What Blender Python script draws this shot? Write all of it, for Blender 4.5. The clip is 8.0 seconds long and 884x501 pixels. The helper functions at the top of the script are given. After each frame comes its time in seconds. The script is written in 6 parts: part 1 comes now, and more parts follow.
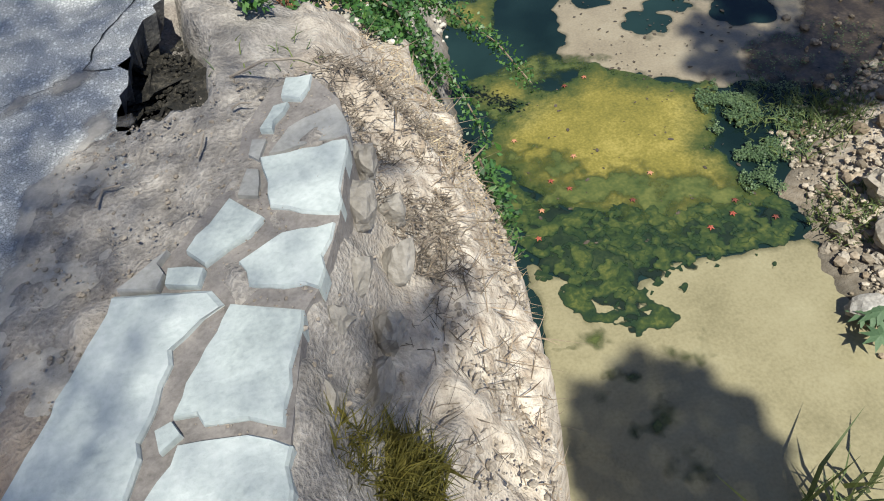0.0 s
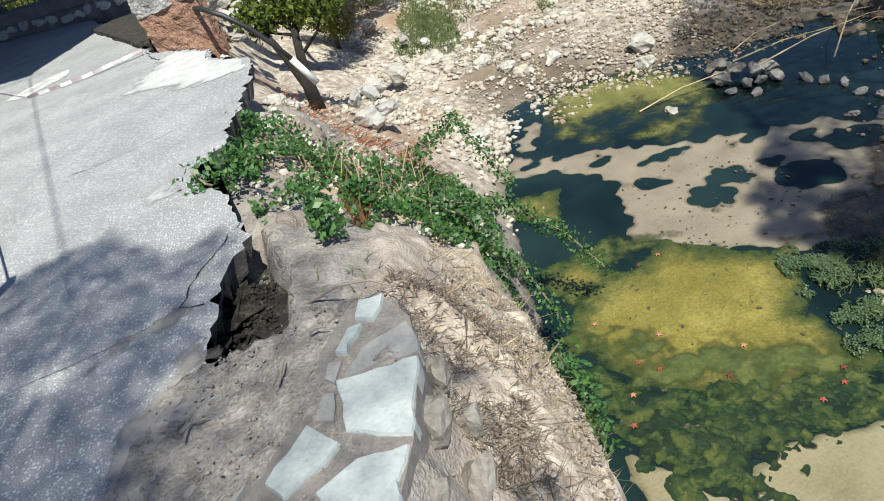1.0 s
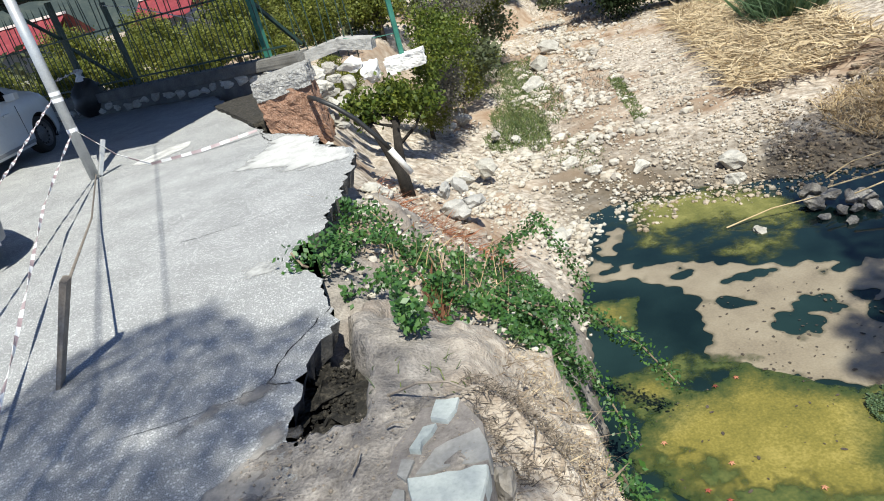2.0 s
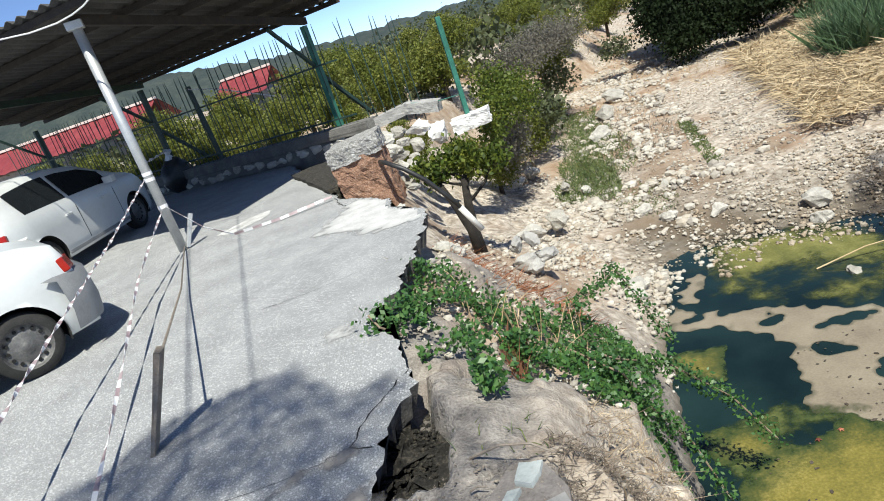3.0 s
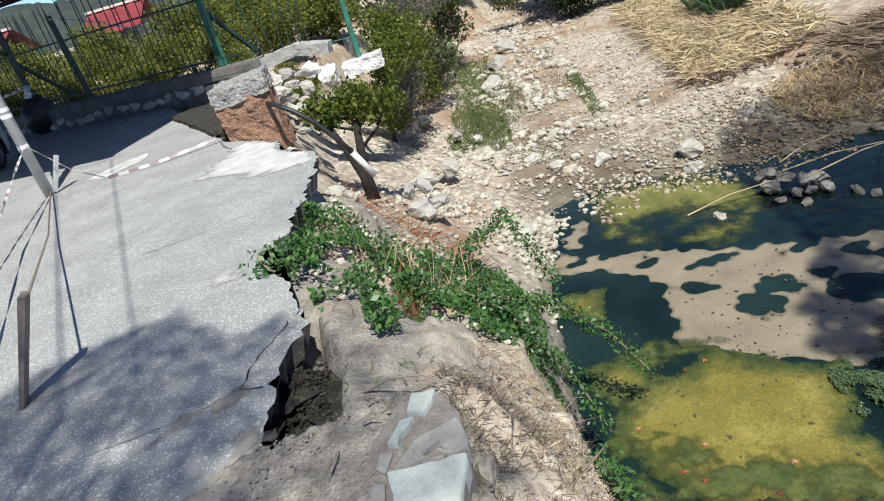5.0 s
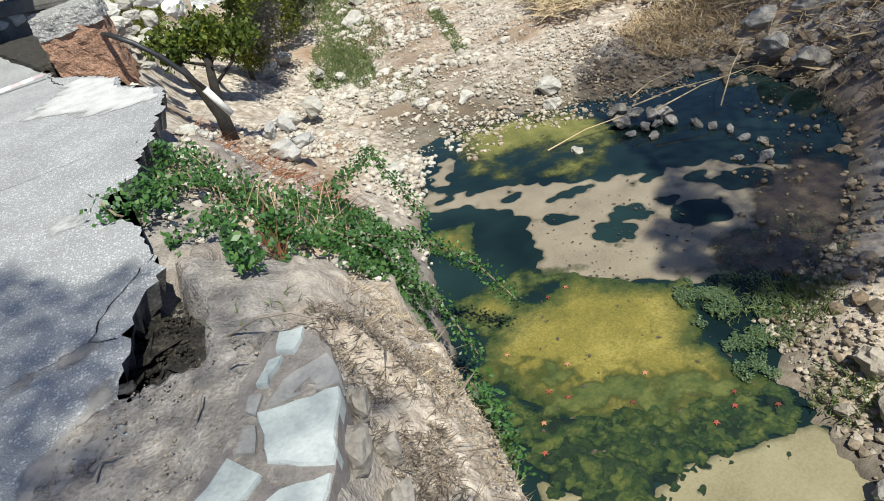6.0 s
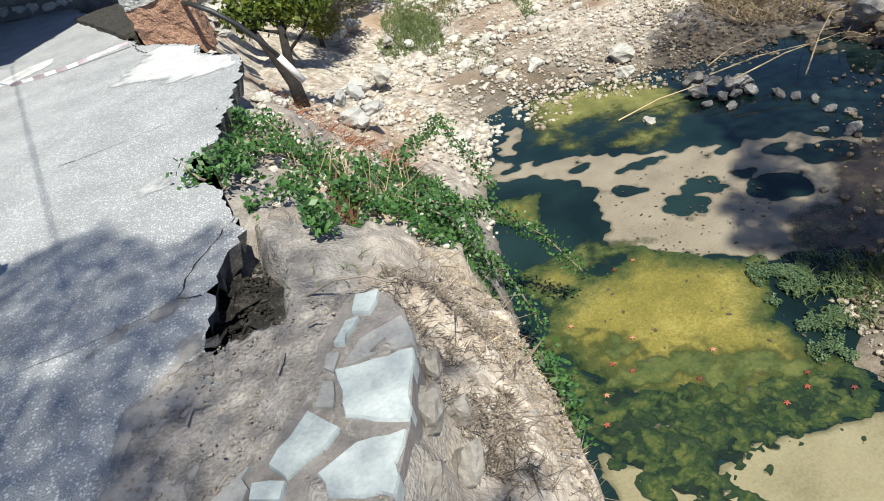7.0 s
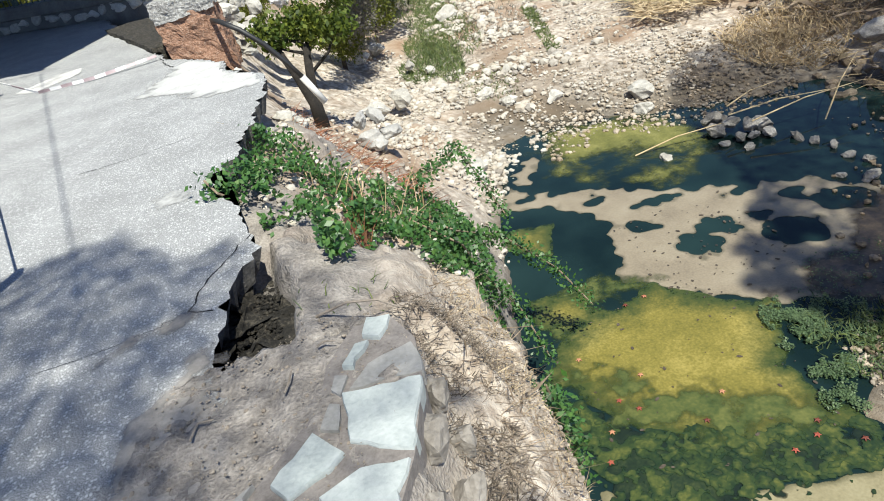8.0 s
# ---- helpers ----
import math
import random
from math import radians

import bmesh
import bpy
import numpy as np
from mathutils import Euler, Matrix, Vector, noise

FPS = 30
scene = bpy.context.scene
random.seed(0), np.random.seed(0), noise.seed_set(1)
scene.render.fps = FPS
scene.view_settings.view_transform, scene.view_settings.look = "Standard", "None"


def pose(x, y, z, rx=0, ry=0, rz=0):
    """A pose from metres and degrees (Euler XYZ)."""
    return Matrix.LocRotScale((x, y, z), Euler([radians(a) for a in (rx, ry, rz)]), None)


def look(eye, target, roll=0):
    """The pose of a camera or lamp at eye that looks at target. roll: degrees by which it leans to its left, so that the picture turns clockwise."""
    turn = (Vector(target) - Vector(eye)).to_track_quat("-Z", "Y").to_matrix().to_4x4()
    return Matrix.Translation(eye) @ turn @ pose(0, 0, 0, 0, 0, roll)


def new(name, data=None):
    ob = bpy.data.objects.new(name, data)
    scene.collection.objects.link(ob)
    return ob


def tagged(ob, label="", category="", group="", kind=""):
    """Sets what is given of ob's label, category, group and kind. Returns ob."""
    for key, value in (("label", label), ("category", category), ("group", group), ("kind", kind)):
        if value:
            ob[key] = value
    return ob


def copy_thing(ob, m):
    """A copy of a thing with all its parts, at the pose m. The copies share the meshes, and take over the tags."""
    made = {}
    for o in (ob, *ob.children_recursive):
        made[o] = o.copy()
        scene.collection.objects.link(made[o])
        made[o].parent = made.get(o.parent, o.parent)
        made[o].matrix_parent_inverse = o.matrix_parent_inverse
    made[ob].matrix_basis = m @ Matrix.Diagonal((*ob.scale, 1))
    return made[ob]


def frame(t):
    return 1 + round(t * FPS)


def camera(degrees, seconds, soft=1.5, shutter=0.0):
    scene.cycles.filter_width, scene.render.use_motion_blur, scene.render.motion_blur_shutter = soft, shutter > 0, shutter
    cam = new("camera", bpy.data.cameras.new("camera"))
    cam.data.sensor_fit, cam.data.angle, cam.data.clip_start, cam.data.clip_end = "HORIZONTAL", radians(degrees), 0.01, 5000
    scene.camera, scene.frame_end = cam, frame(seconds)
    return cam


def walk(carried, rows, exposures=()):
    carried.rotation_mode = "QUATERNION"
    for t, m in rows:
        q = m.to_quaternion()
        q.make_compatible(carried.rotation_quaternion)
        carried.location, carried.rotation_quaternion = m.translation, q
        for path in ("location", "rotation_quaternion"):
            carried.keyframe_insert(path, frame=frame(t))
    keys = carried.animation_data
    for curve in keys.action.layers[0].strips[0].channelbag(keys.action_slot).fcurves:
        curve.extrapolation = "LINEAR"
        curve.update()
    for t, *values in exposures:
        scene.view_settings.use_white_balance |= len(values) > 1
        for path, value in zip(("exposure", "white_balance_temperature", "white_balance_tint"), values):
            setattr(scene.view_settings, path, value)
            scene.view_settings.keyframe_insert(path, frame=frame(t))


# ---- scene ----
cam = camera(66.8, 8.0, soft=1.0)
PATH = [
    (0, (-0.299, 0.374, 1.411), (-0.13, 1.65, -0.119), -11.6),
    (0.5, (-0.244, 0.401, 1.419), (-0.148, 1.805, -0.002), -18.6),
    (1, (-0.226, 0.396, 1.469), (-0.116, 2.073, 0.385), -19.2),
    (1.5, (-0.233, 0.31, 1.569), (-0.143, 2.117, 0.717), -15.6),
    (1.7, (-0.252, 0.319, 1.613), (-0.207, 2.137, 0.782), -14.8),
    (2.8, (-0.227, 0.302, 1.646), (-0.394, 2.169, 0.948), -18.8),
    (3, (-0.244, 0.308, 1.659), (-0.425, 2.203, 1.047), -19.4),
    (3.5, (-0.25, 0.301, 1.675), (-0.405, 2.217, 1.125), -18.4),
    (4, (-0.248, 0.295, 1.648), (-0.222, 2.174, 0.962), -16.4),
    (4.2, (-0.246, 0.28, 1.654), (-0.19, 2.148, 0.942), -16.7),
    (5.3, (-0.266, 0.323, 1.567), (-0.145, 2.107, 0.67), -16.2),
    (5.5, (-0.266, 0.336, 1.556), (-0.025, 2.08, 0.606), -14.5),
    (6, (-0.257, 0.324, 1.528), (0.126, 1.971, 0.461), -14.0),
    (6.5, (-0.275, 0.294, 1.538), (0.095, 1.895, 0.399), -15.5),
    (7, (-0.305, 0.302, 1.55), (-0.124, 1.962, 0.45), -16.3),
    (7.5, (-0.325, 0.318, 1.569), (-0.217, 2.033, 0.545), -13.6),
    (8, (-0.313, 0.308, 1.564), (-0.139, 2.011, 0.531), -13.5),
]
walk(cam, [(t, look(e, g, r)) for t, e, g, r in PATH], exposures=[(0, 0.66), (0.5, 0.64), (1.0, 0.61), (1.5, 0.64), (3.0, 0.55), (3.5, 0.3), (4.0, 0.38), (5.5, 0.48), (6.0, 0.53), (6.5, 0.62), (7.0, 0.7), (7.5, 0.7), (8.0, 0.72)])

# ---- world, sun and exposure ----
SUN_TO = Vector((-0.20, 0.98, 0)).normalized()   # the way that shadows fall
SUN_EL = radians(57)
w = bpy.data.worlds.new("world")
scene.world = w
w.use_nodes = True
nt = w.node_tree
sky = nt.nodes.new("ShaderNodeTexSky")
sky.sky_type = "NISHITA"
sky.sun_disc = False
sky.dust_density = 0.1
sky.air_density = 0.45
sky.ozone_density = 4.2
sky.sun_elevation = SUN_EL
sky.sun_rotation = math.atan2(-SUN_TO.x, -SUN_TO.y)
nt.links.new(sky.outputs[0], nt.nodes["Background"].inputs[0])
nt.nodes["Background"].inputs[1].default_value = 0.125
sun = new("sun", bpy.data.lights.new("sun", "SUN"))
sun.data.energy = 4.8
sun.data.angle = radians(0.55)
sun.data.color = (0.965, 0.957, 0.855)
sd = Vector((SUN_TO.x * math.cos(SUN_EL), SUN_TO.y * math.cos(SUN_EL), -math.sin(SUN_EL)))
sun.matrix_world = Matrix.Translation((0, 0, 30)) @ sd.to_track_quat("-Z", "Y").to_matrix().to_4x4()

WATER = -3.2
RNG = np.random.default_rng(7)


# ---- materials ----
def material(name, colours, scale=6.0, rough=0.9, bump=0.4, fine=70.0, metal=0.0, spread=0.25, vary=0.0, space="Position", dist=0.02, spec=0.5, weight=0.35):
    """Two scales of noise over a ramp of colours, with a bump."""
    m = bpy.data.materials.new(name)
    m.use_nodes = True
    n, l = m.node_tree.nodes, m.node_tree.links
    b = n["Principled BSDF"]
    if space == "Position":
        vec = n.new("ShaderNodeNewGeometry").outputs["Position"]
    else:
        vec = n.new("ShaderNodeTexCoord").outputs["Object"]
    big = n.new("ShaderNodeTexNoise")
    big.inputs["Scale"].default_value, big.inputs["Detail"].default_value = scale, 7
    big.inputs["Roughness"].default_value = 0.65
    small = n.new("ShaderNodeTexNoise")
    small.inputs["Scale"].default_value, small.inputs["Detail"].default_value = fine, 3
    l.new(vec, big.inputs["Vector"]), l.new(vec, small.inputs["Vector"])
    mix = n.new("ShaderNodeMath")
    mix.operation = "MULTIPLY_ADD"
    mix.inputs[1].default_value = weight
    l.new(small.outputs[0], mix.inputs[0])
    add = n.new("ShaderNodeMath")
    add.operation = "MULTIPLY_ADD"
    add.inputs[1].default_value, add.inputs[2].default_value = 1 - weight, 0.0
    l.new(big.outputs[0], add.inputs[0]), l.new(add.outputs[0], mix.inputs[2])
    value = mix.outputs[0]
    if vary:
        info = n.new("ShaderNodeObjectInfo")
        v = n.new("ShaderNodeMath")
        v.operation = "MULTIPLY_ADD"
        v.inputs[1].default_value = vary
        l.new(info.outputs["Random"], v.inputs[0])
        s = n.new("ShaderNodeMath")
        s.operation = "SUBTRACT"
        s.inputs[1].default_value = vary / 2
        l.new(value, s.inputs[0]), l.new(s.outputs[0], v.inputs[2])
        value = v.outputs[0]
    ramp = n.new("ShaderNodeValToRGB")
    e = ramp.color_ramp.elements
    k = len(colours)
    while len(e) < k:
        e.new(0.5)
    for i, c in enumerate(colours):
        e[i].position = 0.5 + spread * (2 * i / (k - 1) - 1)
        e[i].color = (*c, 1)
    l.new(value, ramp.inputs[0]), l.new(ramp.outputs[0], b.inputs["Base Color"])
    b.inputs["Roughness"].default_value, b.inputs["Metallic"].default_value = rough, metal
    b.inputs["Specular IOR Level"].default_value = spec
    if bump:
        bp = n.new("ShaderNodeBump")
        bp.inputs["Strength"].default_value, bp.inputs["Distance"].default_value = bump, dist
        l.new(mix.outputs[0], bp.inputs["Height"]), l.new(bp.outputs[0], b.inputs["Normal"])
    return m


def islands(m, colours, strength=1.0):
    """Multiply the colour by a ramp that differs from leaf to leaf or stone to stone of one mesh."""
    n, l = m.node_tree.nodes, m.node_tree.links
    g = n.new("ShaderNodeNewGeometry")
    ramp = n.new("ShaderNodeValToRGB")
    e = ramp.color_ramp.elements
    while len(e) < len(colours):
        e.new(0.5)
    for i, c in enumerate(colours):
        e[i].position, e[i].color = i / (len(colours) - 1), (*c, 1)
    l.new(g.outputs["Random Per Island"], ramp.inputs[0])
    b = n["Principled BSDF"]
    src = b.inputs["Base Color"].links[0].from_socket
    mx = n.new("ShaderNodeMix")
    mx.data_type, mx.blend_type = "RGBA", "MULTIPLY"
    mx.inputs["Factor"].default_value = strength
    l.new(src, mx.inputs["A"]), l.new(ramp.outputs[0], mx.inputs["B"]), l.new(mx.outputs["Result"], b.inputs["Base Color"])
    return m


def leafy(m, amount=0.35):
    """Let some light through a leaf."""
    n, l = m.node_tree.nodes, m.node_tree.links
    b = n["Principled BSDF"]
    t = n.new("ShaderNodeBsdfTranslucent")
    l.new(b.inputs["Base Color"].links[0].from_socket, t.inputs[0])
    mx = n.new("ShaderNodeMixShader")
    mx.inputs[0].default_value = amount
    l.new(b.outputs[0], mx.inputs[1]), l.new(t.outputs[0], mx.inputs[2])
    l.new(mx.outputs[0], n["Material Output"].inputs[0])
    return m


def asphalt_material():
    """Worn grey asphalt: fine grit, pale stone flecks and broad stains."""
    m = material("asphalt", [(0.10, 0.102, 0.103), (0.245, 0.248, 0.248), (0.335, 0.338, 0.337), (0.46, 0.463, 0.462)], 0.9, 0.85, 0.5, 190, spread=0.115, dist=0.004, weight=0.9)
    n, l = m.node_tree.nodes, m.node_tree.links
    b = n["Principled BSDF"]
    src = b.inputs["Base Color"].links[0].from_socket
    g = n.new("ShaderNodeNewGeometry")
    v = n.new("ShaderNodeTexVoronoi")
    v.inputs["Scale"].default_value = 62
    l.new(g.outputs["Position"], v.inputs["Vector"])
    sep = n.new("ShaderNodeSeparateColor")
    l.new(v.outputs["Color"], sep.inputs[0])
    pick = n.new("ShaderNodeMath")
    pick.operation = "GREATER_THAN"
    pick.inputs[1].default_value = 0.5
    l.new(sep.outputs[0], pick.inputs[0])
    near = n.new("ShaderNodeMapRange")
    near.inputs["From Min"].default_value, near.inputs["From Max"].default_value = 0.42, 0.3
    l.new(v.outputs["Distance"], near.inputs["Value"])
    both = n.new("ShaderNodeMath")
    both.operation = "MULTIPLY"
    l.new(pick.outputs[0], both.inputs[0]), l.new(near.outputs[0], both.inputs[1])
    mx = n.new("ShaderNodeMix")
    mx.data_type = "RGBA"
    mx.inputs["B"].default_value = (0.55, 0.555, 0.55, 1)
    l.new(both.outputs[0], mx.inputs["Factor"]), l.new(src, mx.inputs["A"])
    stain = n.new("ShaderNodeTexNoise")
    stain.inputs["Scale"].default_value, stain.inputs["Detail"].default_value = 2.3, 8
    l.new(g.outputs["Position"], stain.inputs["Vector"])
    tone = n.new("ShaderNodeMapRange")
    tone.inputs["From Min"].default_value, tone.inputs["From Max"].default_value = 0.3, 0.7
    tone.inputs["To Min"].default_value, tone.inputs["To Max"].default_value = 0.86, 1.12
    l.new(stain.outputs[0], tone.inputs["Value"])
    mul = n.new("ShaderNodeMix")
    mul.data_type, mul.blend_type = "RGBA", "MULTIPLY"
    mul.inputs["Factor"].default_value = 1.0
    l.new(mx.outputs["Result"], mul.inputs["A"]), l.new(tone.outputs[0], mul.inputs["B"]), l.new(mul.outputs["Result"], b.inputs["Base Color"])
    return m


ASPHALT = asphalt_material()
ASPHALT_SIDE = material("broken asphalt", [(0.02, 0.02, 0.02), (0.09, 0.085, 0.08), (0.25, 0.23, 0.2)], 14, 0.95, 0.9, 60)
DUST = material("pale concrete smear", [(0.26, 0.26, 0.25), (0.48, 0.475, 0.46), (0.74, 0.73, 0.71)], 4, 0.9, 0.5, 60, spread=0.14)
SLAB = material("grey green stone slab", [(0.25, 0.28, 0.275), (0.36, 0.392, 0.383), (0.46, 0.487, 0.475)], 7, 0.75, 0.6, 60, vary=0.12, dist=0.012, spread=0.2)
DIRTY_SLAB = material("dirt covered slab", [(0.15, 0.145, 0.135), (0.25, 0.245, 0.235), (0.34, 0.335, 0.325)], 7, 0.85, 0.6, 60, dist=0.012)
MORTAR = material("dirty mortar", [(0.09, 0.08, 0.072), (0.19, 0.17, 0.158), (0.29, 0.265, 0.245)], 16, 0.95, 0.7, 90, dist=0.01)
SUBBASE = material("red gravel road base", [(0.09, 0.045, 0.028), (0.28, 0.155, 0.10), (0.50, 0.36, 0.27)], 22, 0.95, 1.0, 60, dist=0.04, weight=0.5)
CONGLOMERATE = material("pebbly broken concrete", [(0.10, 0.095, 0.088), (0.30, 0.29, 0.275), (0.56, 0.55, 0.52)], 26, 0.95, 1.0, 70, dist=0.03, weight=0.45, spread=0.17)
CONCRETE = material("weathered concrete", [(0.20, 0.195, 0.185), (0.34, 0.33, 0.315), (0.50, 0.49, 0.46)], 5, 0.9, 0.5, 50)
OLD_WALL = material("dark old render", [(0.07, 0.068, 0.064), (0.14, 0.135, 0.125), (0.24, 0.23, 0.21)], 3.5, 0.95, 0.5, 50)
STONE = material("limestone", [(0.25, 0.235, 0.205), (0.41, 0.39, 0.35), (0.58, 0.56, 0.51)], 5, 0.9, 0.8, 40, vary=0.25)
PEBBLE = islands(material("river pebbles", [(0.31, 0.28, 0.24), (0.47, 0.445, 0.40), (0.64, 0.62, 0.58)], 6, 0.9, 0.3, 40), [(0.55, 0.52, 0.5), (1, 0.98, 0.95), (0.85, 0.78, 0.7), (1.08, 1.08, 1.07)])
# debris colour taken near black, so it carries the shade of hole and gap
HUMUS_SHADE = material("rotting debris darkened as shade", [(0.004, 0.004, 0.003), (0.026, 0.023, 0.018), (0.15, 0.13, 0.1)], 20, 0.95, 1.0, 70, dist=0.03, spread=0.2)
SHORE = islands(material("brown shore stones", [(0.10, 0.078, 0.055), (0.21, 0.17, 0.125), (0.36, 0.31, 0.25)], 5, 0.9, 0.6, 40), [(0.5, 0.48, 0.45), (1, 1, 1), (0.8, 0.72, 0.62), (1.35, 1.3, 1.25)])
DIRT = material("dry brown earth", [(0.10, 0.08, 0.062), (0.25, 0.21, 0.17), (0.42, 0.37, 0.31)], 14, 0.95, 1.0, 80, dist=0.02)
FACE_ROCK = material("dusty wall stone", [(0.11, 0.098, 0.085), (0.215, 0.195, 0.172), (0.34, 0.315, 0.285)], 7, 0.9, 0.9, 45)
TAN_ROCK = material("tan rock", [(0.16, 0.13, 0.10), (0.29, 0.25, 0.20), (0.42, 0.37, 0.31)], 5, 0.9, 0.9, 40, vary=0.25)
DARK_ROCK = material("damp grey rock", [(0.12, 0.11, 0.095), (0.27, 0.25, 0.225), (0.46, 0.435, 0.395)], 5, 0.85, 0.8, 40, vary=0.2)
GREEN_PAINT = material("worn green paint", [(0.015, 0.075, 0.055), (0.03, 0.16, 0.115), (0.06, 0.23, 0.17)], 7, 0.5, 0.15, 60)
DARK_PAINT = material("dark green steel", [(0.008, 0.02, 0.016), (0.018, 0.045, 0.036), (0.04, 0.07, 0.055)], 7, 0.55, 0.15, 60)
GALV = material("galvanised steel", [(0.36, 0.37, 0.37), (0.50, 0.51, 0.51), (0.62, 0.63, 0.62)], 6, 0.45, 0.15, 60, metal=0.5)
SHEET = material("old fibre cement sheet", [(0.03, 0.029, 0.028), (0.055, 0.053, 0.052), (0.10, 0.097, 0.094)], 2.5, 0.9, 0.3, 40)
PURLIN = material("dark timber purlin", [(0.012, 0.010, 0.009), (0.03, 0.024, 0.02), (0.06, 0.05, 0.04)], 6, 0.9, 0.3, 60)
RUST_RED = material("dull red painted end", [(0.03, 0.015, 0.012), (0.055, 0.025, 0.02), (0.09, 0.04, 0.034)], 8, 0.6, 0.2)
CAR_PAINT = material("white car paint", [(0.53, 0.545, 0.54), (0.59, 0.605, 0.60), (0.63, 0.645, 0.64)], 2, 0.25, 0.0, 20)
CAR_GLASS = material("dark car glass", [(0.01, 0.012, 0.014), (0.015, 0.018, 0.02), (0.02, 0.024, 0.028)], 2, 0.05, 0.0, 20)
PLASTIC = material("grey bumper plastic", [(0.14, 0.145, 0.15), (0.20, 0.205, 0.21), (0.26, 0.265, 0.27)], 5, 0.55, 0.1, 80)
RUBBER = material("tyre rubber", [(0.008, 0.008, 0.008), (0.018, 0.018, 0.017), (0.04, 0.038, 0.035)], 8, 0.85, 0.3, 80)
STEEL_RIM = material("dusty steel rim", [(0.06, 0.06, 0.06), (0.12, 0.118, 0.115), (0.22, 0.21, 0.20)], 9, 0.55, 0.2, 60, metal=0.4)
BLACK = material("black void", [(0.004, 0.004, 0.004), (0.008, 0.008, 0.008), (0.012, 0.012, 0.012)], 5, 0.9, 0.0)
TAIL_RED = material("red lamp plastic", [(0.24, 0.01, 0.006), (0.32, 0.015, 0.008), (0.4, 0.03, 0.015)], 8, 0.15, 0.0)
TAPE_WHITE = material("white barrier tape", [(0.62, 0.60, 0.60), (0.75, 0.74, 0.74), (0.82, 0.82, 0.82)], 8, 0.5, 0.1)
TAPE_RED = material("faded barrier tape stripe", [(0.22, 0.15, 0.16), (0.33, 0.25, 0.26), (0.45, 0.38, 0.39)], 8, 0.5, 0.1)
WOOD = material("grey weathered timber", [(0.13, 0.105, 0.08), (0.24, 0.20, 0.16), (0.36, 0.31, 0.26)], 12, 0.9, 0.4, 80)
BARK = material("bark", [(0.025, 0.02, 0.015), (0.07, 0.055, 0.042), (0.14, 0.115, 0.09)], 9, 0.95, 0.9, 50, dist=0.04)
DARK_BARK = material("dark bark", [(0.008, 0.007, 0.006), (0.022, 0.018, 0.015), (0.05, 0.042, 0.034)], 9, 0.95, 0.9, 50, dist=0.04)
PIPE_BLACK = material("black hose", [(0.01, 0.01, 0.01), (0.022, 0.022, 0.022), (0.04, 0.04, 0.04)], 9, 0.5, 0.1)
PIPE_PALE = material("pale pipe end", [(0.5, 0.49, 0.46), (0.64, 0.63, 0.6), (0.74, 0.73, 0.7)], 9, 0.6, 0.1)
RED_ROOF = material("red sheet roof", [(0.13, 0.018, 0.022), (0.21, 0.03, 0.035), (0.30, 0.07, 0.07)], 1.5, 0.6, 0.1, 20)
LIGHT_ROOF = material("faded roof ridge", [(0.55, 0.42, 0.38), (0.66, 0.55, 0.5), (0.75, 0.66, 0.6)], 3, 0.7, 0.1)
PALE_STRAW = islands(material("bleached reed straw", [(0.40, 0.31, 0.19), (0.58, 0.47, 0.31), (0.74, 0.64, 0.46)], 3, 0.9, 0.0), [(0.6, 0.56, 0.52), (1, 1, 1), (0.85, 0.8, 0.72)])
STRAW = islands(material("dry straw", [(0.36, 0.26, 0.14), (0.52, 0.40, 0.24), (0.66, 0.54, 0.36)], 3, 0.9, 0.0), [(0.55, 0.5, 0.45), (1, 1, 1), (0.8, 0.75, 0.65)])
TWIG = islands(material("dead twigs", [(0.12, 0.09, 0.065), (0.26, 0.205, 0.15), (0.42, 0.35, 0.27)], 5, 0.9, 0.0), [(0.5, 0.48, 0.45), (1.1, 1.05, 1)])
DARK_TWIG = islands(material("weathered dark twigs", [(0.06, 0.05, 0.042), (0.13, 0.11, 0.09), (0.24, 0.21, 0.18)], 5, 0.9, 0.0), [(0.5, 0.48, 0.45), (1.1, 1.05, 1), (1.6, 1.5, 1.4)])
DRY_RED = islands(material("dead red brown stems", [(0.16, 0.065, 0.03), (0.28, 0.12, 0.06), (0.38, 0.2, 0.11)], 5, 0.9, 0.0), [(0.5, 0.5, 0.5), (1.1, 1, 1)])
IVY = leafy(islands(material("creeper leaves", [(0.03, 0.085, 0.024), (0.065, 0.16, 0.045), (0.135, 0.24, 0.07)], 2, 0.45, 0.0), [(0.35, 0.42, 0.4), (1, 1, 1), (1.3, 1.15, 0.9), (0.6, 0.75, 0.8), (1.1, 1.1, 0.7)]))
CITRUS = leafy(islands(material("citrus leaves", [(0.085, 0.12, 0.026), (0.165, 0.19, 0.045), (0.27, 0.265, 0.085)], 0.8, 0.5, 0.0, spec=0.3), [(0.55, 0.6, 0.55), (1, 1, 1), (1.3, 1.2, 0.8), (0.85, 0.9, 0.8)]), 0.42)
BUSH_LEAF = leafy(islands(material("bush leaves", [(0.045, 0.085, 0.018), (0.11, 0.155, 0.032), (0.23, 0.235, 0.05)], 1.6, 0.5, 0.0, spec=0.3), [(0.35, 0.42, 0.38), (1, 1, 1), (1.35, 1.2, 0.8), (0.6, 0.7, 0.6)]), 0.4)
OLIVE = leafy(islands(material("dull bush leaves", [(0.05, 0.065, 0.03), (0.09, 0.11, 0.05), (0.14, 0.15, 0.08)], 0.8, 0.6, 0.0), [(0.5, 0.5, 0.5), (1, 1, 1), (1.2, 1.15, 1)]))
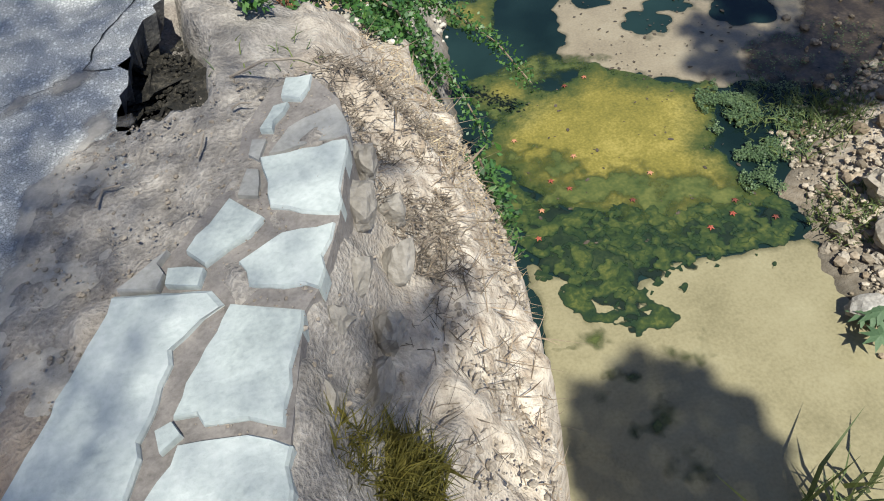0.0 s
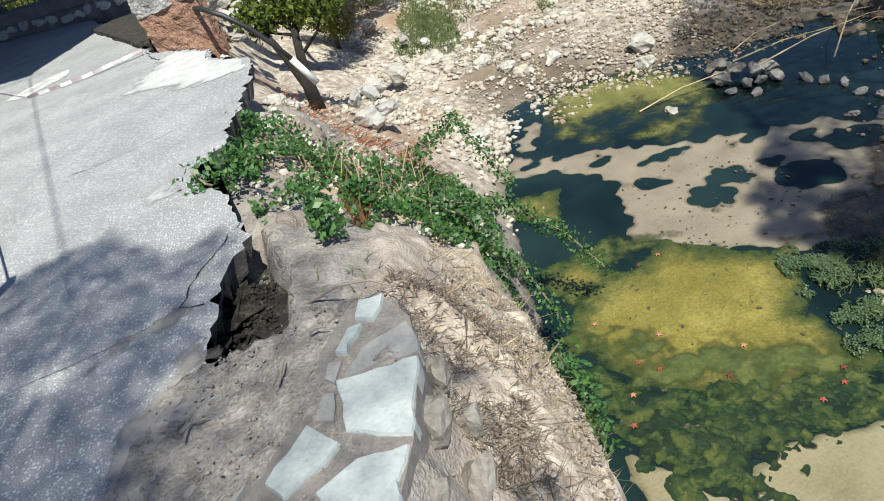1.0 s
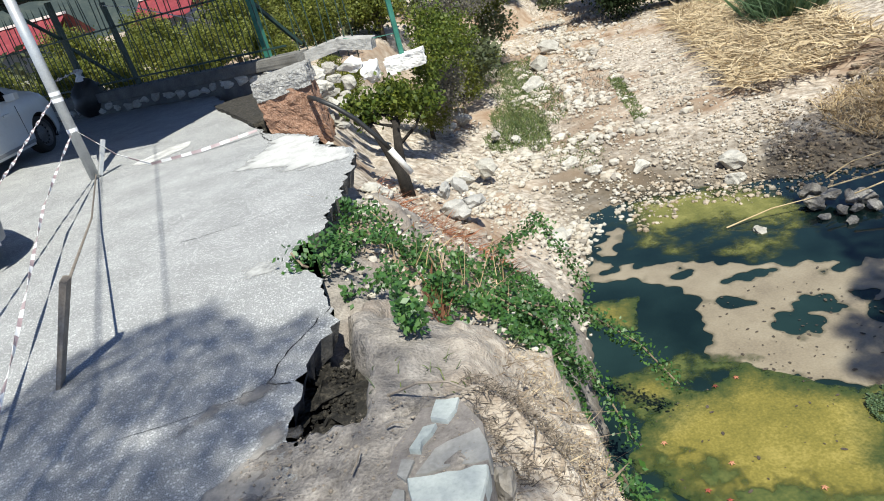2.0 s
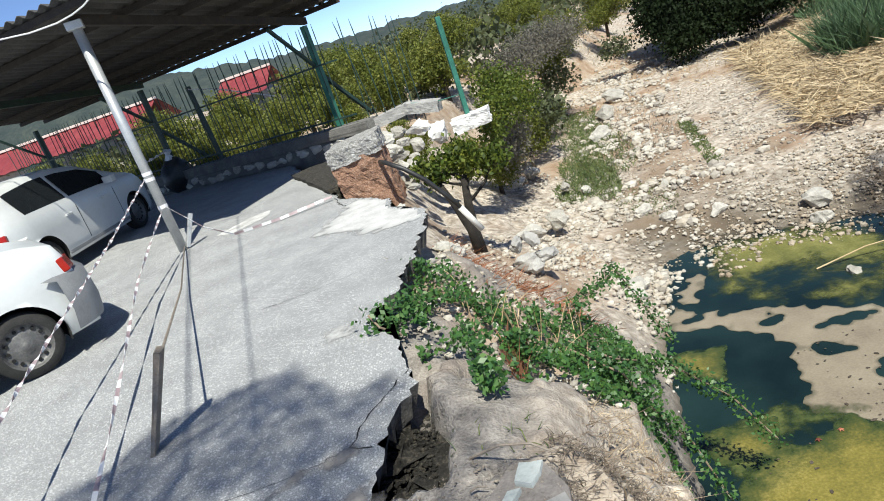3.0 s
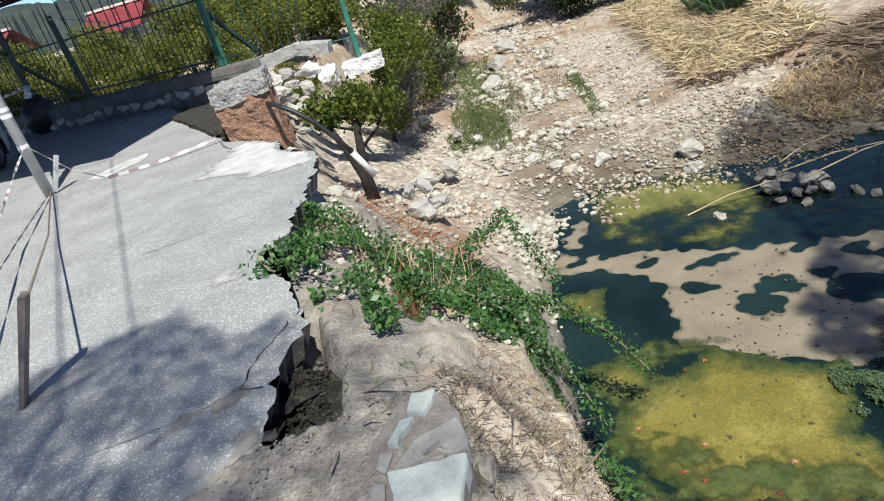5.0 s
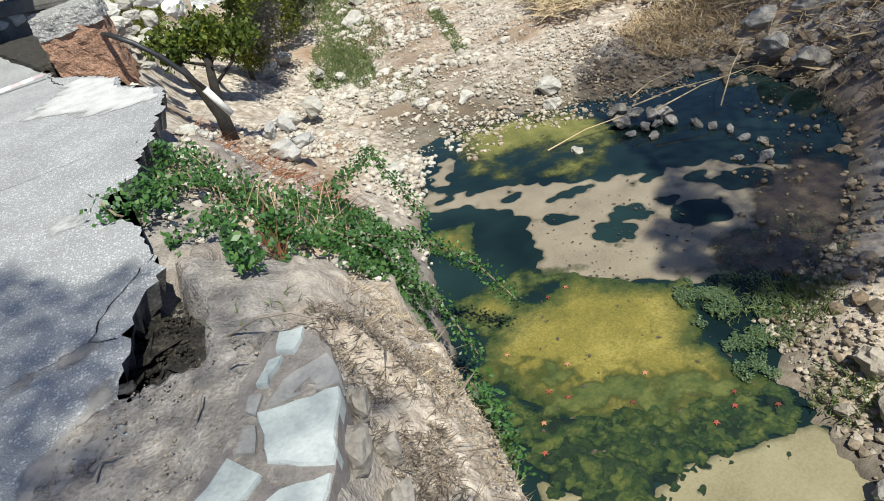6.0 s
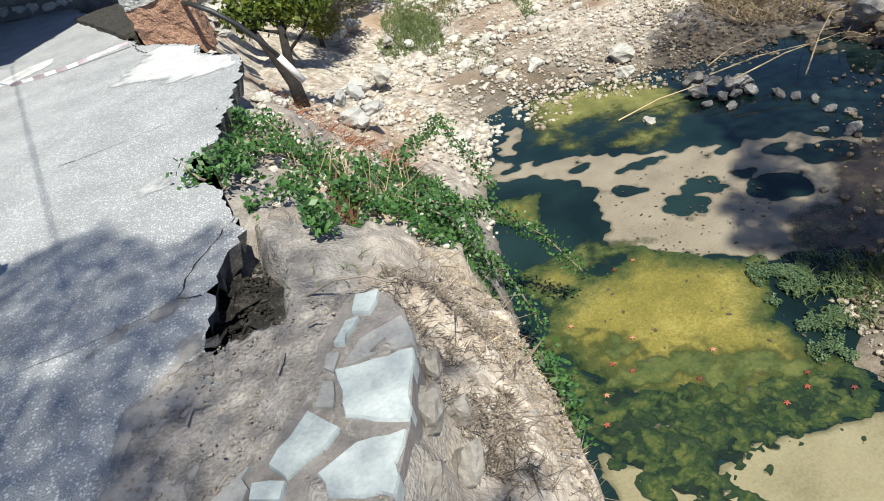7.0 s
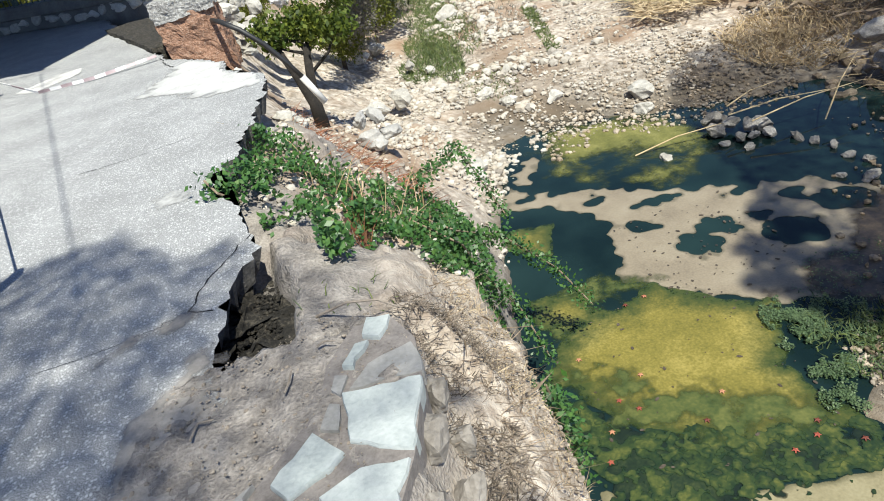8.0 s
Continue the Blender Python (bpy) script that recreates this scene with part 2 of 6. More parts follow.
BRUSH = leafy(islands(material("grey brown brush", [(0.13, 0.12, 0.09), (0.2, 0.185, 0.15), (0.28, 0.26, 0.22)], 1, 0.9, 0.0), [(0.6, 0.6, 0.6), (1, 1, 1)]))
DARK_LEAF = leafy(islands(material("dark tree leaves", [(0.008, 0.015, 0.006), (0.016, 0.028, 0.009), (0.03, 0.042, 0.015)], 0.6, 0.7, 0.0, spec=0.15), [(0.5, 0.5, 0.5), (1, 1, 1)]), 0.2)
GRASS = leafy(islands(material("green grass", [(0.09, 0.14, 0.05), (0.15, 0.205, 0.08), (0.215, 0.255, 0.12)], 2, 0.6, 0.0), [(0.6, 0.6, 0.6), (1, 1, 1), (1.3, 1.15, 0.8)]))
YELLOW_GRASS = leafy(islands(material("yellow green feathery plant", [(0.10, 0.11, 0.02), (0.17, 0.16, 0.03), (0.24, 0.21, 0.05)], 4, 0.7, 0.0), [(0.5, 0.5, 0.5), (1.1, 1, 1)]))
RED_LEAF = material("fallen red leaf", [(0.12, 0.03, 0.018), (0.30, 0.06, 0.035), (0.42, 0.2, 0.11)], 9, 0.7, 0.2, vary=0.5)
HILL = material("wooded hill", [(0.012, 0.022, 0.024), (0.03, 0.043, 0.04), (0.07, 0.08, 0.065)], 0.12, 1.0, 0.0, 0.8)


def water_material():
    m = bpy.data.materials.new("murky water")
    m.use_nodes = True
    n, l = m.node_tree.nodes, m.node_tree.links
    b = n["Principled BSDF"]
    g = n.new("ShaderNodeNewGeometry")
    a = n.new("ShaderNodeTexNoise")
    a.inputs["Scale"].default_value, a.inputs["Detail"].default_value = 0.8, 5
    l.new(g.outputs["Position"], a.inputs["Vector"])
    r = n.new("ShaderNodeValToRGB")
    r.color_ramp.elements[0].position, r.color_ramp.elements[0].color = 0.35, (0.005, 0.013, 0.013, 1)
    r.color_ramp.elements[1].position, r.color_ramp.elements[1].color = 0.7, (0.015, 0.034, 0.032, 1)
    l.new(a.outputs[0], r.inputs[0]), l.new(r.outputs[0], b.inputs["Base Color"])
    b.inputs["Roughness"].default_value = 0.06
    b.inputs["IOR"].default_value = 1.33
    f = n.new("ShaderNodeTexNoise")
    f.inputs["Scale"].default_value, f.inputs["Detail"].default_value = 9, 2
    l.new(g.outputs["Position"], f.inputs["Vector"])
    bp = n.new("ShaderNodeBump")
    bp.inputs["Strength"].default_value, bp.inputs["Distance"].default_value = 0.05, 0.01
    l.new(f.outputs[0], bp.inputs["Height"]), l.new(bp.outputs[0], b.inputs["Normal"])
    return m


def film_material(name, colours, thin, scale, soft, grain, rough=0.45, bump=0.3, rim=(0.62, 1.0)):
    """A mat on the water: thin and dark along its rim, thicker towards its middle."""
    m = material(name, colours, scale, rough, bump, grain, spread=0.19, dist=0.008)
    n, l = m.node_tree.nodes, m.node_tree.links
    b = n["Principled BSDF"]
    src = b.inputs["Base Color"].links[0].from_socket
    at = n.new("ShaderNodeAttribute")
    at.attribute_name = "thickness"
    g = n.new("ShaderNodeNewGeometry")
    t = n.new("ShaderNodeTexNoise")
    t.inputs["Scale"].default_value, t.inputs["Detail"].default_value, t.inputs["Roughness"].default_value = 5, 8, 0.7
    l.new(g.outputs["Position"], t.inputs["Vector"])
    a = n.new("ShaderNodeMath")
    a.operation = "MULTIPLY_ADD"
    a.inputs[1].default_value = soft * 1.6
    l.new(t.outputs[0], a.inputs[0]), l.new(at.outputs["Fac"], a.inputs[2])

    def ranged(lo, hi):
        r = n.new("ShaderNodeMapRange")
        r.interpolation_type = "SMOOTHSTEP"
        r.inputs["From Min"].default_value, r.inputs["From Max"].default_value = lo, hi
        l.new(a.outputs[0], r.inputs["Value"])
        return r.outputs[0]

    mx = n.new("ShaderNodeMix")
    mx.data_type = "RGBA"
    mx.inputs["A"].default_value = (*thin, 1)
    l.new(ranged(soft * 0.75, soft * 2.1), mx.inputs["Factor"]), l.new(src, mx.inputs["B"]), l.new(mx.outputs["Result"], b.inputs["Base Color"])
    l.new(ranged(soft * rim[0], soft * rim[1]), b.inputs["Alpha"])
    return m


SCUM = film_material("tan sediment film", [(0.17, 0.14, 0.10), (0.25, 0.21, 0.15), (0.31, 0.27, 0.20)], (0.12, 0.105, 0.07), 1.6, 0.05, 40, 0.4, 0.1)
ALGAE_SOFT = film_material("thin yellow algae", [(0.07, 0.08, 0.018), (0.155, 0.152, 0.038), (0.28, 0.26, 0.09)], (0.06, 0.075, 0.02), 2.2, 0.4, 40, rim=(0.7, 1.9))
SCUM_OLIVE = film_material("olive sediment film", [(0.17, 0.15, 0.085), (0.25, 0.22, 0.13), (0.31, 0.28, 0.175)], (0.12, 0.11, 0.06), 1.6, 0.05, 40, 0.4, 0.1)
ALGAE = film_material("yellow green algae", [(0.08, 0.082, 0.016), (0.195, 0.165, 0.034), (0.36, 0.295, 0.085)], (0.03, 0.05, 0.012), 1.3, 0.34, 40)
VEIL = film_material("thin dark algae", [(0.03, 0.055, 0.015), (0.075, 0.092, 0.024), (0.14, 0.145, 0.04)], (0.03, 0.05, 0.014), 5, 0.3, 30, rim=(0.7, 1.9))
MUD = film_material("brown shallow mud", [(0.022, 0.017, 0.012), (0.07, 0.052, 0.034), (0.16, 0.12, 0.08)], (0.035, 0.028, 0.018), 2.5, 0.4, 30, 0.35, 0.4, rim=(0.7, 1.7))
DUST_FILM = film_material("dried concrete wash", [(0.34, 0.34, 0.33), (0.50, 0.495, 0.48), (0.66, 0.655, 0.64)], (0.38, 0.38, 0.37), 6, 0.14, 70, 0.9, 0.4, rim=(0.7, 1.3))
DIRT_DUST = film_material("grey brown dirt dust", [(0.17, 0.155, 0.14), (0.30, 0.275, 0.248), (0.42, 0.39, 0.35)], (0.27, 0.25, 0.23), 9, 0.16, 80, 0.95, 0.6, rim=(0.7, 1.5))
ALGAE_DEEP = film_material("drowned algae", [(0.005, 0.012, 0.006), (0.016, 0.03, 0.012), (0.045, 0.06, 0.02)], (0.006, 0.014, 0.008), 7, 0.16, 30)
ALGAE_MID = film_material("fresh green algae", [(0.02, 0.036, 0.01), (0.052, 0.07, 0.017), (0.12, 0.125, 0.03)], (0.02, 0.04, 0.012), 9, 0.07, 40)
ALGAE_DARK = film_material("dark green algae", [(0.006, 0.016, 0.006), (0.035, 0.056, 0.014), (0.13, 0.135, 0.032)], (0.01, 0.026, 0.01), 9, 0.1, 30)


def ground_material():
    """Grey dirt on the bank, pale sandy gravel on the bed, damp and dark along the water."""
    m = material("earth", [(0.10, 0.088, 0.077), (0.235, 0.211, 0.19), (0.42, 0.383, 0.342)], 8.5, 0.95, 1.0, 70, spread=0.2, dist=0.03, weight=0.4)
    n, l = m.node_tree.nodes, m.node_tree.links
    b = n["Principled BSDF"]
    src = b.inputs["Base Color"].links[0].from_socket
    g = n.new("ShaderNodeNewGeometry")
    sep = n.new("ShaderNodeSeparateXYZ")
    l.new(g.outputs["Position"], sep.inputs[0])

    def blend(factor, colour_socket, lower):
        mx = n.new("ShaderNodeMix")
        mx.data_type = "RGBA"
        l.new(factor, mx.inputs["Factor"]), l.new(lower, mx.inputs["A"]), l.new(colour_socket, mx.inputs["B"])
        return mx.outputs["Result"]

    def ranged(socket, lo, hi):
        r = n.new("ShaderNodeMapRange")
        r.inputs["From Min"].default_value, r.inputs["From Max"].default_value = lo, hi
        l.new(socket, r.inputs["Value"])
        return r.outputs[0]

    def noisy(scale, colours, lo=0.3, hi=0.7):
        t = n.new("ShaderNodeTexNoise")
        t.inputs["Scale"].default_value, t.inputs["Detail"].default_value = scale, 8
        l.new(g.outputs["Position"], t.inputs["Vector"])
        r = n.new("ShaderNodeValToRGB")
        r.color_ramp.elements[0].position, r.color_ramp.elements[1].position = lo, hi
        r.color_ramp.elements[0].color, r.color_ramp.elements[1].color = (*colours[0], 1), (*colours[1], 1)
        l.new(t.outputs[0], r.inputs[0])
        return r.outputs[0]

    sand = noisy(7.0, [(0.28, 0.225, 0.17), (0.57, 0.505, 0.43)], 0.34, 0.64)
    for size, low in ((7.0, 0.62), (19.0, 0.55)):
        v = n.new("ShaderNodeTexVoronoi")
        v.inputs["Scale"].default_value = size
        l.new(g.outputs["Position"], v.inputs["Vector"])
        hue = n.new("ShaderNodeSeparateColor")
        l.new(v.outputs["Color"], hue.inputs[0])
        tone = n.new("ShaderNodeMapRange")
        tone.inputs["To Min"].default_value, tone.inputs["To Max"].default_value = low, 1.32
        l.new(hue.outputs[0], tone.inputs["Value"])
        mul = n.new("ShaderNodeMix")
        mul.data_type, mul.blend_type = "RGBA", "MULTIPLY"
        mul.inputs["Factor"].default_value = 0.5
        l.new(sand, mul.inputs["A"]), l.new(tone.outputs[0], mul.inputs["B"])
        sand = mul.outputs["Result"]
    out = blend(ranged(sep.outputs["Y"], 6.0, 9.0), sand, src)
    soil = noisy(2.5, [(0.27, 0.175, 0.11), (0.42, 0.33, 0.25)], 0.35, 0.65)
    patch = n.new("ShaderNodeTexNoise")
    patch.inputs["Scale"].default_value = 0.35
    l.new(g.outputs["Position"], patch.inputs["Vector"])
    out = blend(ranged(patch.outputs[0], 0.47, 0.58), soil, out)
    clay = noisy(16.0, [(0.30, 0.235, 0.175), (0.59, 0.51, 0.42)], 0.32, 0.62)
    strip_x = ranged(sep.outputs["X"], -0.44, -0.02)
    strip_y = ranged(sep.outputs["Y"], 5.2, 4.2)
    both = n.new("ShaderNodeMath")
    both.operation = "MULTIPLY"
    l.new(strip_x, both.inputs[0]), l.new(strip_y, both.inputs[1])
    out = blend(both.outputs[0], clay, out)
    wet = noisy(2.0, [(0.05, 0.042, 0.03), (0.14, 0.11, 0.075)])
    z = n.new("ShaderNodeMath")
    z.operation = "MULTIPLY_ADD"
    z.inputs[1].default_value = -0.35
    l.new(patch.outputs[0], z.inputs[0]), l.new(sep.outputs["Z"], z.inputs[2])
    out = blend(ranged(z.outputs[0], WATER + 0.05, WATER - 0.18), wet, out)
    l.new(out, b.inputs["Base Color"])
    return m


WATER_MAT = water_material()
EARTH = ground_material()


# ---- building helpers ----
class Geo:
    """Collects vertices and faces of one mesh."""

    def __init__(self):
        self.v, self.f = [], []

    def add(self, verts, faces):
        k = len(self.v)
        self.v.extend([tuple(p) for p in verts])
        self.f.extend([tuple(i + k for i in q) for q in faces])
        return self

    def box(self, size, m=Matrix.Identity(4), rough=0.0, taper=1.0):
        x, y, z = (s / 2 for s in size)
        c = 0.14 * min(x, y, z)
        vs = []
        for sz in (-1, 1):
            k = 1 if sz < 0 else taper
            for px, py in ((x - c, -y), (x, -y + c), (x, y - c), (x - c, y), (-x + c, y), (-x, y - c), (-x, -y + c), (-x + c, -y)):
                vs.append(Vector((px * k, py * k, sz * (z - c))))
        for sz in (-1, 1):
            k = 1 if sz < 0 else taper
            for px, py in ((x - 2 * c, -y + c), (x - c, -y + 2 * c), (x - c, y - 2 * c), (x - 2 * c, y - c), (-x + 2 * c, y - c), (-x + c, y - 2 * c), (-x + c, -y + 2 * c), (-x + 2 * c, -y + c)):
                vs.append(Vector((px * k, py * k, sz * z)))
        if rough:
            vs = [p + Vector(RNG.normal(0, rough, 3)) for p in vs]
        fs = [(i, (i + 1) % 8, 8 + (i + 1) % 8, 8 + i) for i in range(8)]
        fs += [(8 + i, 8 + (i + 1) % 8, 24 + (i + 1) % 8, 24 + i) for i in range(8)]
        fs += [((i + 1) % 8, i, 16 + i, 16 + (i + 1) % 8) for i in range(8)]
        fs += [tuple(range(24, 32)), tuple(range(23, 15, -1))]
        return self.add([m @ p for p in vs], fs)

    def tube(self, pts, radii, n=8, closed=True):
        pts = [Vector(p) for p in pts]
        if not isinstance(radii, (list, tuple)):
            radii = [radii] * len(pts)
        k = len(self.v)
        ref = Vector((0.31, 0.17, 0.94))
        for i, p in enumerate(pts):
            d = (pts[min(i + 1, len(pts) - 1)] - pts[max(i - 1, 0)]).normalized()
            a = d.cross(ref if abs(d.dot(ref)) < 0.95 else Vector((1, 0, 0))).normalized()
            b = d.cross(a)
            for j in range(n):
                t = 2 * math.pi * j / n
                self.v.append(tuple(p + radii[i] * (a * math.cos(t) + b * math.sin(t))))
        for i in range(len(pts) - 1):
            for j in range(n):
                q, r = k + i * n, k + (i + 1) * n
                self.f.append((q + j, q + (j + 1) % n, r + (j + 1) % n, r + j))
        if closed:
            self.f.append(tuple(k + j for j in reversed(range(n))))
            self.f.append(tuple(k + (len(pts) - 1) * n + j for j in range(n)))
        return self

    def mesh(self, name, mat, smooth=False):
        me = bpy.data.meshes.new(name)
        me.from_pydata(self.v, [], self.f)
        me.materials.append(mat)
        if smooth:
            me.polygons.foreach_set("use_smooth", [True] * len(me.polygons))
        me.update()
        return me


def part(name, geo, mat, parent=None, label="", smooth=False):
    ob = new(name, geo.mesh(name, mat, smooth) if isinstance(geo, Geo) else geo)
    if parent is not None:
        ob.parent = parent
    return tagged(ob, label) if label else ob


def thing(name, label, category, at=None, group="", kind=""):
    ob = new(name)
    if at is not None:
        ob.matrix_basis = at
    return tagged(ob, label, category, group, kind)


def quads(name, centres, ups, sides, mat, bend=0.0):
    """Many small leaves: a kite of four corners for each centre."""
    n = len(centres)
    v = np.stack([centres - ups, centres + sides - ups * 0.1 + bend * np.cross(ups, sides) , centres + ups, centres - sides - ups * 0.1 + bend * np.cross(ups, sides)], 1).reshape(-1, 3)
    f = np.arange(4 * n).reshape(-1, 4)
    me = bpy.data.meshes.new(name)
    me.from_pydata(v.tolist(), [], f.tolist())
    me.materials.append(mat)
    me.update()
    return me


def unit(a):
    return a / np.maximum(np.linalg.norm(a, axis=-1, keepdims=True), 1e-9)


def leaf_cloud(name, blobs, count, size, mat, seed, flat=0.6, shell=0.45):
    """Leaves in the outer shell of several blobs (x, y, z, rx, ry, rz)."""
    r = np.random.default_rng(seed)
    b = np.array(blobs, float)
    vol = b[:, 3] * b[:, 4] + b[:, 4] * b[:, 5]
    pick = r.choice(len(b), count, p=vol / vol.sum())
    d = unit(r.normal(size=(count, 3)))
    rad = shell + (1 - shell) * r.random(count) ** 0.6
    lump = 1 + 0.22 * np.sin(d[:, 0] * 7 + pick) * np.sin(d[:, 1] * 6 + 2 * pick) + 0.2 * r.normal(size=count)
    c = b[pick, :3] + d * b[pick, 3:] * (rad * lump)[:, None]
    up = unit(d * 0.6 + r.normal(size=(count, 3)) * 0.8 - np.array([0, 0, 0.3])) * (size * (0.6 + 0.8 * r.random(count)))[:, None]
    side = unit(np.cross(up, r.normal(size=(count, 3)))) * np.linalg.norm(up, axis=1)[:, None] * flat
    return quads(name, c, up, side, mat, 0.0)


def ico(level):
    bm = bmesh.new()
    bmesh.ops.create_icosphere(bm, subdivisions=level, radius=1)
    v = np.array([p.co[:] for p in bm.verts])
    f = [tuple(q.index for q in p.verts) for p in bm.faces]
    bm.free()
    return v, f


ICO1, ICO2, ICO3 = ico(1), ico(2), ico(3)


def rock_verts(base, seed, rough=0.3, cuts=5):
    """A stone: a ball cut flat on several sides, with a rough skin."""
    r = np.random.default_rng(seed)
    v = base.copy()
    for _ in range(cuts):
        d = unit(r.normal(size=3))
        lim = 0.55 + 0.3 * r.random()
        h = v @ d
        v = v - np.outer(np.maximum(h - lim, 0), d)
    for i, p in enumerate(v):
        v[i] = p * (1 + rough * 0.5 * noise.noise(Vector(p * 2.2) + Vector((seed * 3.7, 0, 0))) + rough * 0.25 * noise.noise(Vector(p * 6) + Vector((0, seed, 0))))
    return v


ROCKS = [(rock_verts(ICO3[0], 10 + i, 0.5, 10), ICO3[1]) for i in range(5)]
SMALL = [rock_verts(ICO1[0], 40 + i, 0.15, 4) for i in range(8)]


def rock_mesh(name, i, mat):
    g = Geo().add(ROCKS[i % 5][0], ROCKS[i % 5][1])
    return g.mesh(name, mat, False)


# ---- the lie of the land ----
YS = [-30, 1.0, 2.0, 2.44, 2.5, 2.62, 3.2, 3.6, 4.3, 5.2, 6.6, 8.0, 10, 13, 18, 25, 34, 50, 90]
LAND = [
    ([-1.4, -1.36, -1.38, -1.25, -1.25, -1.5, -1.5, -1.4, -1.5, -1.45, -1.3, -1.6, -2.3, -3.2, -3.0, -1, 4, 9, 20],
     [0.002, 0.002, 0.002, 0.002, 0.002, -0.34, -0.36, -0.36, -0.2, -0.2, -0.2, -0.2, -0.2, -0.2, -0.3, -0.4, -0.6, -0.6, -0.5]),
    ([-0.72, -0.66, -0.34, -0.3, -0.85, -0.82, -0.84, -0.93, -0.95, -1.0, -0.85, -1.1, -1.7, -2.2, -2, 0, 5, 10, 21],
     [0.062, 0.062, 0.062, 0.05, 0.03, -0.28, -0.3, -0.3, -0.24, -0.28, -0.42, -0.7, -0.7, -0.6, -0.6, -0.7, -0.8, -0.9, -0.8]),
    ([-0.58, -0.52, -0.2, -0.18, -0.72, -0.7, -0.74, -0.86, -0.6, -0.2, -0.1, -0.3, -0.7, -1.2, -1, 0.8, 6, 11, 22],
     [-0.35, -0.35, -0.35, -0.3, 0.05, 0.03, 0.0, -0.06, -0.45, -1.0, -1.2, -1.5, -1.6, -1.9, -1.9, -1.9, -1.7, -1.8, -1.6]),
    ([-0.45, -0.35, -0.05, -0.05, -0.22, -0.25, -0.3, -0.3, -0.15, 0, 0.15, 0.1, 0, -0.4, -0.3, 1.2, 6.4, 11.4, 22.4],
     [-0.5, -0.5, -0.5, -0.45, 0.0, -0.06, -0.12, -0.35, -0.85, -1.2, -1.55, -1.9, -2.05, -2.3, -2.3, -2.3, -2.1, -2.1, -1.9]),
    ([-0.2, 0.0, 0.22, 0.26, 0.26, 0.26, 0.27, 0.16, 0.2, 0.3, 0.5, 0.6, 0.8, 0.6, 0.6, 1.8, 7, 12, 23],
     [-0.8, -0.9, -0.9, -0.9, -0.9, -0.9, -0.9, -0.9, -1.1, -1.6, -2.0, -2.4, -2.6, -2.8, -2.8, -2.8, -2.7, -2.5, -2.2]),
    ([0.0, 0.16, 0.4, 0.45, 0.45, 0.45, 0.45, 0.38, 0.55, 0.8, 1.2, 1.6, 2.2, 2.4, 2.5, 3.5, 8.5, 13.5, 25],
     [-3.5, -3.5, -3.5, -3.5, -3.5, -3.5, -3.5, -3.5, -3.5, -3.5, -3.5, -3.4, -3.27, -3.08, -2.98, -2.9, -2.8, -2.6, -2.3]),
    ([1.6, 2.2, 2.75, 2.83, 2.85, 2.87, 2.95, 3.05, 3.7, 5.2, 6.9, 7.7, 7.8, 8, 9, 11, 13, 18, 35],
     [-3.35, -3.35, -3.22, -3.22, -3.22, -3.22, -3.22, -3.22, -3.22, -3.26, -3.3, -3.34, -3.2, -3.0, -2.85, -2.8, -2.6, -2.4, -2.2]),
    ([3.0, 3.5, 4.3, 4.4, 4.4, 4.5, 4.7, 4.9, 5.6, 7.0, 8.3, 9.4, 10.2, 11, 12.5, 15, 18, 25, 45],
     [-2.6, -2.6, -2.85, -2.85, -2.85, -2.85, -2.85, -2.85, -2.85, -2.85, -2.4, -2.2, -2.2, -2.3, -2.3, -2.2, -2.0, -1.8, -1.6]),
    ([6, 6.5, 7.4, 7.5, 7.5, 7.6, 7.8, 8, 8.5, 9.6, 11, 12.5, 13.5, 14.5, 17, 21, 26, 40, 70],
     [-0.6, -0.6, -0.6, -0.6, -0.6, -0.6, -0.6, -0.6, -0.6, -0.5, -0.4, -0.3, -0.2, -0.2, 0, 0, 0, 0, 0]),
]


def land(x, y):
    """The height of the ground at arrays x, y."""
    x, y = np.asarray(x, float), np.asarray(y, float)
    kx = [np.interp(y, YS, a) for a, _ in LAND]
    kz = [np.interp(y, YS, b) for _, b in LAND]
    z = np.where(y > 14, -0.4, -0.2) + 0 * x
    z = np.where(y < 2.56, -0.03, np.where(y < 8, -0.4, z))
    for i in range(len(LAND)):
        z = np.where(x >= kx[i], kz[i], z)
        if i + 1 < len(LAND):
            t = np.clip((x - kx[i]) / np.maximum(kx[i + 1] - kx[i], 1e-3), 0, 1)
            t = 0.35 * t + 0.65 * t * t * (3 - 2 * t)
            z = np.where(x >= kx[i], kz[i] + (kz[i + 1] - kz[i]) * t, z)
    return z


def lumps(x, y, rise=1.0):
    out = np.empty(len(x))
    for i, (a, b) in enumerate(zip(x, y)):
        out[i] = 0.5 * noise.fractal(Vector((a * 1.3, b * 1.3, 3.0)), 0.8, 2.1, 5) + 0.25 * noise.noise(Vector((a * 7, b * 7, 1)))
    return out * rise


def ground_height(x, y):
    return float(land(np.array([x]), np.array([y]))[0])


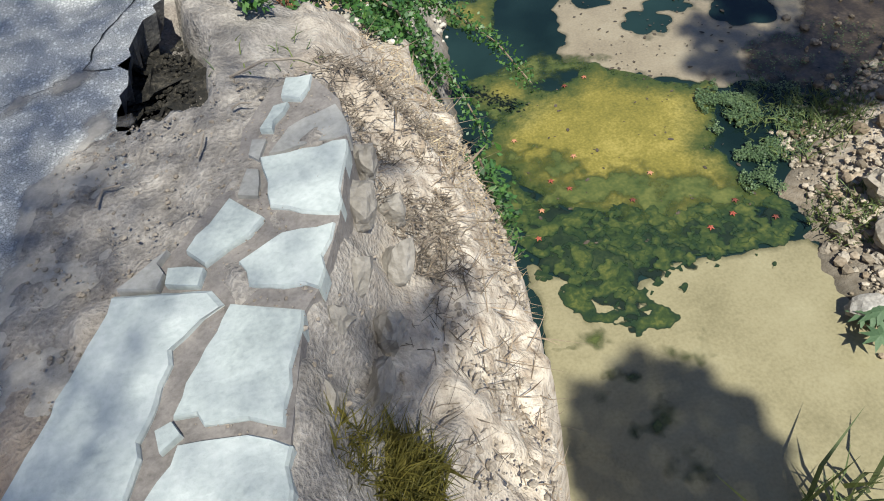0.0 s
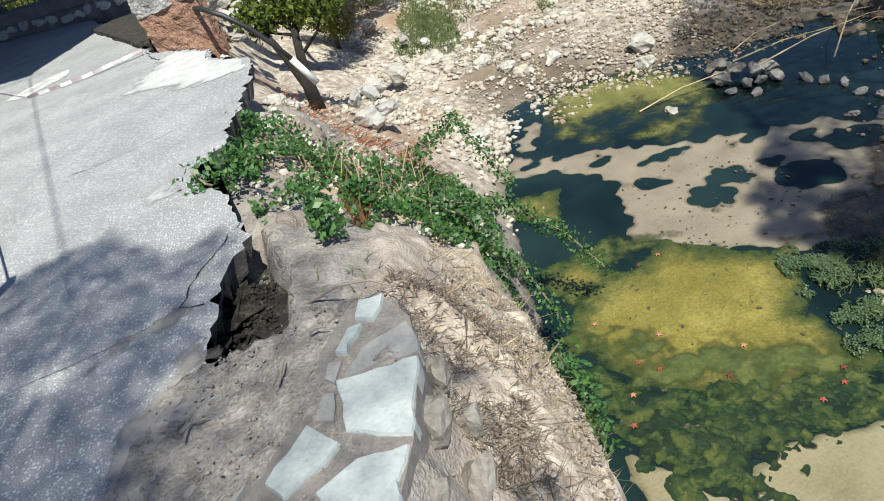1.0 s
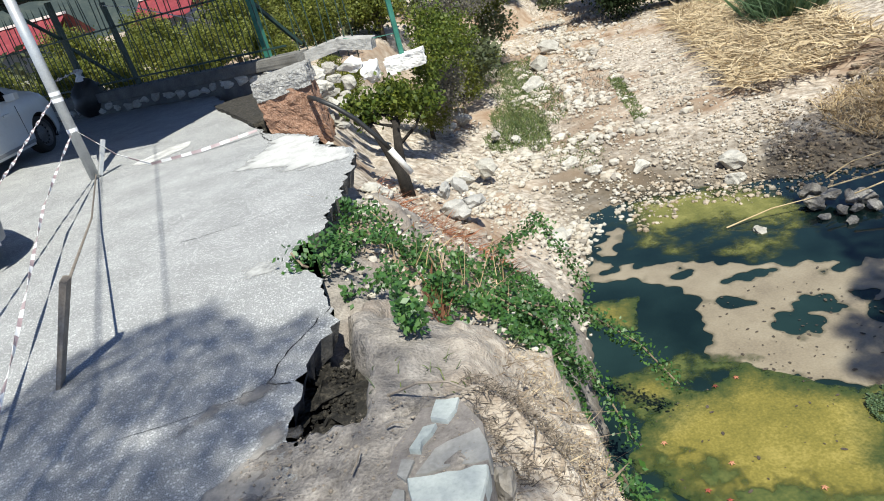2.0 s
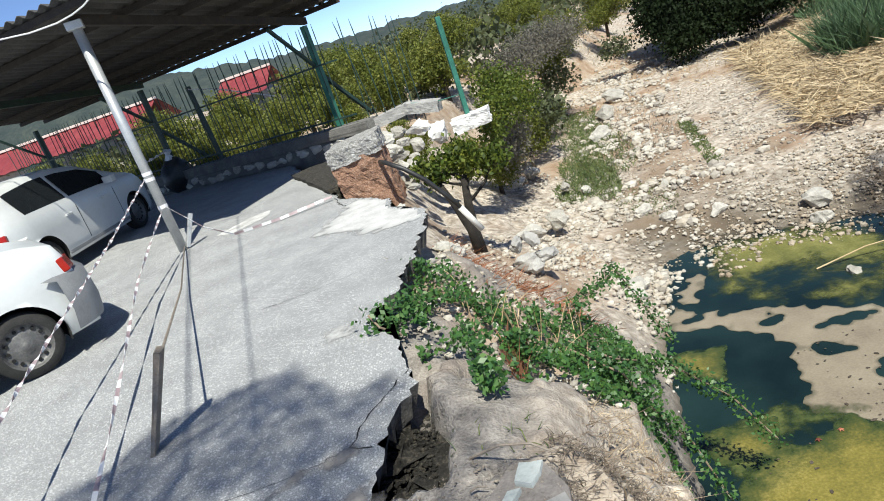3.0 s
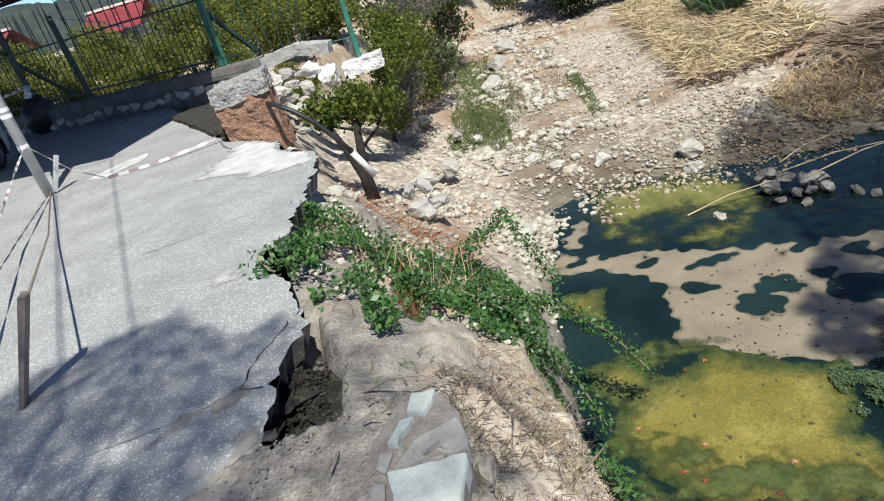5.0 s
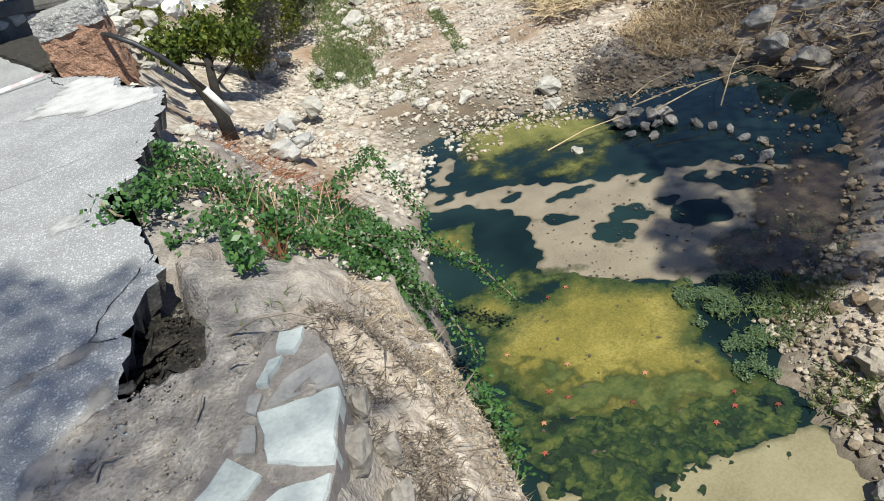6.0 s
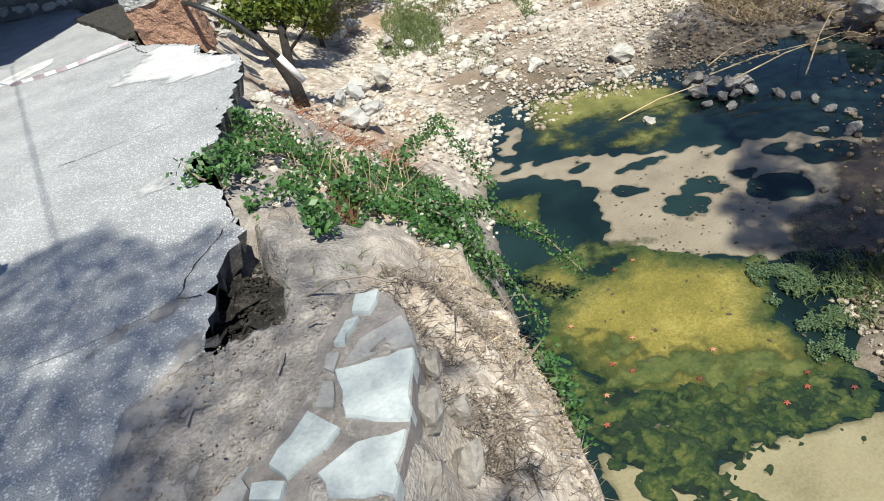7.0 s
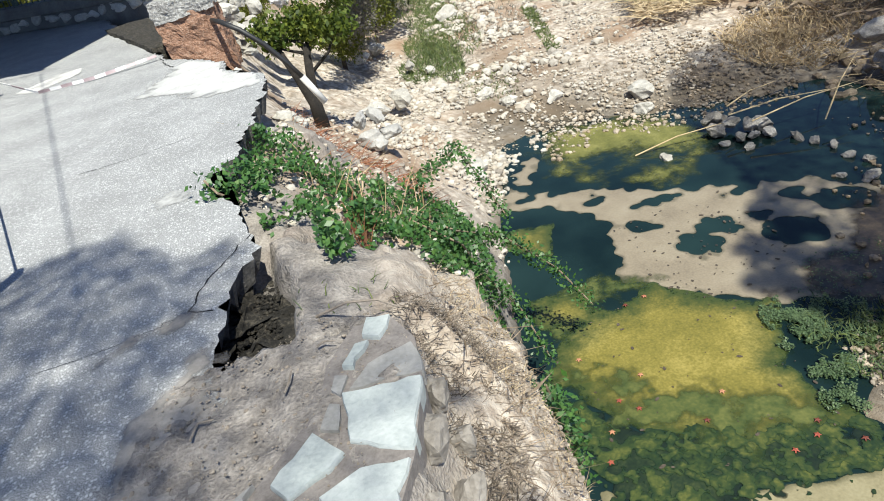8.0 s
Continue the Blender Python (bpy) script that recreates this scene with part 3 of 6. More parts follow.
def build_ground():
    ys = np.concatenate([np.linspace(-60, -4, 8), np.arange(-3, 0.4, 0.4), np.arange(0.5, 3.6, 0.028), np.arange(3.6, 8, 0.06), np.arange(8, 16, 0.16), np.arange(16, 36, 0.5), np.geomspace(36, 2500, 40)])
    us = np.concatenate([[-2500, -600, -150, -40, -20, -10, -6, -4, -3, -2.4, -2.0, -1.7], np.arange(-1.6, 0.4, 0.026), np.arange(0.4, 1.0, 0.05), np.arange(1.0, 5.0, 0.11), np.arange(5, 14, 0.28), np.geomspace(14, 2500, 30)])
    x, y = np.meshgrid(us, ys)
    far = np.clip((y - 10) / 25, 0, 1)
    x = x + far * np.where(np.abs(x) < 100, 4.0, 0) * np.clip((y - 20) / 20, 0, 1)
    close = (x > -2.2) & (x < 2) & (y > 0.4) & (y < 9)
    wx, wy = x.copy(), y.copy()
    pairs = list(zip(x[close], y[close]))
    wx[close] += [0.07 * noise.fractal(Vector((a * 2.2, b * 2.2, 11)), 0.8, 2, 4) for a, b in pairs]
    wy[close] += [0.09 * noise.fractal(Vector((a * 2.2, b * 2.2, 23)), 0.8, 2, 4) for a, b in pairs]
    z = land(wx, wy)
    fx, fy = x.ravel(), y.ravel()
    zz = z.ravel()
    near = (np.abs(fx) < 30) & (fy < 80)
    amp = np.where(zz < -3.0, 0.05, np.where(zz > -0.1, 0.022, np.where(fy < 4.5, 0.19, 0.14)))
    amp = np.where((fx < -1.6) & (fy < 14), 0.0, amp)
    nz = np.zeros(len(fx))
    nz[near] = lumps(fx[near], fy[near])
    zz = zz + amp * nz
    crumb = (fx > -1.7) & (fx < 0.5) & (fy > 0.4) & (fy < 3.7)
    zz[crumb] += [0.022 * noise.fractal(Vector((a * 11, b * 11, 5)), 0.6, 2.2, 4) + 0.024 * noise.noise(Vector((a * 5, b * 5, 9))) for a, b in zip(fx[crumb], fy[crumb])]
    # sideways wobble gives the steep faces ledges and hollows
    wob = np.zeros(len(fx))
    sel = near & (fx > -1.2) & (fx < 3) & (fy < 14)
    wob[sel] = [noise.fractal(Vector((a * 2, b * 2.5, c * 3)), 0.8, 2, 4) for a, b, c in zip(fx[sel], fy[sel], zz[sel])]
    fx = fx + 0.07 * wob * np.clip((fx + 1.2) / 0.5, 0, 1) * np.where(fy < 3.7, 0.3, 1.0)
    v = np.stack([fx, fy, zz], 1)
    r, c = x.shape
    i = np.arange(r * c).reshape(r, c)
    f = np.stack([i[:-1, :-1], i[:-1, 1:], i[1:, 1:], i[1:, :-1]], -1).reshape(-1, 4)
    me = bpy.data.meshes.new("ground")
    me.from_pydata(v.tolist(), [], f.tolist())
    me.materials.append(EARTH)
    me.polygons.foreach_set("use_smooth", [True] * len(me.polygons))
    me.update()
    tagged(new("ground", me), "grey eroded earth bank and sandy gravel river bed", "ground", kind="structure")


build_ground()

wg = Geo()
wg.add([(-0.6, -40, WATER), (30, -40, WATER), (30, 12.5, WATER), (-0.6, 12.5, WATER)], [(0, 1, 2, 3)])
tagged(part("water", wg, WATER_MAT), "still murky green river pool", "water", kind="structure")


# ---- road ----
EDGE = [(-1.0, -30), (-1.0, 1.2), (-1.0, 2.3), (-1.04, 2.45), (-1.06, 2.5), (-1.07, 2.75), (-1.04, 3.07), (-0.94, 3.38), (-0.93, 3.58), (-1.02, 3.95), (-1.19, 4.3),
        (-1.25, 4.6), (-1.07, 4.95), (-0.98, 5.6), (-0.88, 6.6), (-0.95, 7.05), (-1.3, 7.5), (-1.34, 7.95), (-2.15, 8.95), (-3.0, 11.5), (-3.9, 13.9), (-6.6, 15.6), (-14, 19.8)]


def jagged(line, step, amount, seed):
    r = np.random.default_rng(seed)
    out = []
    for (ax, ay), (bx, by) in zip(line, line[1:]):
        n = max(1, min(60, int(math.hypot(bx - ax, by - ay) / step)))
        for k in range(n):
            t = k / n
            j = amount * r.normal() if k else 0
            out.append((ax + (bx - ax) * t + j, ay + (by - ay) * t + 0.5 * amount * r.normal() * (k > 0)))
    return out + [line[-1]]


def torn(line, step, amount, seed):
    """A line broken into short steps that stray to both sides of it."""
    r = np.random.default_rng(seed)
    out = []
    for (ax, ay), (bx, by) in zip(line, line[1:]):
        d = math.hypot(bx - ax, by - ay)
        n = max(1, min(60, int(d / step)))
        for k in range(n):
            t = k / n
            j = amount * (r.normal() + 0.8 * math.sin(9 * (ay + (by - ay) * t) + ax)) if k else 0
            out.append((ax + (bx - ax) * t - (by - ay) / d * j, ay + (by - ay) * t + (bx - ax) / d * j))
    return out + [line[-1]]


def build_road():
    rim = torn(EDGE, 0.05, 0.02, 3)
    top = rim + [(-30, 19.8), (-30, -30)]
    bm = bmesh.new()
    up = [bm.verts.new((x, y, 0)) for x, y in top]
    r = np.random.default_rng(5)
    low = [bm.verts.new((x - (0.03 + 0.05 * r.random() if i < len(rim) else 0), y, -0.13 + 0.02 * r.normal())) for i, (x, y) in enumerate(top)]
    bm.faces.new(up)
    for i in range(len(top)):
        j = (i + 1) % len(top)
        f = bm.faces.new((up[i], low[i], low[j], up[j]))
        f.material_index = 1
    bmesh.ops.triangulate(bm, faces=[f for f in bm.faces if len(f.verts) > 4])
    bmesh.ops.recalc_face_normals(bm, faces=bm.faces[:])
    me = bpy.data.meshes.new("road")
    bm.to_mesh(me)
    bm.free()
    me.materials.append(ASPHALT), me.materials.append(ASPHALT_SIDE)
    tagged(new("road", me), "grey asphalt road with a collapsed broken edge", "road", kind="structure")


build_road()


def ragged_patch(name, outline, z, mat, label, seed, step=0.12, amount=0.03):
    pts = jagged(outline + outline[:1], step, amount, seed)[:-1]
    bm = bmesh.new()
    f = bm.faces.new([bm.verts.new((x, y, z)) for x, y in pts])
    if f.normal.z < 0 or sum(a[0] * b[1] - b[0] * a[1] for a, b in zip(pts, pts[1:] + pts[:1])) < 0:
        f.normal_flip()
    bmesh.ops.triangulate(bm, faces=bm.faces[:])
    me = bpy.data.meshes.new(name)
    bm.to_mesh(me)
    bm.free()
    me.materials.append(mat)
    return tagged(new(name, me), label, "road patch", kind="structure")


ragged_patch("concrete_smear", [(-3.95, 9.1), (-3.65, 8.9), (-3.25, 9.35), (-3.3, 9.7), (-3.6, 9.65)], 0.005, DUST, "cream painted patch on asphalt", 7)


def crack(points, width, seed):
    r = np.random.default_rng(seed)
    line = jagged(points, 0.05, 0.012, seed)
    g = Geo()
    a = [(x - width * (0.3 + r.random()), y - width * 0.5, 0.003) for x, y in line]
    b = [(x + width * (0.3 + r.random()), y + width * 0.5, 0.003) for x, y in line]
    n = len(line)
    g.add(a + b, [(i, n + i, n + i + 1, i + 1) for i in range(n - 1)])
    return tagged(part("crack", g, BLACK), "dark crack in the asphalt", "crack", kind="structure")


crack([(-0.95, 3.6), (-1.15, 3.25), (-1.22, 3.0), (-1.1, 2.95)], 0.006, 1)
crack([(-1.2, 2.98), (-1.5, 2.9), (-1.9, 2.85)], 0.004, 2)
crack([(-2.3, 5.4), (-1.9, 5.45), (-1.4, 5.6)], 0.007, 3)
crack([(-1.3, 7.6), (-1.6, 7.7), (-2.0, 8.4), (-2.2, 9.0)], 0.007, 5)
crack([(-1.0, 5.1), (-1.25, 5.0)], 0.006, 6)


# ---- the wall top of stone slabs ----
def slab_stone(outline, z, seed, thick=0.07):
    """A flat broken slab with chipped, slightly rounded edges."""
    pts = jagged(outline + outline[:1], 0.045, 0.0065, seed)[:-1]
    area = sum(a[0] * b[1] - b[0] * a[1] for a, b in zip(pts, pts[1:] + pts[:1]))
    if area < 0:
        pts.reverse()
    cx, cy = sum(p[0] for p in pts) / len(pts), sum(p[1] for p in pts) / len(pts)
    r = np.random.default_rng(seed)
    n = len(pts)
    tilt = r.normal(0, 0.012, 2)

    def ring(k, h):
        return [(cx + (x - cx) * k, cy + (y - cy) * k, z + h + tilt[0] * (x - cx) + tilt[1] * (y - cy)) for x, y in pts]

    g = Geo()
    v = ring(0.99, -thick) + ring(1.0, -0.012) + ring(0.965, 0.0)
    f = [(i, (i + 1) % n, n + (i + 1) % n, n + i) for i in range(n)] + [(n + i, n + (i + 1) % n, 2 * n + (i + 1) % n, 2 * n + i) for i in range(n)]
    f.append(tuple(range(2 * n, 3 * n)))
    return g.add(v, f)


wall_top = thing("stone_wall", "low retaining wall topped with grey green crazy paving slabs", "wall", kind="structure")
core = Geo()
WALL_R = [(-1.42, -3.0), (-0.66, 0.92), (-0.61, 1.12), (-0.53, 1.44), (-0.48, 1.5), (-0.385, 1.72), (-0.3, 2.03), (-0.285, 2.25), (-0.35, 2.42)]
WALL_L = [(-2.2, -3.0), (-1.3, 0.92), (-1.2, 1.12), (-1.1, 1.44), (-1.04, 1.6), (-0.9, 1.75), (-0.66, 2.05), (-0.62, 2.25), (-0.5, 2.44)]
k = len(WALL_R)
cv = [(x, y, 0.068) for x, y in WALL_R] + [(x, y, 0.055) for x, y in WALL_L] + [(x - 0.01, y, -0.55) for x, y in WALL_R] + [(x, y, -0.3) for x, y in WALL_L]
cf = [(i, i + 1, k + i + 1, k + i) for i in range(k - 1)] + [(2 * k + i, 2 * k + i + 1, i + 1, i) for i in range(k - 1)] + [(k + i, k + i + 1, 3 * k + i + 1, 3 * k + i) for i in range(k - 1)]
cf += [(k - 1, 2 * k - 1, 4 * k - 1, 3 * k - 1)]
core.add(cv, cf)
part("mortar_bed", core, MORTAR, wall_top, "dirty grey mortar between slabs")
SLABS = [
    [(-0.3, 2.03), (-0.385, 1.73), (-0.57, 1.84), (-0.575, 2.06)],
    [(-0.3, 2.23), (-0.29, 2.06), (-0.55, 2.08), (-0.47, 2.18)],
    [(-0.44, 2.44), (-0.35, 2.42), (-0.41, 2.3), (-0.47, 2.34)],
    [(-0.45, 2.3), (-0.52, 2.18), (-0.56, 2.2), (-0.5, 2.3)],
    [(-0.68, 1.92), (-0.59, 1.8), (-0.64, 1.75), (-0.77, 1.69), (-0.82, 1.76)],
    [(-0.4, 1.7), (-0.48, 1.49), (-0.66, 1.57), (-0.68, 1.66), (-0.55, 1.72)],
    [(-0.87, 1.79), (-0.9, 1.65), (-1.01, 1.69)],
    [(-0.87, 1.715), (-0.77, 1.675), (-0.79, 1.62), (-0.88, 1.66)],
    [(-1.02, 1.68), (-0.76, 1.6), (-0.73, 1.54), (-0.87, 1.45), (-0.98, 1.08), (-1.08, 0.8), (-1.35, 0.85), (-1.25, 1.18), (-1.1, 1.49)],
    [(-0.71, 1.53), (-0.53, 1.44), (-0.62, 1.14), (-0.87, 1.25)],
    [(-0.91, 1.23), (-0.87, 1.24), (-0.85, 1.2), (-0.9, 1.17)],
    [(-0.86, 1.18), (-0.7, 1.15), (-0.61, 1.09), (-0.66, 0.85), (-0.98, 0.9), (-0.94, 1.07)],
    [(-0.59, 2.17), (-0.545, 2.15), (-0.58, 2.06), (-0.61, 2.1)],
    [(-0.62, 2.04), (-0.585, 2.02), (-0.6, 1.9), (-0.66, 1.93)],
]
for i, s in enumerate(SLABS):
    part("slab", slab_stone(s, 0.082 if i not in (1, 12, 13) else 0.072, 20 + i), DIRTY_SLAB if i in (1, 6, 12, 13) else SLAB, wall_top)
# rough stones of the wall's outer face, laid after ledge() below
FACE = [(-0.3, 1.9, -0.02, .16, .22), (-0.36, 1.66, -0.03, .14, .18), (-0.45, 1.5, -0.02, .13, .16), (-0.52, 1.3, -0.04, .13, .22), (-0.58, 1.1, -0.04, .14, .2), (-0.24, 2.12, -0.05, .12, .16), (-0.22, 1.8, -0.2, .14, .16), (-0.32, 1.55, -0.22, .12, .18), (-0.38, 1.38, -0.2, .1, .22), (-0.46, 1.18, -0.24, .12, .16), (-0.2, 2.02, -0.22, .13, .14)]


def rubble(name, spots, mat, label, category, group, seed):
    for i, (x, y, z, s) in enumerate(spots):
        ob = new(name, rock_mesh(name, i + seed, mat))
        r = np.random.default_rng(seed * 31 + i)
        ob.matrix_basis = pose(x, y, z, *(r.random(2) * 30 - 15), r.random() * 360) @ Matrix.Diagonal((s, s * (0.6 + 0.3 * r.random()), s * (0.5 + 0.25 * r.random()), 1))
        tagged(ob, label, category, group)


# ---- broken road end, far wall and debris ----
chunk = thing("broken_road_chunk", "broken upturned road chunk of concrete over red gravel base", "road chunk")


def ledge(x0, x1, y0, y1, z0, z1, seed, amp, n=14):
    """A rough-faced block with a fine grid on all sides."""
    bm = bmesh.new()
    bmesh.ops.create_cube(bm, size=1)
    bmesh.ops.subdivide_edges(bm, edges=bm.edges[:], cuts=n, use_grid_fill=True)
    g = Geo()
    for p in bm.verts:
        c = Vector(((x0 + x1) / 2 + p.co.x * (x1 - x0), (y0 + y1) / 2 + p.co.y * (y1 - y0), (z0 + z1) / 2 + p.co.z * (z1 - z0)))
        d = Vector((noise.fractal(c * 5 + Vector((seed, 0, 0)), 0.7, 2, 4), noise.fractal(c * 5 + Vector((0, seed, 9)), 0.7, 2, 4), 0.4 * noise.fractal(c * 5 + Vector((7, 0, seed)), 0.7, 2, 4)))
        g.v.append(tuple(c + amp * d))
    bm.verts.ensure_lookup_table()
    g.f = [tuple(q.index for q in f.verts) for f in bm.faces]
    bm.free()
    return g


def placed(geo, m):
    geo.v = [tuple(m @ Vector(p)) for p in geo.v]
    return geo


tilt = Matrix.Translation((-1.74, 9.06, 0)) @ pose(0, 0, 0, -2, -5, 2)
part("gravel_base", placed(ledge(-0.32, 0.37, -0.02, 0.8, -0.4, 0.42, 3, 0.04, 22), tilt), SUBBASE, chunk, "crumbling red gravel road base")
part("concrete_top", placed(ledge(-0.32, 0.39, -0.05, 1.0, 0.38, 0.62, 8, 0.035, 26), tilt), CONGLOMERATE, chunk, "cracked grey concrete top")
# slab blackened to stand for the shadowed face and gap beside the chunk
part("side_slab", placed(ledge(-0.36, 0.3, 0, 2.9, -0.5, 0.1, 9, 0.03, 18), pose(-2.0, 9.55, -0.04, 0, 0, 23)), HUMUS_SHADE, chunk, "edging slab behind the chunk, coloured black as a shaded gap")
for i, (x, y, z, a, bb) in enumerate(FACE):
    part("face_stone", placed(Geo().add(*ROCKS[i % 5]), pose(x - 0.04, y, z - 0.08, 8 * (i % 3), 20, -22 + 13 * (i % 4)) @ Matrix.Diagonal((a * 0.44, bb * 0.46, 0.11, 1))), FACE_ROCK, wall_top)

far_wall = thing("wall_far", "long low stone wall with a dark rendered top along the road end", "wall", kind="structure")
W0, W1 = Vector((-1.9, 13.15, 0)), Vector((-16.0, 21.2, 0))
wd = (W1 - W0).normalized()
wang = math.degrees(math.atan2(wd.y, wd.x))
wl = (W1 - W0).length
base = Matrix.Translation(W0) @ pose(0, 0, 0, 0, 0, wang)
part("wall_core", placed(Geo().box((wl, 0.34, 0.5), Matrix.Translation((wl / 2, 0, 0.0))), base), OLD_WALL, far_wall)
part("coping", placed(ledge(0, wl, -0.21, 0.21, 0.25, 0.45, 2, 0.02, 16), base), OLD_WALL, far_wall, "dark weathered concrete coping")
r = np.random.default_rng(11)
x = 0.1
i = 0
while x < 9.5:
    s = 0.12 + 0.12 * r.random()
    ob = new("wall_stone", rock_mesh("wall_stone", i, STONE)) if i < 5 else new("wall_stone", bpy.data.meshes[["wall_stone", "wall_stone.001", "wall_stone.002", "wall_stone.003", "wall_stone.004"][i % 5]])
    ob.parent = far_wall
    ob.matrix_basis = base @ pose(x, 0.14, 0.14 + 0.04 * r.normal(), 0, 0, 0) @ Matrix.Diagonal((s, 0.09, 0.09 + 0.03 * r.random(), 1))
    x += s * 1.75
    i += 1

# the wall's torn end over the bank
cap = thing("broken_coping", "cracked grey concrete coping block hanging at the torn wall end", "concrete block")
part("block", placed(ledge(-0.5, 0.5, -0.2, 0.2, -0.1, 0.1, 4, 0.016), pose(-1.68, 13.35, 0.34, 0, -7, -8)), CONCRETE, cap)
cap = thing("broken_coping", "short grey coping block tipped off the wall end", "concrete block")
part("block", placed(ledge(-0.32, 0.32, -0.2, 0.2, -0.1, 0.1, 5, 0.02), pose(-0.9, 13.2, 0.34, 0, 12, -12)), CONCRETE, cap)
WHITE = material("white broken masonry", [(0.42, 0.41, 0.39), (0.66, 0.65, 0.63), (0.82, 0.81, 0.79)], 6, 0.9, 0.6, 40)
deb = thing("masonry_block", "white broken masonry block carrying a green fence post", "masonry block")
part("block", placed(ledge(-0.36, 0.36, -0.2, 0.2, -0.13, 0.13, 7, 0.04), pose(-0.13, 13.0, -0.17, 0, -4, -6)), WHITE, deb)
rubble("masonry_chunk", [(-1.1, 12.85, 0.04, .24), (-0.76, 12.75, -0.14, .32)], WHITE, "white broken masonry chunk at the torn wall", "rubble", "rubble of the torn wall", 3)
rubble("wall_rubble", [(a, b, c, 0.72 * d) for a, b, c, d in [(-0.75, 12.8, -0.25, .24), (-1.45, 12.5, 0.12, .22), (-1.5, 12.0, -0.2, .26), (-1.3, 11.7, -0.4, .28), (-1.15, 12.1, -0.15, .26), (-1.75, 12.8, 0.1, .25), (-1.35, 11.2, -0.55, .2), (-1.1, 11.4, -0.6, .22), (-1.4, 12.3, -0.05, .2), (-1.25, 11.9, -0.3, .18), (-1.2, 9.6, -0.3, .16), (-1.3, 10.0, -0.3, .2), (-1.25, 9.9, -0.05, .17), (-1.3, 10.2, 0.15, .16), (-1.55, 10.6, 0.1, .2), (-1.5, 11.3, 0.05, .22), (-1.6, 11.8, 0.12, .22), (-1.4, 10.9, -0.2, .2)]], STONE, "grey stone of the torn wall", "rubble", "stones of the torn wall", 21)
rubble("edge_rubble", [(-0.98, 6.3, -0.35, .11), (-0.9, 6.05, -0.4, .09), (-0.8, 6.2, -0.55, .1), (-1.0, 7.0, -0.2, .08), (-1.25, 7.75, -0.1, .08), (-1.2, 7.45, -0.1, .06), (-0.95, 5.2, -0.35, .09), (-1.1, 7.6, -0.15, .07), (-0.72, 6.45, -0.6, .1), (-0.85, 6.8, -0.4, .12), (-0.75, 7.1, -0.6, .14), (-0.6, 6.7, -0.75, .1)], STONE, "pale broken concrete lump under the road edge", "rubble", "rubble under the road edge", 9)


# dark lumps added so the sunlit hole floor stays dark
rubble("asphalt_lump", [(-1.0, 2.68, -0.34, .08), (-0.92, 2.8, -0.34, .07), (-0.9, 3.0, -0.34, .08), (-1.0, 2.95, -0.34, .09), (-0.86, 3.15, -0.3, .07), (-0.95, 3.2, -0.34, .08)], ASPHALT_SIDE, "dark broken asphalt lump fallen in the hole", "rubble", "lumps in the hole", 33)


# debris fill whose near-black colour also stands in for the hole's shade
heap = thing("debris_mound", "rotting debris filling the hole beside the road, blackened to stand for its shade", "debris")
part("mound", ledge(-1.2, -0.8, 2.56, 3.34, -0.6, -0.19, 17, 0.24, 24), HUMUS_SHADE, heap)


# ---- fence and posts on the far wall ----
fence = thing("fence", "dark green steel bar fence on the wall", "fence")
bar = Geo().tube([(0, 0, 0), (0, 0, 1.8), (0, 0, 1.98)], [0.010, 0.010, 0.003], 6).mesh("bar", DARK_PAINT)
n = 0
x = 0.6
while x < 12.5:
    ob = new("bar", bar)
    ob.parent = fence
    lean = RNG.normal(0, 2.0)
    ob.matrix_basis = base @ pose(x, 0, 0.42, RNG.normal(0, 1.5), lean, 0)
    x += 0.15
for k in range(7):
    ob = new("bar", bar)
    ob.parent = fence
    ob.matrix_basis = pose(-1.95 + 0.17 * k, 13.28, 0.38 - 0.05 * k, RNG.normal(0, 2), RNG.normal(0, 4), 0)
for z in (0.6, 1.65):
    part("rail", placed(Geo().box((12.2, 0.03, 0.035), Matrix.Translation((6.4, 0, z))), base), DARK_PAINT, fence)
post = thing("fence_post", "leaning light green fence post set in broken masonry", "post")
part("post", Geo().box((0.09, 0.09, 1.85), pose(-0.15, 13.1, 0.85, 0, 0, 10)), GREEN_PAINT, post)
post = thing("fence_post", "dark green fence post against the hedge", "post")
part("post", Geo().box((0.09, 0.09, 1.9), pose(-5.75, 15.45, 1.2, 0, -3, -30)), DARK_PAINT, post)
wire = thing("wire", "loose pale wire strung between fence posts", "wire")
part("strand", Geo().tube([(-1.1, 13.1, 0.48), (-0.7, 13.1, 0.36), (-0.2, 13.1, 0.34)], 0.008, 5), GREEN_PAINT, wire)


wire = thing("wire", "pale wire drawn from a hedge post into the orchard", "wire")
part("strand", Geo().tube([(-5.8, 15.4, 2.1), (-5.2, 15.5, 1.9), (-4.6, 15.6, 1.6), (-4.1, 15.7, 1.35)], 0.012, 5), TAPE_WHITE, wire)


# ---- carport ----
carport = thing("carport", "open carport with a corrugated roof on green steel posts", "carport")
RN, RF, RNL, RFL = Vector((-3.6, 8.2, 3.27)), Vector((-1.8, 14.1, 2.74)), Vector((-12.0, 11.5, 3.3)), Vector((-11.5, 19.7, 2.75))


def roof_at(u, v):
    """u from the open side to the far side, v along the length."""
    return RN.lerp(RF, u).lerp(RNL.lerp(RFL, u), v)


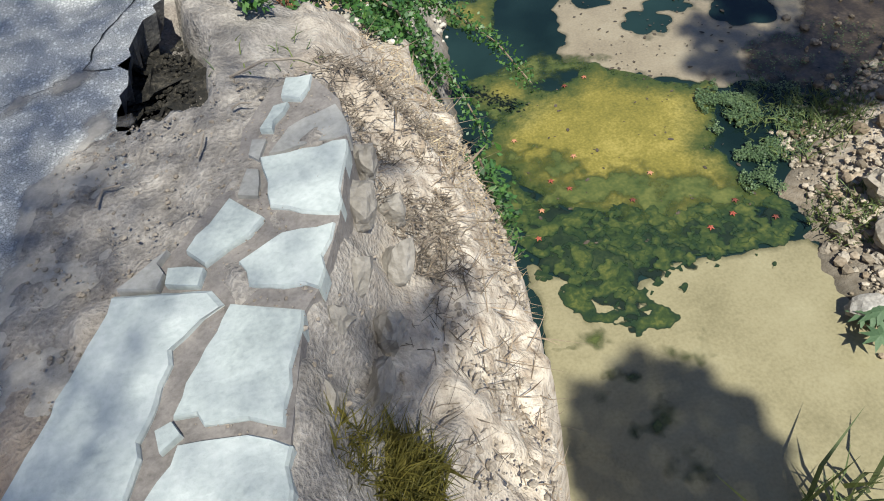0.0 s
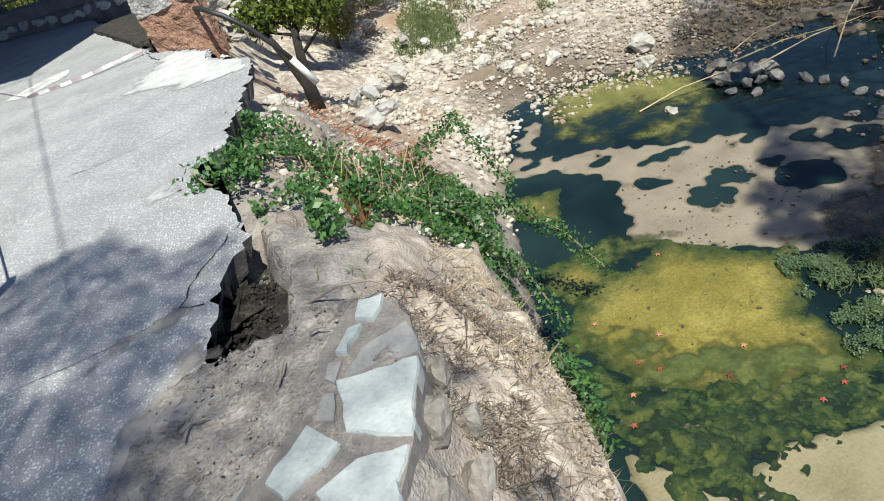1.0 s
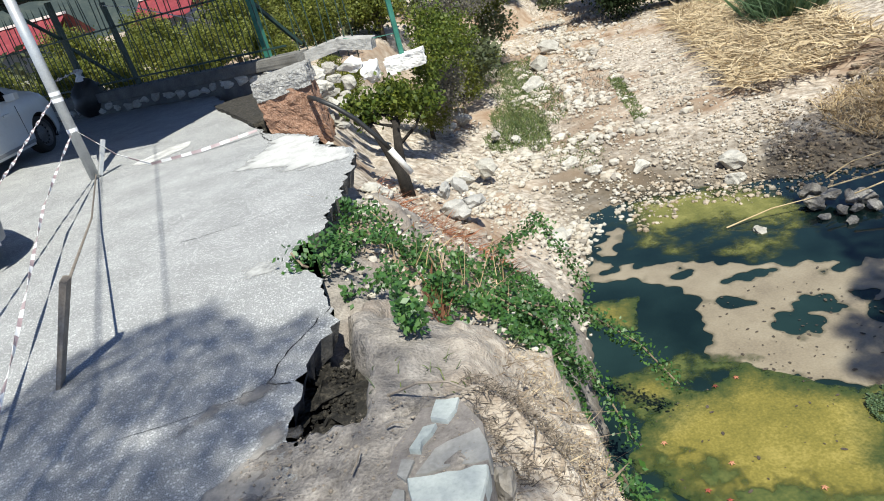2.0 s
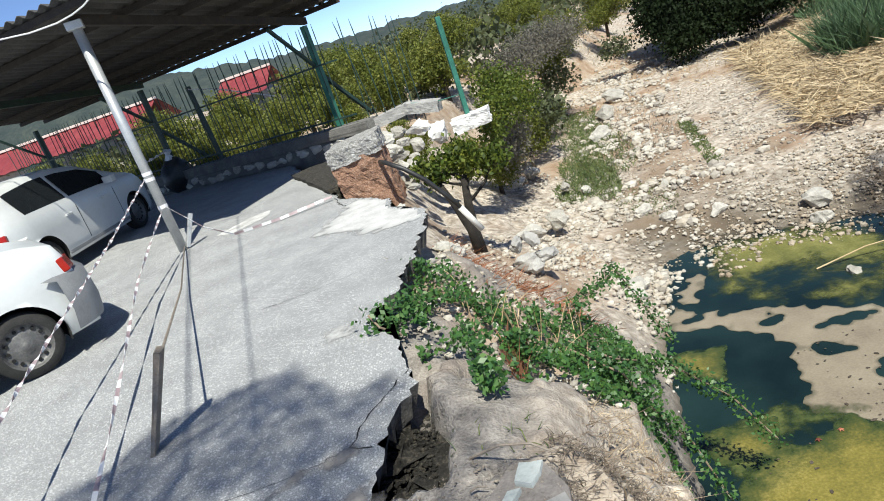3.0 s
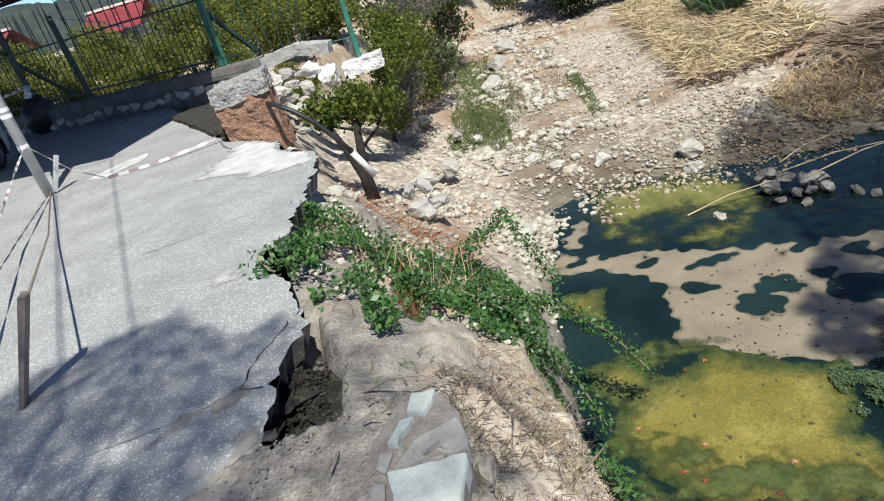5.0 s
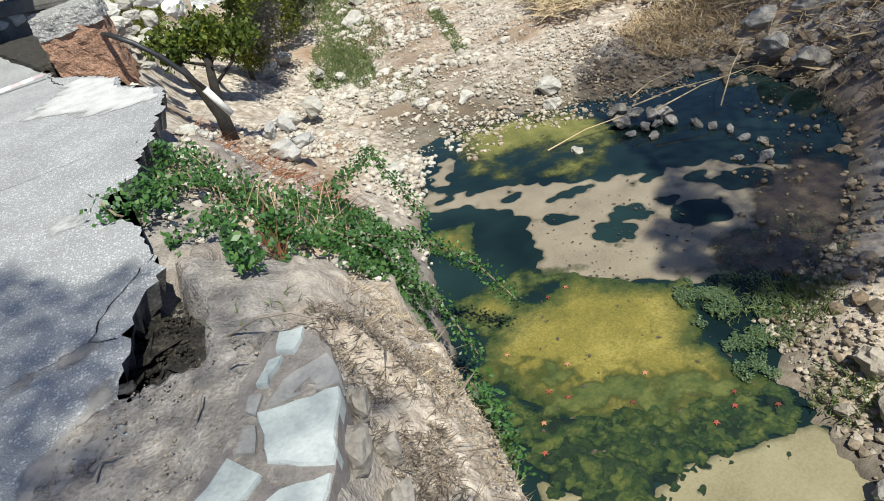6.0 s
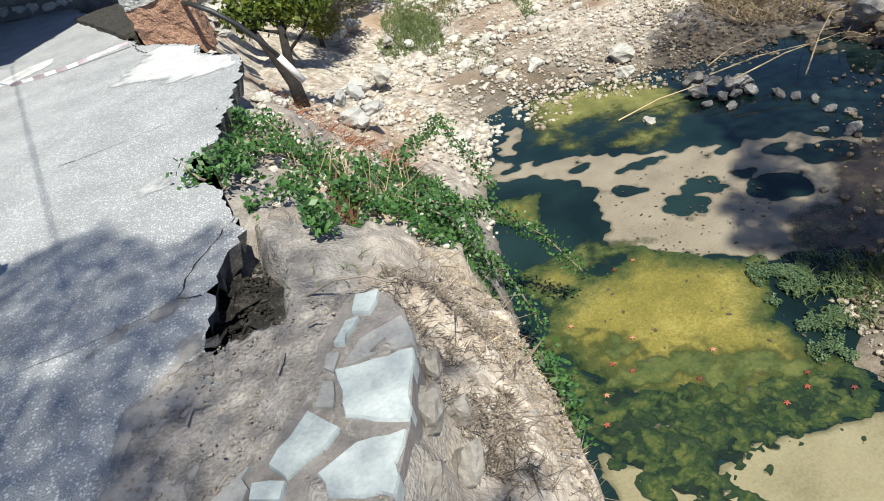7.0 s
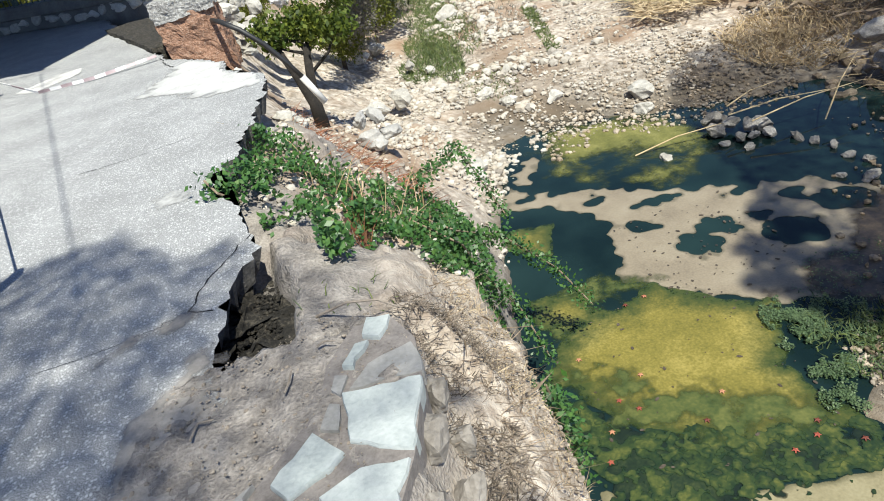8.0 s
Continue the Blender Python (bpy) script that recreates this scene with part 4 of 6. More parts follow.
nu, nv = 8, 240
g = Geo()
for layer in (0, 1):
    for i in range(nu + 1):
        for j in range(nv + 1):
            p = roof_at(i / nu, j / nv)
            g.v.append((p.x, p.y, p.z + 0.028 * math.sin(j / nv * 2 * math.pi * 42) - 0.012 * layer))
m1 = (nu + 1) * (nv + 1)
for i in range(nu):
    for j in range(nv):
        a = i * (nv + 1) + j
        g.f.append((a, a + 1, a + nv + 2, a + nv + 1))
        g.f.append((m1 + a + nv + 1, m1 + a + nv + 2, m1 + a + 1, m1 + a))
for j in range(nv):
    g.f.append((m1 + j, m1 + j + 1, j + 1, j))
    a = nu * (nv + 1) + j
    g.f.append((a, a + 1, m1 + a + 1, m1 + a))
part("roof_sheet", g, SHEET, carport, "grey corrugated roof sheet", True)


def beam(a, b, w, h):
    a, b = Vector(a), Vector(b)
    d = b - a
    q = d.to_track_quat("X", "Z").to_matrix().to_4x4()
    return Geo().box((d.length, w, h), Matrix.Translation((a + b) / 2) @ q)


for i, u in enumerate((0.02, 0.19, 0.36, 0.53, 0.70, 0.86, 0.98)):
    a, b = roof_at(u, 0), roof_at(u, 1)
    pl = part("purlin", beam(a - Vector((0, 0, 0.085)), b - Vector((0, 0, 0.085)), 0.06, 0.09), PURLIN, carport)
    part("purlin_end", Geo().box((0.02, 0.062, 0.092), Matrix.Translation(a - Vector((-0.012, 0, 0.085)))), RUST_RED, pl, "dull red painted purlin end")
part("beam", beam((-4.35, 8.85, 3.08), (-2.55, 13.85, 2.5), 0.08, 0.13), PURLIN, carport)
part("beam", beam((-9.2, 10.9, 3.08), (-7.15, 16.5, 2.55), 0.08, 0.13), DARK_PAINT, carport)
part("front_post", Geo().tube([(-4.35, 8.89, 0), (-4.35, 8.89, 3.02)], 0.062, 16), GALV, carport, "galvanised steel tube post", True)
part("post_bracket", Geo().box((0.2, 0.16, 0.1), pose(-4.35, 8.87, 3.02, 0, 0, 20)), GALV, carport, "pale green bracket")
for nm, z in (("band", 1.0), ("band", 0.62), ("band", 1.08)):
    part("tape_band", Geo().tube([(-4.35, 8.89, z), (-4.35, 8.89, z + 0.045)], 0.066, 14), TAPE_WHITE, carport, "white tape wound round the post")
part("prop", beam((-4.28, 8.9, 0.02), (-4.12, 9.05, 0.42), 0.05, 0.05), GALV, carport)
BACK = [(-2.6, 13.72, 2.42), (-7.2, 16.35, 2.45), (-11.5, 18.9, 2.5)]
for i, (x, y, h) in enumerate(BACK):
    part("back_post", Geo().box((0.11, 0.11, h), pose(x, y, h / 2, 0, 0, wang)), GREEN_PAINT if i == 0 else DARK_PAINT, carport)
    part("brace", beam((x - 0.05, y - 0.05, h - 0.75), (x - 0.42, y - 1.1, h + 0.08), 0.06, 0.06), DARK_PAINT, carport)
    part("brace", beam((x + 0.02, y + 0.1, h - 1.0), (x + 0.55, y + 0.9, 0.45), 0.07, 0.07), DARK_PAINT, carport)
cable = thing("cable", "pale cable slung along the carport roof edge", "cable")
part("strand", Geo().tube([(-3.6, 8.15, 3.2), (-3.7, 8.17, 3.12), (-3.85, 8.22, 3.07), (-4.05, 8.3, 3.04), (-4.3, 8.4, 3.03), (-4.7, 8.5, 3.05), (-5.2, 8.6, 3.12), (-6.2, 8.9, 3.26), (-8, 9.5, 3.5)], 0.009, 6), TAPE_WHITE, cable)
# unseen cables, added for the thin shadow lines across the asphalt
for (a, b), rad in ((((-3.55, 5.35), (-1.45, -0.2)), 0.013), (((-3.22, 6.6), (-1.05, -0.2)), 0.009)):
    cable = thing("overhead_cable", "unseen overhead cable strung to cast a shadow line on the road", "cable")
    part("strand", Geo().tube([(a[0], a[1], 5.5), ((a[0] + b[0]) / 2, (a[1] + b[1]) / 2, 5.48), (b[0], b[1], 5.5), (-1.7, -9.0, 5.6)], rad, 6), PIPE_BLACK, cable)


# ---- barrier tape, prop board and hose ----
def tape(points, width, label, seed, turns=3.0, piece=0.12):
    t = thing("barrier_tape", label, "barrier tape", group="barrier tape")
    pts = [Vector(p) for p in points]
    line = []
    for a, b in zip(pts, pts[1:]):
        n = max(2, int((b - a).length / piece))
        line += [a.lerp(b, k / n) for k in range(n)]
    line.append(pts[-1])
    for i, (a, b) in enumerate(zip(line, line[1:])):
        d = (b - a).normalized()
        s = d.cross(Vector((0, 0, 1))).normalized()
        u = s.cross(d)

        def off(k):
            an = turns * k * 0.3 + seed
            return (s * math.cos(an) + u * math.sin(an)) * width / 2

        q = [a - off(i), a + off(i), b + off(i + 1), b - off(i + 1)]
        nrm = (q[1] - q[0]).cross(d).normalized() * 0.003
        strip_geo = Geo().add(q + [p + nrm for p in q], [(0, 1, 2, 3), (7, 6, 5, 4), (0, 3, 7, 4), (1, 5, 6, 2)])
        part("red_band" if i % 2 else "white_band", strip_geo, TAPE_RED if i % 2 else TAPE_WHITE, t)
    return t


tape([(-4.3, 8.83, 0.65), (-3.95, 8.85, 0.22), (-3.54, 8.7, 0.03), (-2.9, 8.72, 0.03), (-2.2, 8.9, 0.06)], 0.036, "red and white barrier tape sagging from post to broken edge", 0.3, 0.4)
tape([(-4.37, 8.8, 1.05), (-3.9, 6.6, 0.75), (-3.3, 4.0, 0.5), (-2.85, 2.6, 0.42)], 0.026, "twisted red and white barrier tape pulled from post", 1.0, 2.0, 0.06)
tape([(-4.33, 8.8, 0.62), (-3.7, 6.4, 0.36), (-2.8, 3.8, 0.12), (-2.5, 2.9, 0.06)], 0.026, "thin twisted barrier tape running down from post", 2.0, 1.2, 0.12)
tape([(-4.42, 8.9, 1.05), (-5.2, 10.8, 1.15), (-7.1, 16.2, 1.0)], 0.05, "barrier tape drawn from post to rear post", 0.7, 1.0)
rope = thing("rope", "dark cord from the post base to a board", "rope")
part("strand", Geo().tube([(-4.3, 8.84, 0.05), (-3.3, 6.3, 0.16), (-2.22, 3.62, 0.5)], 0.009, 5), WOOD, rope)
board = thing("board", "weathered timber board standing on the asphalt", "board")
part("plank", Geo().box((0.03, 0.1, 0.62), pose(-2.33, 3.57, 0.27, -3, 26, 10), 0.003), WOOD, board)
hose = thing("hose", "black hose with a pale end hanging from broken wall", "hose")
part("hose_body", Geo().tube([(-1.55, 9.3, 0.25), (-1.34, 8.7, 0.28), (-1.15, 8.6, 0.16), (-0.94, 8.6, -0.06), (-0.76, 8.6, -0.32), (-0.62, 8.6, -0.55)], 0.03, 8), PIPE_BLACK, hose, "", True)
part("hose_end", Geo().tube([(-0.63, 8.6, -0.54), (-0.45, 8.6, -0.91)], 0.042, 10), PIPE_PALE, hose, "pale grey pipe end", True)


sack = thing("sack", "dark stuffed sack leaning on the carport back post", "sack")
sv = rock_verts(ICO3[0], 71, 0.35, 3)
part("bag", placed(Geo().add(sv, ICO3[1]), pose(-7.05, 15.9, 0.42, 6, 4, 30) @ Matrix.Diagonal((0.34, 0.3, 0.46, 1))), PIPE_BLACK, sack, "", True)
part("tied_neck", Geo().tube([(-7.05, 15.9, 0.8), (-7.04, 15.88, 0.9), (-7.0, 15.86, 1.0)], [0.12, 0.05, 0.1], 10), TAPE_WHITE, sack, "pale bunched sack mouth")


# ---- cars ----
def car(name, label, at, length_front, rear, roof, saloon, seed):
    """Local x forward from the rear axle, y to the left."""
    t = thing(name, label, "car", at, "parked white cars")
    wheelbase, half = 2.5, 0.82
    S = np.linspace(-rear, wheelbase + length_front, 92)
    if saloon:
        tops = ([-rear, -rear + 0.06, -0.3, 0.0, 0.55, 1.3, 2.0, 2.75, wheelbase + length_front - 0.1, wheelbase + length_front], [0.62, 0.98, 1.07, 1.12, 1.36, 1.44, 1.40, 0.98, 0.78, 0.55])
    else:
        tops = ([-rear, -rear + 0.08, -rear + 0.25, 0.0, 0.6, 1.2, 1.75, 2.5, 2.7, wheelbase + length_front - 0.15, wheelbase + length_front], [0.7, 1.0, 1.32, 1.43, 1.49, 1.48, 1.40, 1.02, 0.97, 0.78, 0.5])
    g = Geo()
    rings = []
    for s in S:
        top = np.interp(s, *tops)
        belt = min(top - 0.005, 0.93 - 0.02 * (s - 1))
        e = min(s + rear, wheelbase + length_front - s)
        w = half * (1 - 0.17 * max(0, 1 - e / 0.55) ** 2)
        levels = [(w - 0.05, 0.2), (w - 0.01, 0.28), (w, 0.38), (w, 0.46), (w, 0.54), (w, 0.6), (w, 0.66), (w, 0.72), (w - 0.012, min(0.8, belt - 0.02)), (w - 0.03, belt)]
        levels = [(a, min(b, belt)) for a, b in levels]
        rise = top - belt
        wr = w - 0.05 - 0.28 * min(1, rise / 0.5)
        levels += [(w - 0.05 + (wr - w + 0.05) * q, belt + rise * (0.93 * q)) for q in (0.33, 0.66, 1.0)]
        levels += [(wr * 0.8, belt + rise * 0.98), (wr * 0.4, top), (0, top)]
        ring = [(s, a, b) for a, b in levels]
        ring += [(s, -a, b) for a, b in reversed(levels[:-1])]
        rings.append(ring)
    m = len(rings[0])
    arch = 0.345
    for ring in rings:
        for p in ring:
            q = list(p)
            for ax in (0.0, wheelbase):
                dx, dz = q[0] - ax, q[2] - 0.29
                d = math.hypot(dx, dz)
                if d < arch and abs(q[1]) > 0.5:
                    k = arch / max(d, 1e-4)
                    if d > arch - 0.09:
                        q[0], q[2] = ax + dx * k, 0.29 + dz * k
            g.v.append(tuple(q))
    for i in range(len(rings) - 1):
        for j in range(m - 1):
            f = (i * m + j, (i + 1) * m + j, (i + 1) * m + j + 1, i * m + j + 1)
            c = [sum(g.v[v][a] for v in f) / 4 for a in range(3)]
            if abs(c[1]) > 0.5 and any(math.hypot(c[0] - ax, c[2] - 0.29) < arch - 0.015 for ax in (0.0, wheelbase)):
                continue
            g.f.append(f)
    g.f.append(tuple(range(m))), g.f.append(tuple((len(rings) - 1) * m + j for j in reversed(range(m))))
    body = part("body", g, CAR_PAINT, t, "", True)
    for ax in (0.0, wheelbase):
        for sy in (1, -1):
            well = Geo()
            pts = [(ax + arch * math.cos(a), 0.29 + arch * math.sin(a)) for a in np.linspace(-0.35, math.pi + 0.35, 18)]
            n = len(pts)
            well.add([(a, sy * 0.8, b) for a, b in pts] + [(a, sy * 0.45, b) for a, b in pts], [(i, i + 1, n + i + 1, n + i) for i in range(n - 1)] + [tuple(n + i for i in range(n))])
            part("wheel_well", well, BLACK, t)

    def strip(s0, s1, q0, q1, lift, side, n=14):
        sg = Geo()
        for s in np.linspace(s0, s1, n):
            top = np.interp(s, *tops)
            belt = 0.93 - 0.02 * (s - 1)
            rise = max(top - belt, 0.02)
            e = min(s + rear, wheelbase + length_front - s)
            w = half * (1 - 0.17 * max(0, 1 - e / 0.55) ** 2)
            wr = w - 0.05 - 0.28 * min(1, rise / 0.5)
            for q in (q0, q1):
                sg.v.append((s, side * (w - 0.04 + (wr - w + 0.05) * q + lift), belt + rise * 0.93 * q))
        sg.f = [(2 * i, 2 * i + 1, 2 * i + 3, 2 * i + 2) if side < 0 else (2 * i, 2 * i + 2, 2 * i + 3, 2 * i + 1) for i in range(n - 1)]
        return sg

    lo, hi = (0.62, 1.95) if saloon else (-0.05, 1.95)
    mid = 1.12 if saloon else 0.95
    for side in (1, -1):
        part("side_window", strip(lo, mid - 0.04, 0.1, 0.86, 0.006, side), CAR_GLASS, t, "dark tinted side window")
        part("side_window", strip(mid + 0.04, hi + 0.15, 0.1, 0.84, 0.006, side), CAR_GLASS, t, "dark tinted side window")
        for hx in (mid - 0.25, mid + 0.75):
            part("door_handle", Geo().box((0.16, 0.03, 0.03), pose(hx, side * (half + 0.012), 0.76)), CAR_PAINT, t)
        for dx in (mid, 2.02):
            part("door_seam", Geo().box((0.008, 0.006, 0.52), pose(dx, side * (half + 0.001), 0.58)), BLACK, t)
        part("mirror", Geo().box((0.12, 0.16, 0.11), pose(1.95, side * (half + 0.06), 0.98)), CAR_PAINT, t)
        part("side_skirt", Geo().box((1.75, 0.025, 0.05), pose(1.25, side * (half - 0.012), 0.27)), PLASTIC, t)
        lamp = Geo().box((0.12, 0.2, 0.13), pose(-rear + 0.075, side * 0.625, 0.79, 0, 12, side * -18))
        part("tail_light", lamp, TAIL_RED, t, "red tail light")
    bump = Geo()
    pts = []
    for a in np.linspace(-1, 1, 17):
        y = a * 0.845
        x0 = -rear - 0.09 + 0.3 * abs(a) ** 6
        pts.append((x0, y))
    n = len(pts)
    bump.add([(x0, y, 0.24) for x0, y in pts] + [(x0 - 0.03, y * 1.005, 0.42) for x0, y in pts] + [(x0 - 0.015, y * 1.005, 0.70) for x0, y in pts] + [(x0 + 0.1, y * 0.98, 0.74) for x0, y in pts],
             [(k * n + i, k * n + i + 1, (k + 1) * n + i + 1, (k + 1) * n + i) for k in range(3) for i in range(n - 1)])
    part("rear_bumper", bump, PLASTIC if saloon else CAR_PAINT, t, "grey plastic rear bumper" if saloon else "", True)
    for ax in (0.0, wheelbase):
        for side in (1, -1):
            wheel = part("wheel", Geo().tube([(ax, side * 0.62, 0.29), (ax, side * 0.70, 0.29)], 0.17, 20), BLACK, t)
            prof = [(0.6, 0.2), (0.6, 0.27), (0.63, 0.292), (0.75, 0.292), (0.785, 0.27), (0.785, 0.205)]
            tg = Geo()
            N = 32
            for a in range(N):
                th = 2 * math.pi * a / N
                tg.v += [(ax + rr * math.cos(th), side * yy, 0.29 + rr * math.sin(th)) for yy, rr in prof]
            P = len(prof)
            tg.f = [(a * P + b, a * P + b + 1, ((a + 1) % N) * P + b + 1, ((a + 1) % N) * P + b) for a in range(N) for b in range(P - 1)]
            part("tyre", tg, RUBBER, wheel, "dusty black tyre", True)
            rg = Geo()
            prof = [(0.785, 0.206), (0.765, 0.19), (0.735, 0.18), (0.745, 0.13), (0.765, 0.1), (0.76, 0.06), (0.785, 0.035), (0.785, 0.0)]
            P = len(prof)
            for a in range(N):
                th = 2 * math.pi * a / N
                rg.v += [(ax + rr * math.cos(th), side * yy, 0.29 + rr * math.sin(th)) for yy, rr in prof]
            rg.f = [(a * P + b, a * P + b + 1, ((a + 1) % N) * P + b + 1, ((a + 1) % N) * P + b) for a in range(N) for b in range(P - 1)]
            part("rim", rg, STEEL_RIM, wheel, "dusty steel rim", True)
            for a in range(14):
                th = 2 * math.pi * a / 14
                c = Vector((ax + 0.155 * math.cos(th), side * 0.742, 0.29 + 0.155 * math.sin(th)))
                part("rim_hole", Geo().tube([c, c + Vector((0, side * 0.012, 0))], 0.017, 8), BLACK, wheel)
    return t


car("car", "white saloon car with grey rear bumper and bare steel wheels", pose(-4.86, 6.1, 0, 0, 0, -140), 0.75, 0.62, 1.44, True, 1)
car("car", "white hatchback with dark windows parked under the carport", pose(-7.45, 9.75, 0, 0, 0, 87) @ Matrix.Scale(1.07, 4), 0.72, 0.6, 1.48, False, 2)


# ---- algae and films on the water ----
def inside(px, py, poly):
    """Signed distance to a polygon, positive inside."""
    d = np.full(px.shape, 1e9)
    c = np.zeros(px.shape, bool)
    for (ax, ay), (bx, by) in zip(poly, poly[1:] + poly[:1]):
        ex, ey = bx - ax, by - ay
        t = np.clip(((px - ax) * ex + (py - ay) * ey) / (ex * ex + ey * ey), 0, 1)
        d = np.minimum(d, np.hypot(px - ax - t * ex, py - ay - t * ey))
        hit = ((ay > py) != (by > py)) & (px < ex * (py - ay) / (ey if ey else 1e-9) + ax)
        c ^= hit
    return np.where(c, d, -d)


def film(name, polys, z, mat, label, res=0.035, ragged=0.16, wave=2.2, holes=(), seed=0, blobs=False, cap=9.0):
    xs = [p[0] for q in polys for p in q]
    ys = [p[1] for q in polys for p in q]
    gx, gy = np.meshgrid(np.arange(min(xs) - 0.3, max(xs) + 0.3, res), np.arange(min(ys) - 0.3, max(ys) + 0.3, res))
    f = np.max([inside(gx, gy, q) for q in polys], 0)
    f = np.minimum(f, cap)
    for hx, hy, ra, rb in holes:
        f = np.minimum(f, (np.hypot((gx - hx) / ra, (gy - hy) / rb) - 1) * min(ra, rb))
    nz = np.array([noise.fractal(Vector((a * wave, b * wave, seed)), 0.75, 2.2, 5)  for a, b in zip(gx.ravel(), gy.ravel())]).reshape(gx.shape)
    if blobs:
        cellf = np.array([noise.voronoi(Vector((a * 4.5, b * 4.5, seed)))[0][0] for a, b in zip(gx.ravel(), gy.ravel())]).reshape(gx.shape)
        nz = nz * 0.4 + 1.6 * (0.32 - cellf)
    f = f + ragged * nz
    g = Geo()
    index, thick = {}, []

    def vert(px, py, key, fv):
        if key not in index:
            index[key] = len(g.v)
            g.v.append((px, py, z))
            thick.append(fv)
        return index[key]

    R, C = f.shape
    for i in range(R - 1):
        for j in range(C - 1):
            cs = ((i, j), (i, j + 1), (i + 1, j + 1), (i + 1, j))
            vals = [f[c] for c in cs]
            if max(vals) <= 0:
                continue
            poly = []
            for k in range(4):
                a, b = cs[k], cs[(k + 1) % 4]
                fa, fb = vals[k], vals[(k + 1) % 4]
                if fa > 0:
                    poly.append(vert(gx[a], gy[a], a, fa))
                if (fa > 0) != (fb > 0):
                    t = fa / (fa - fb)
                    poly.append(vert(gx[a] + (gx[b] - gx[a]) * t, gy[a] + (gy[b] - gy[a]) * t, (min(a, b), max(a, b)), 0.0))
            if len(poly) > 2:
                g.f.append(tuple(poly))
    ob = part(name, g, mat)
    at = ob.data.attributes.new("thickness", "FLOAT", "POINT")
    at.data.foreach_set("value", np.array(thick, np.float32))
    return tagged(ob, label, "algae" if "alga" in label else "scum", kind="stuff")


film("sediment_film", [[(1.3, 9.0), (1.85, 9.25), (2.35, 8.66), (3.0, 8.55), (3.54, 8.0), (4.32, 7.6), (5.3, 7.2), (6.0, 6.4), (4.9, 5.0), (3.55, 5.3), (3.29, 5.55), (2.72, 5.85), (2.44, 6.38), (2.46, 6.71), (2.58, 7.24), (2.8, 7.5), (2.64, 7.95), (2.3, 8.4), (1.5, 8.85)], [(2.35, 10.1), (2.55, 10.15), (2.15, 9.4), (1.98, 9.5)]], WATER + 0.004, SCUM,
     "tan sediment film floating on the pool", 0.03, -0.15, 1.3, [(3.43, 6.6, .36, .3), (3.78, 6.84, .3, .26), (3.0, 7.31, .2, .17), (4.5, 6.3, .46, .36), (4.9, 7.1, .26, .2), (5.41, 6.6, .42, .34), (4.4, 6.8, .2, .12), (3.3, 7.5, .05, .05), (2.7, 8.25, .3, .16), (3.5, 7.85, .4, .14), (4.5, 7.5, .3, .14), (2.0, 8.85, .16, .08)], 1, True)
film("sediment_film", [[(0.88, 3.73), (1.14, 3.5), (1.41, 3.21), (1.97, 3.32), (3.1, 3.15), (3.3, 2.0), (2.4, 0.6), (0.3, 0.6), (0.3, 1.84)]], WATER + 0.004, SCUM_OLIVE,
     "smooth tan sediment film along the bank", 0.05, 0.08, 2.2, [], 2)
film("dark_algae", [[(0.95, 3.0), (1.1, 2.9), (1.15, 2.5), (1.0, 2.45)], [(1.1, 2.3), (1.3, 2.3), (1.3, 2.05), (1.1, 2.0)], [(1.5, 2.65), (1.75, 2.6), (1.7, 2.45), (1.5, 2.5)], [(1.2, 1.85), (1.35, 1.8), (1.3, 1.6), (1.15, 1.7)]], WATER + 0.006, VEIL, "small dark algae blotches on the sediment film", 0.03, 0.3, 5, [], 12)
film("algae_mat", [[(1.3, 5.75), (2.0, 5.95), (2.55, 6.1), (2.8, 5.8), (3.5, 5.25), (3.02, 4.45), (3.1, 3.5), (2.2, 3.72), (1.4, 4.25), (0.95, 5.15)], [(1.15, 6.5), (1.9, 6.4), (1.7, 5.8), (1.1, 5.9)]], WATER + 0.008, ALGAE,
     "bright yellow green algae mat on the pool", 0.035, 0.1, 2.6, [], 3)
LOWER = [(0.85, 5.0), (1.4, 4.2), (3.15, 3.6), (3.05, 3.25), (2.7, 3.15), (2.4, 3.3), (1.98, 3.25), (1.6, 3.2), (1.7, 2.95), (1.6, 2.75), (1.3, 2.9), (1.1, 3.15), (0.95, 3.6)]
film("dark_algae", [LOWER], WATER + 0.006, ALGAE_DEEP, "nearly black drowned algae under the mat", 0.03, 0.2, 4.0, [], 4, True)
film("dark_algae", [LOWER], WATER + 0.009, ALGAE_DARK, "dark green lumpy algae clusters on the pool", 0.02, 0.22, 5.0, [], 34, False, 0.03)
film("dark_algae", [[(0.95, 4.6), (1.5, 4.1), (3.1, 3.6), (3.0, 3.3), (1.9, 3.4), (1.3, 3.2), (1.0, 3.8)]], WATER + 0.0115, ALGAE_MID, "brighter green algae lumps along the mat edge", 0.02, 0.22, 6.5, [], 35, False, -0.02)
film("dark_algae", [[(0.95, 5.15), (1.5, 5.1), (2.3, 4.5), (2.9, 4.1), (3.05, 3.5), (2.2, 3.7), (1.4, 4.2)]], WATER + 0.011, VEIL, "dark algae veil over the yellow mat", 0.035, 0.36, 4.0, [], 15)
film("mud_film", [[(3.6, 5.35), (3.9, 5.0), (4.8, 4.4), (6.6, 5.6), (6.6, 6.9), (5.6, 6.7), (4.7, 6.0), (4.1, 5.9)]], WATER + 0.007, MUD, "brown mud scum in the shaded shallows", 0.05, 0.35, 1.6, [], 16)
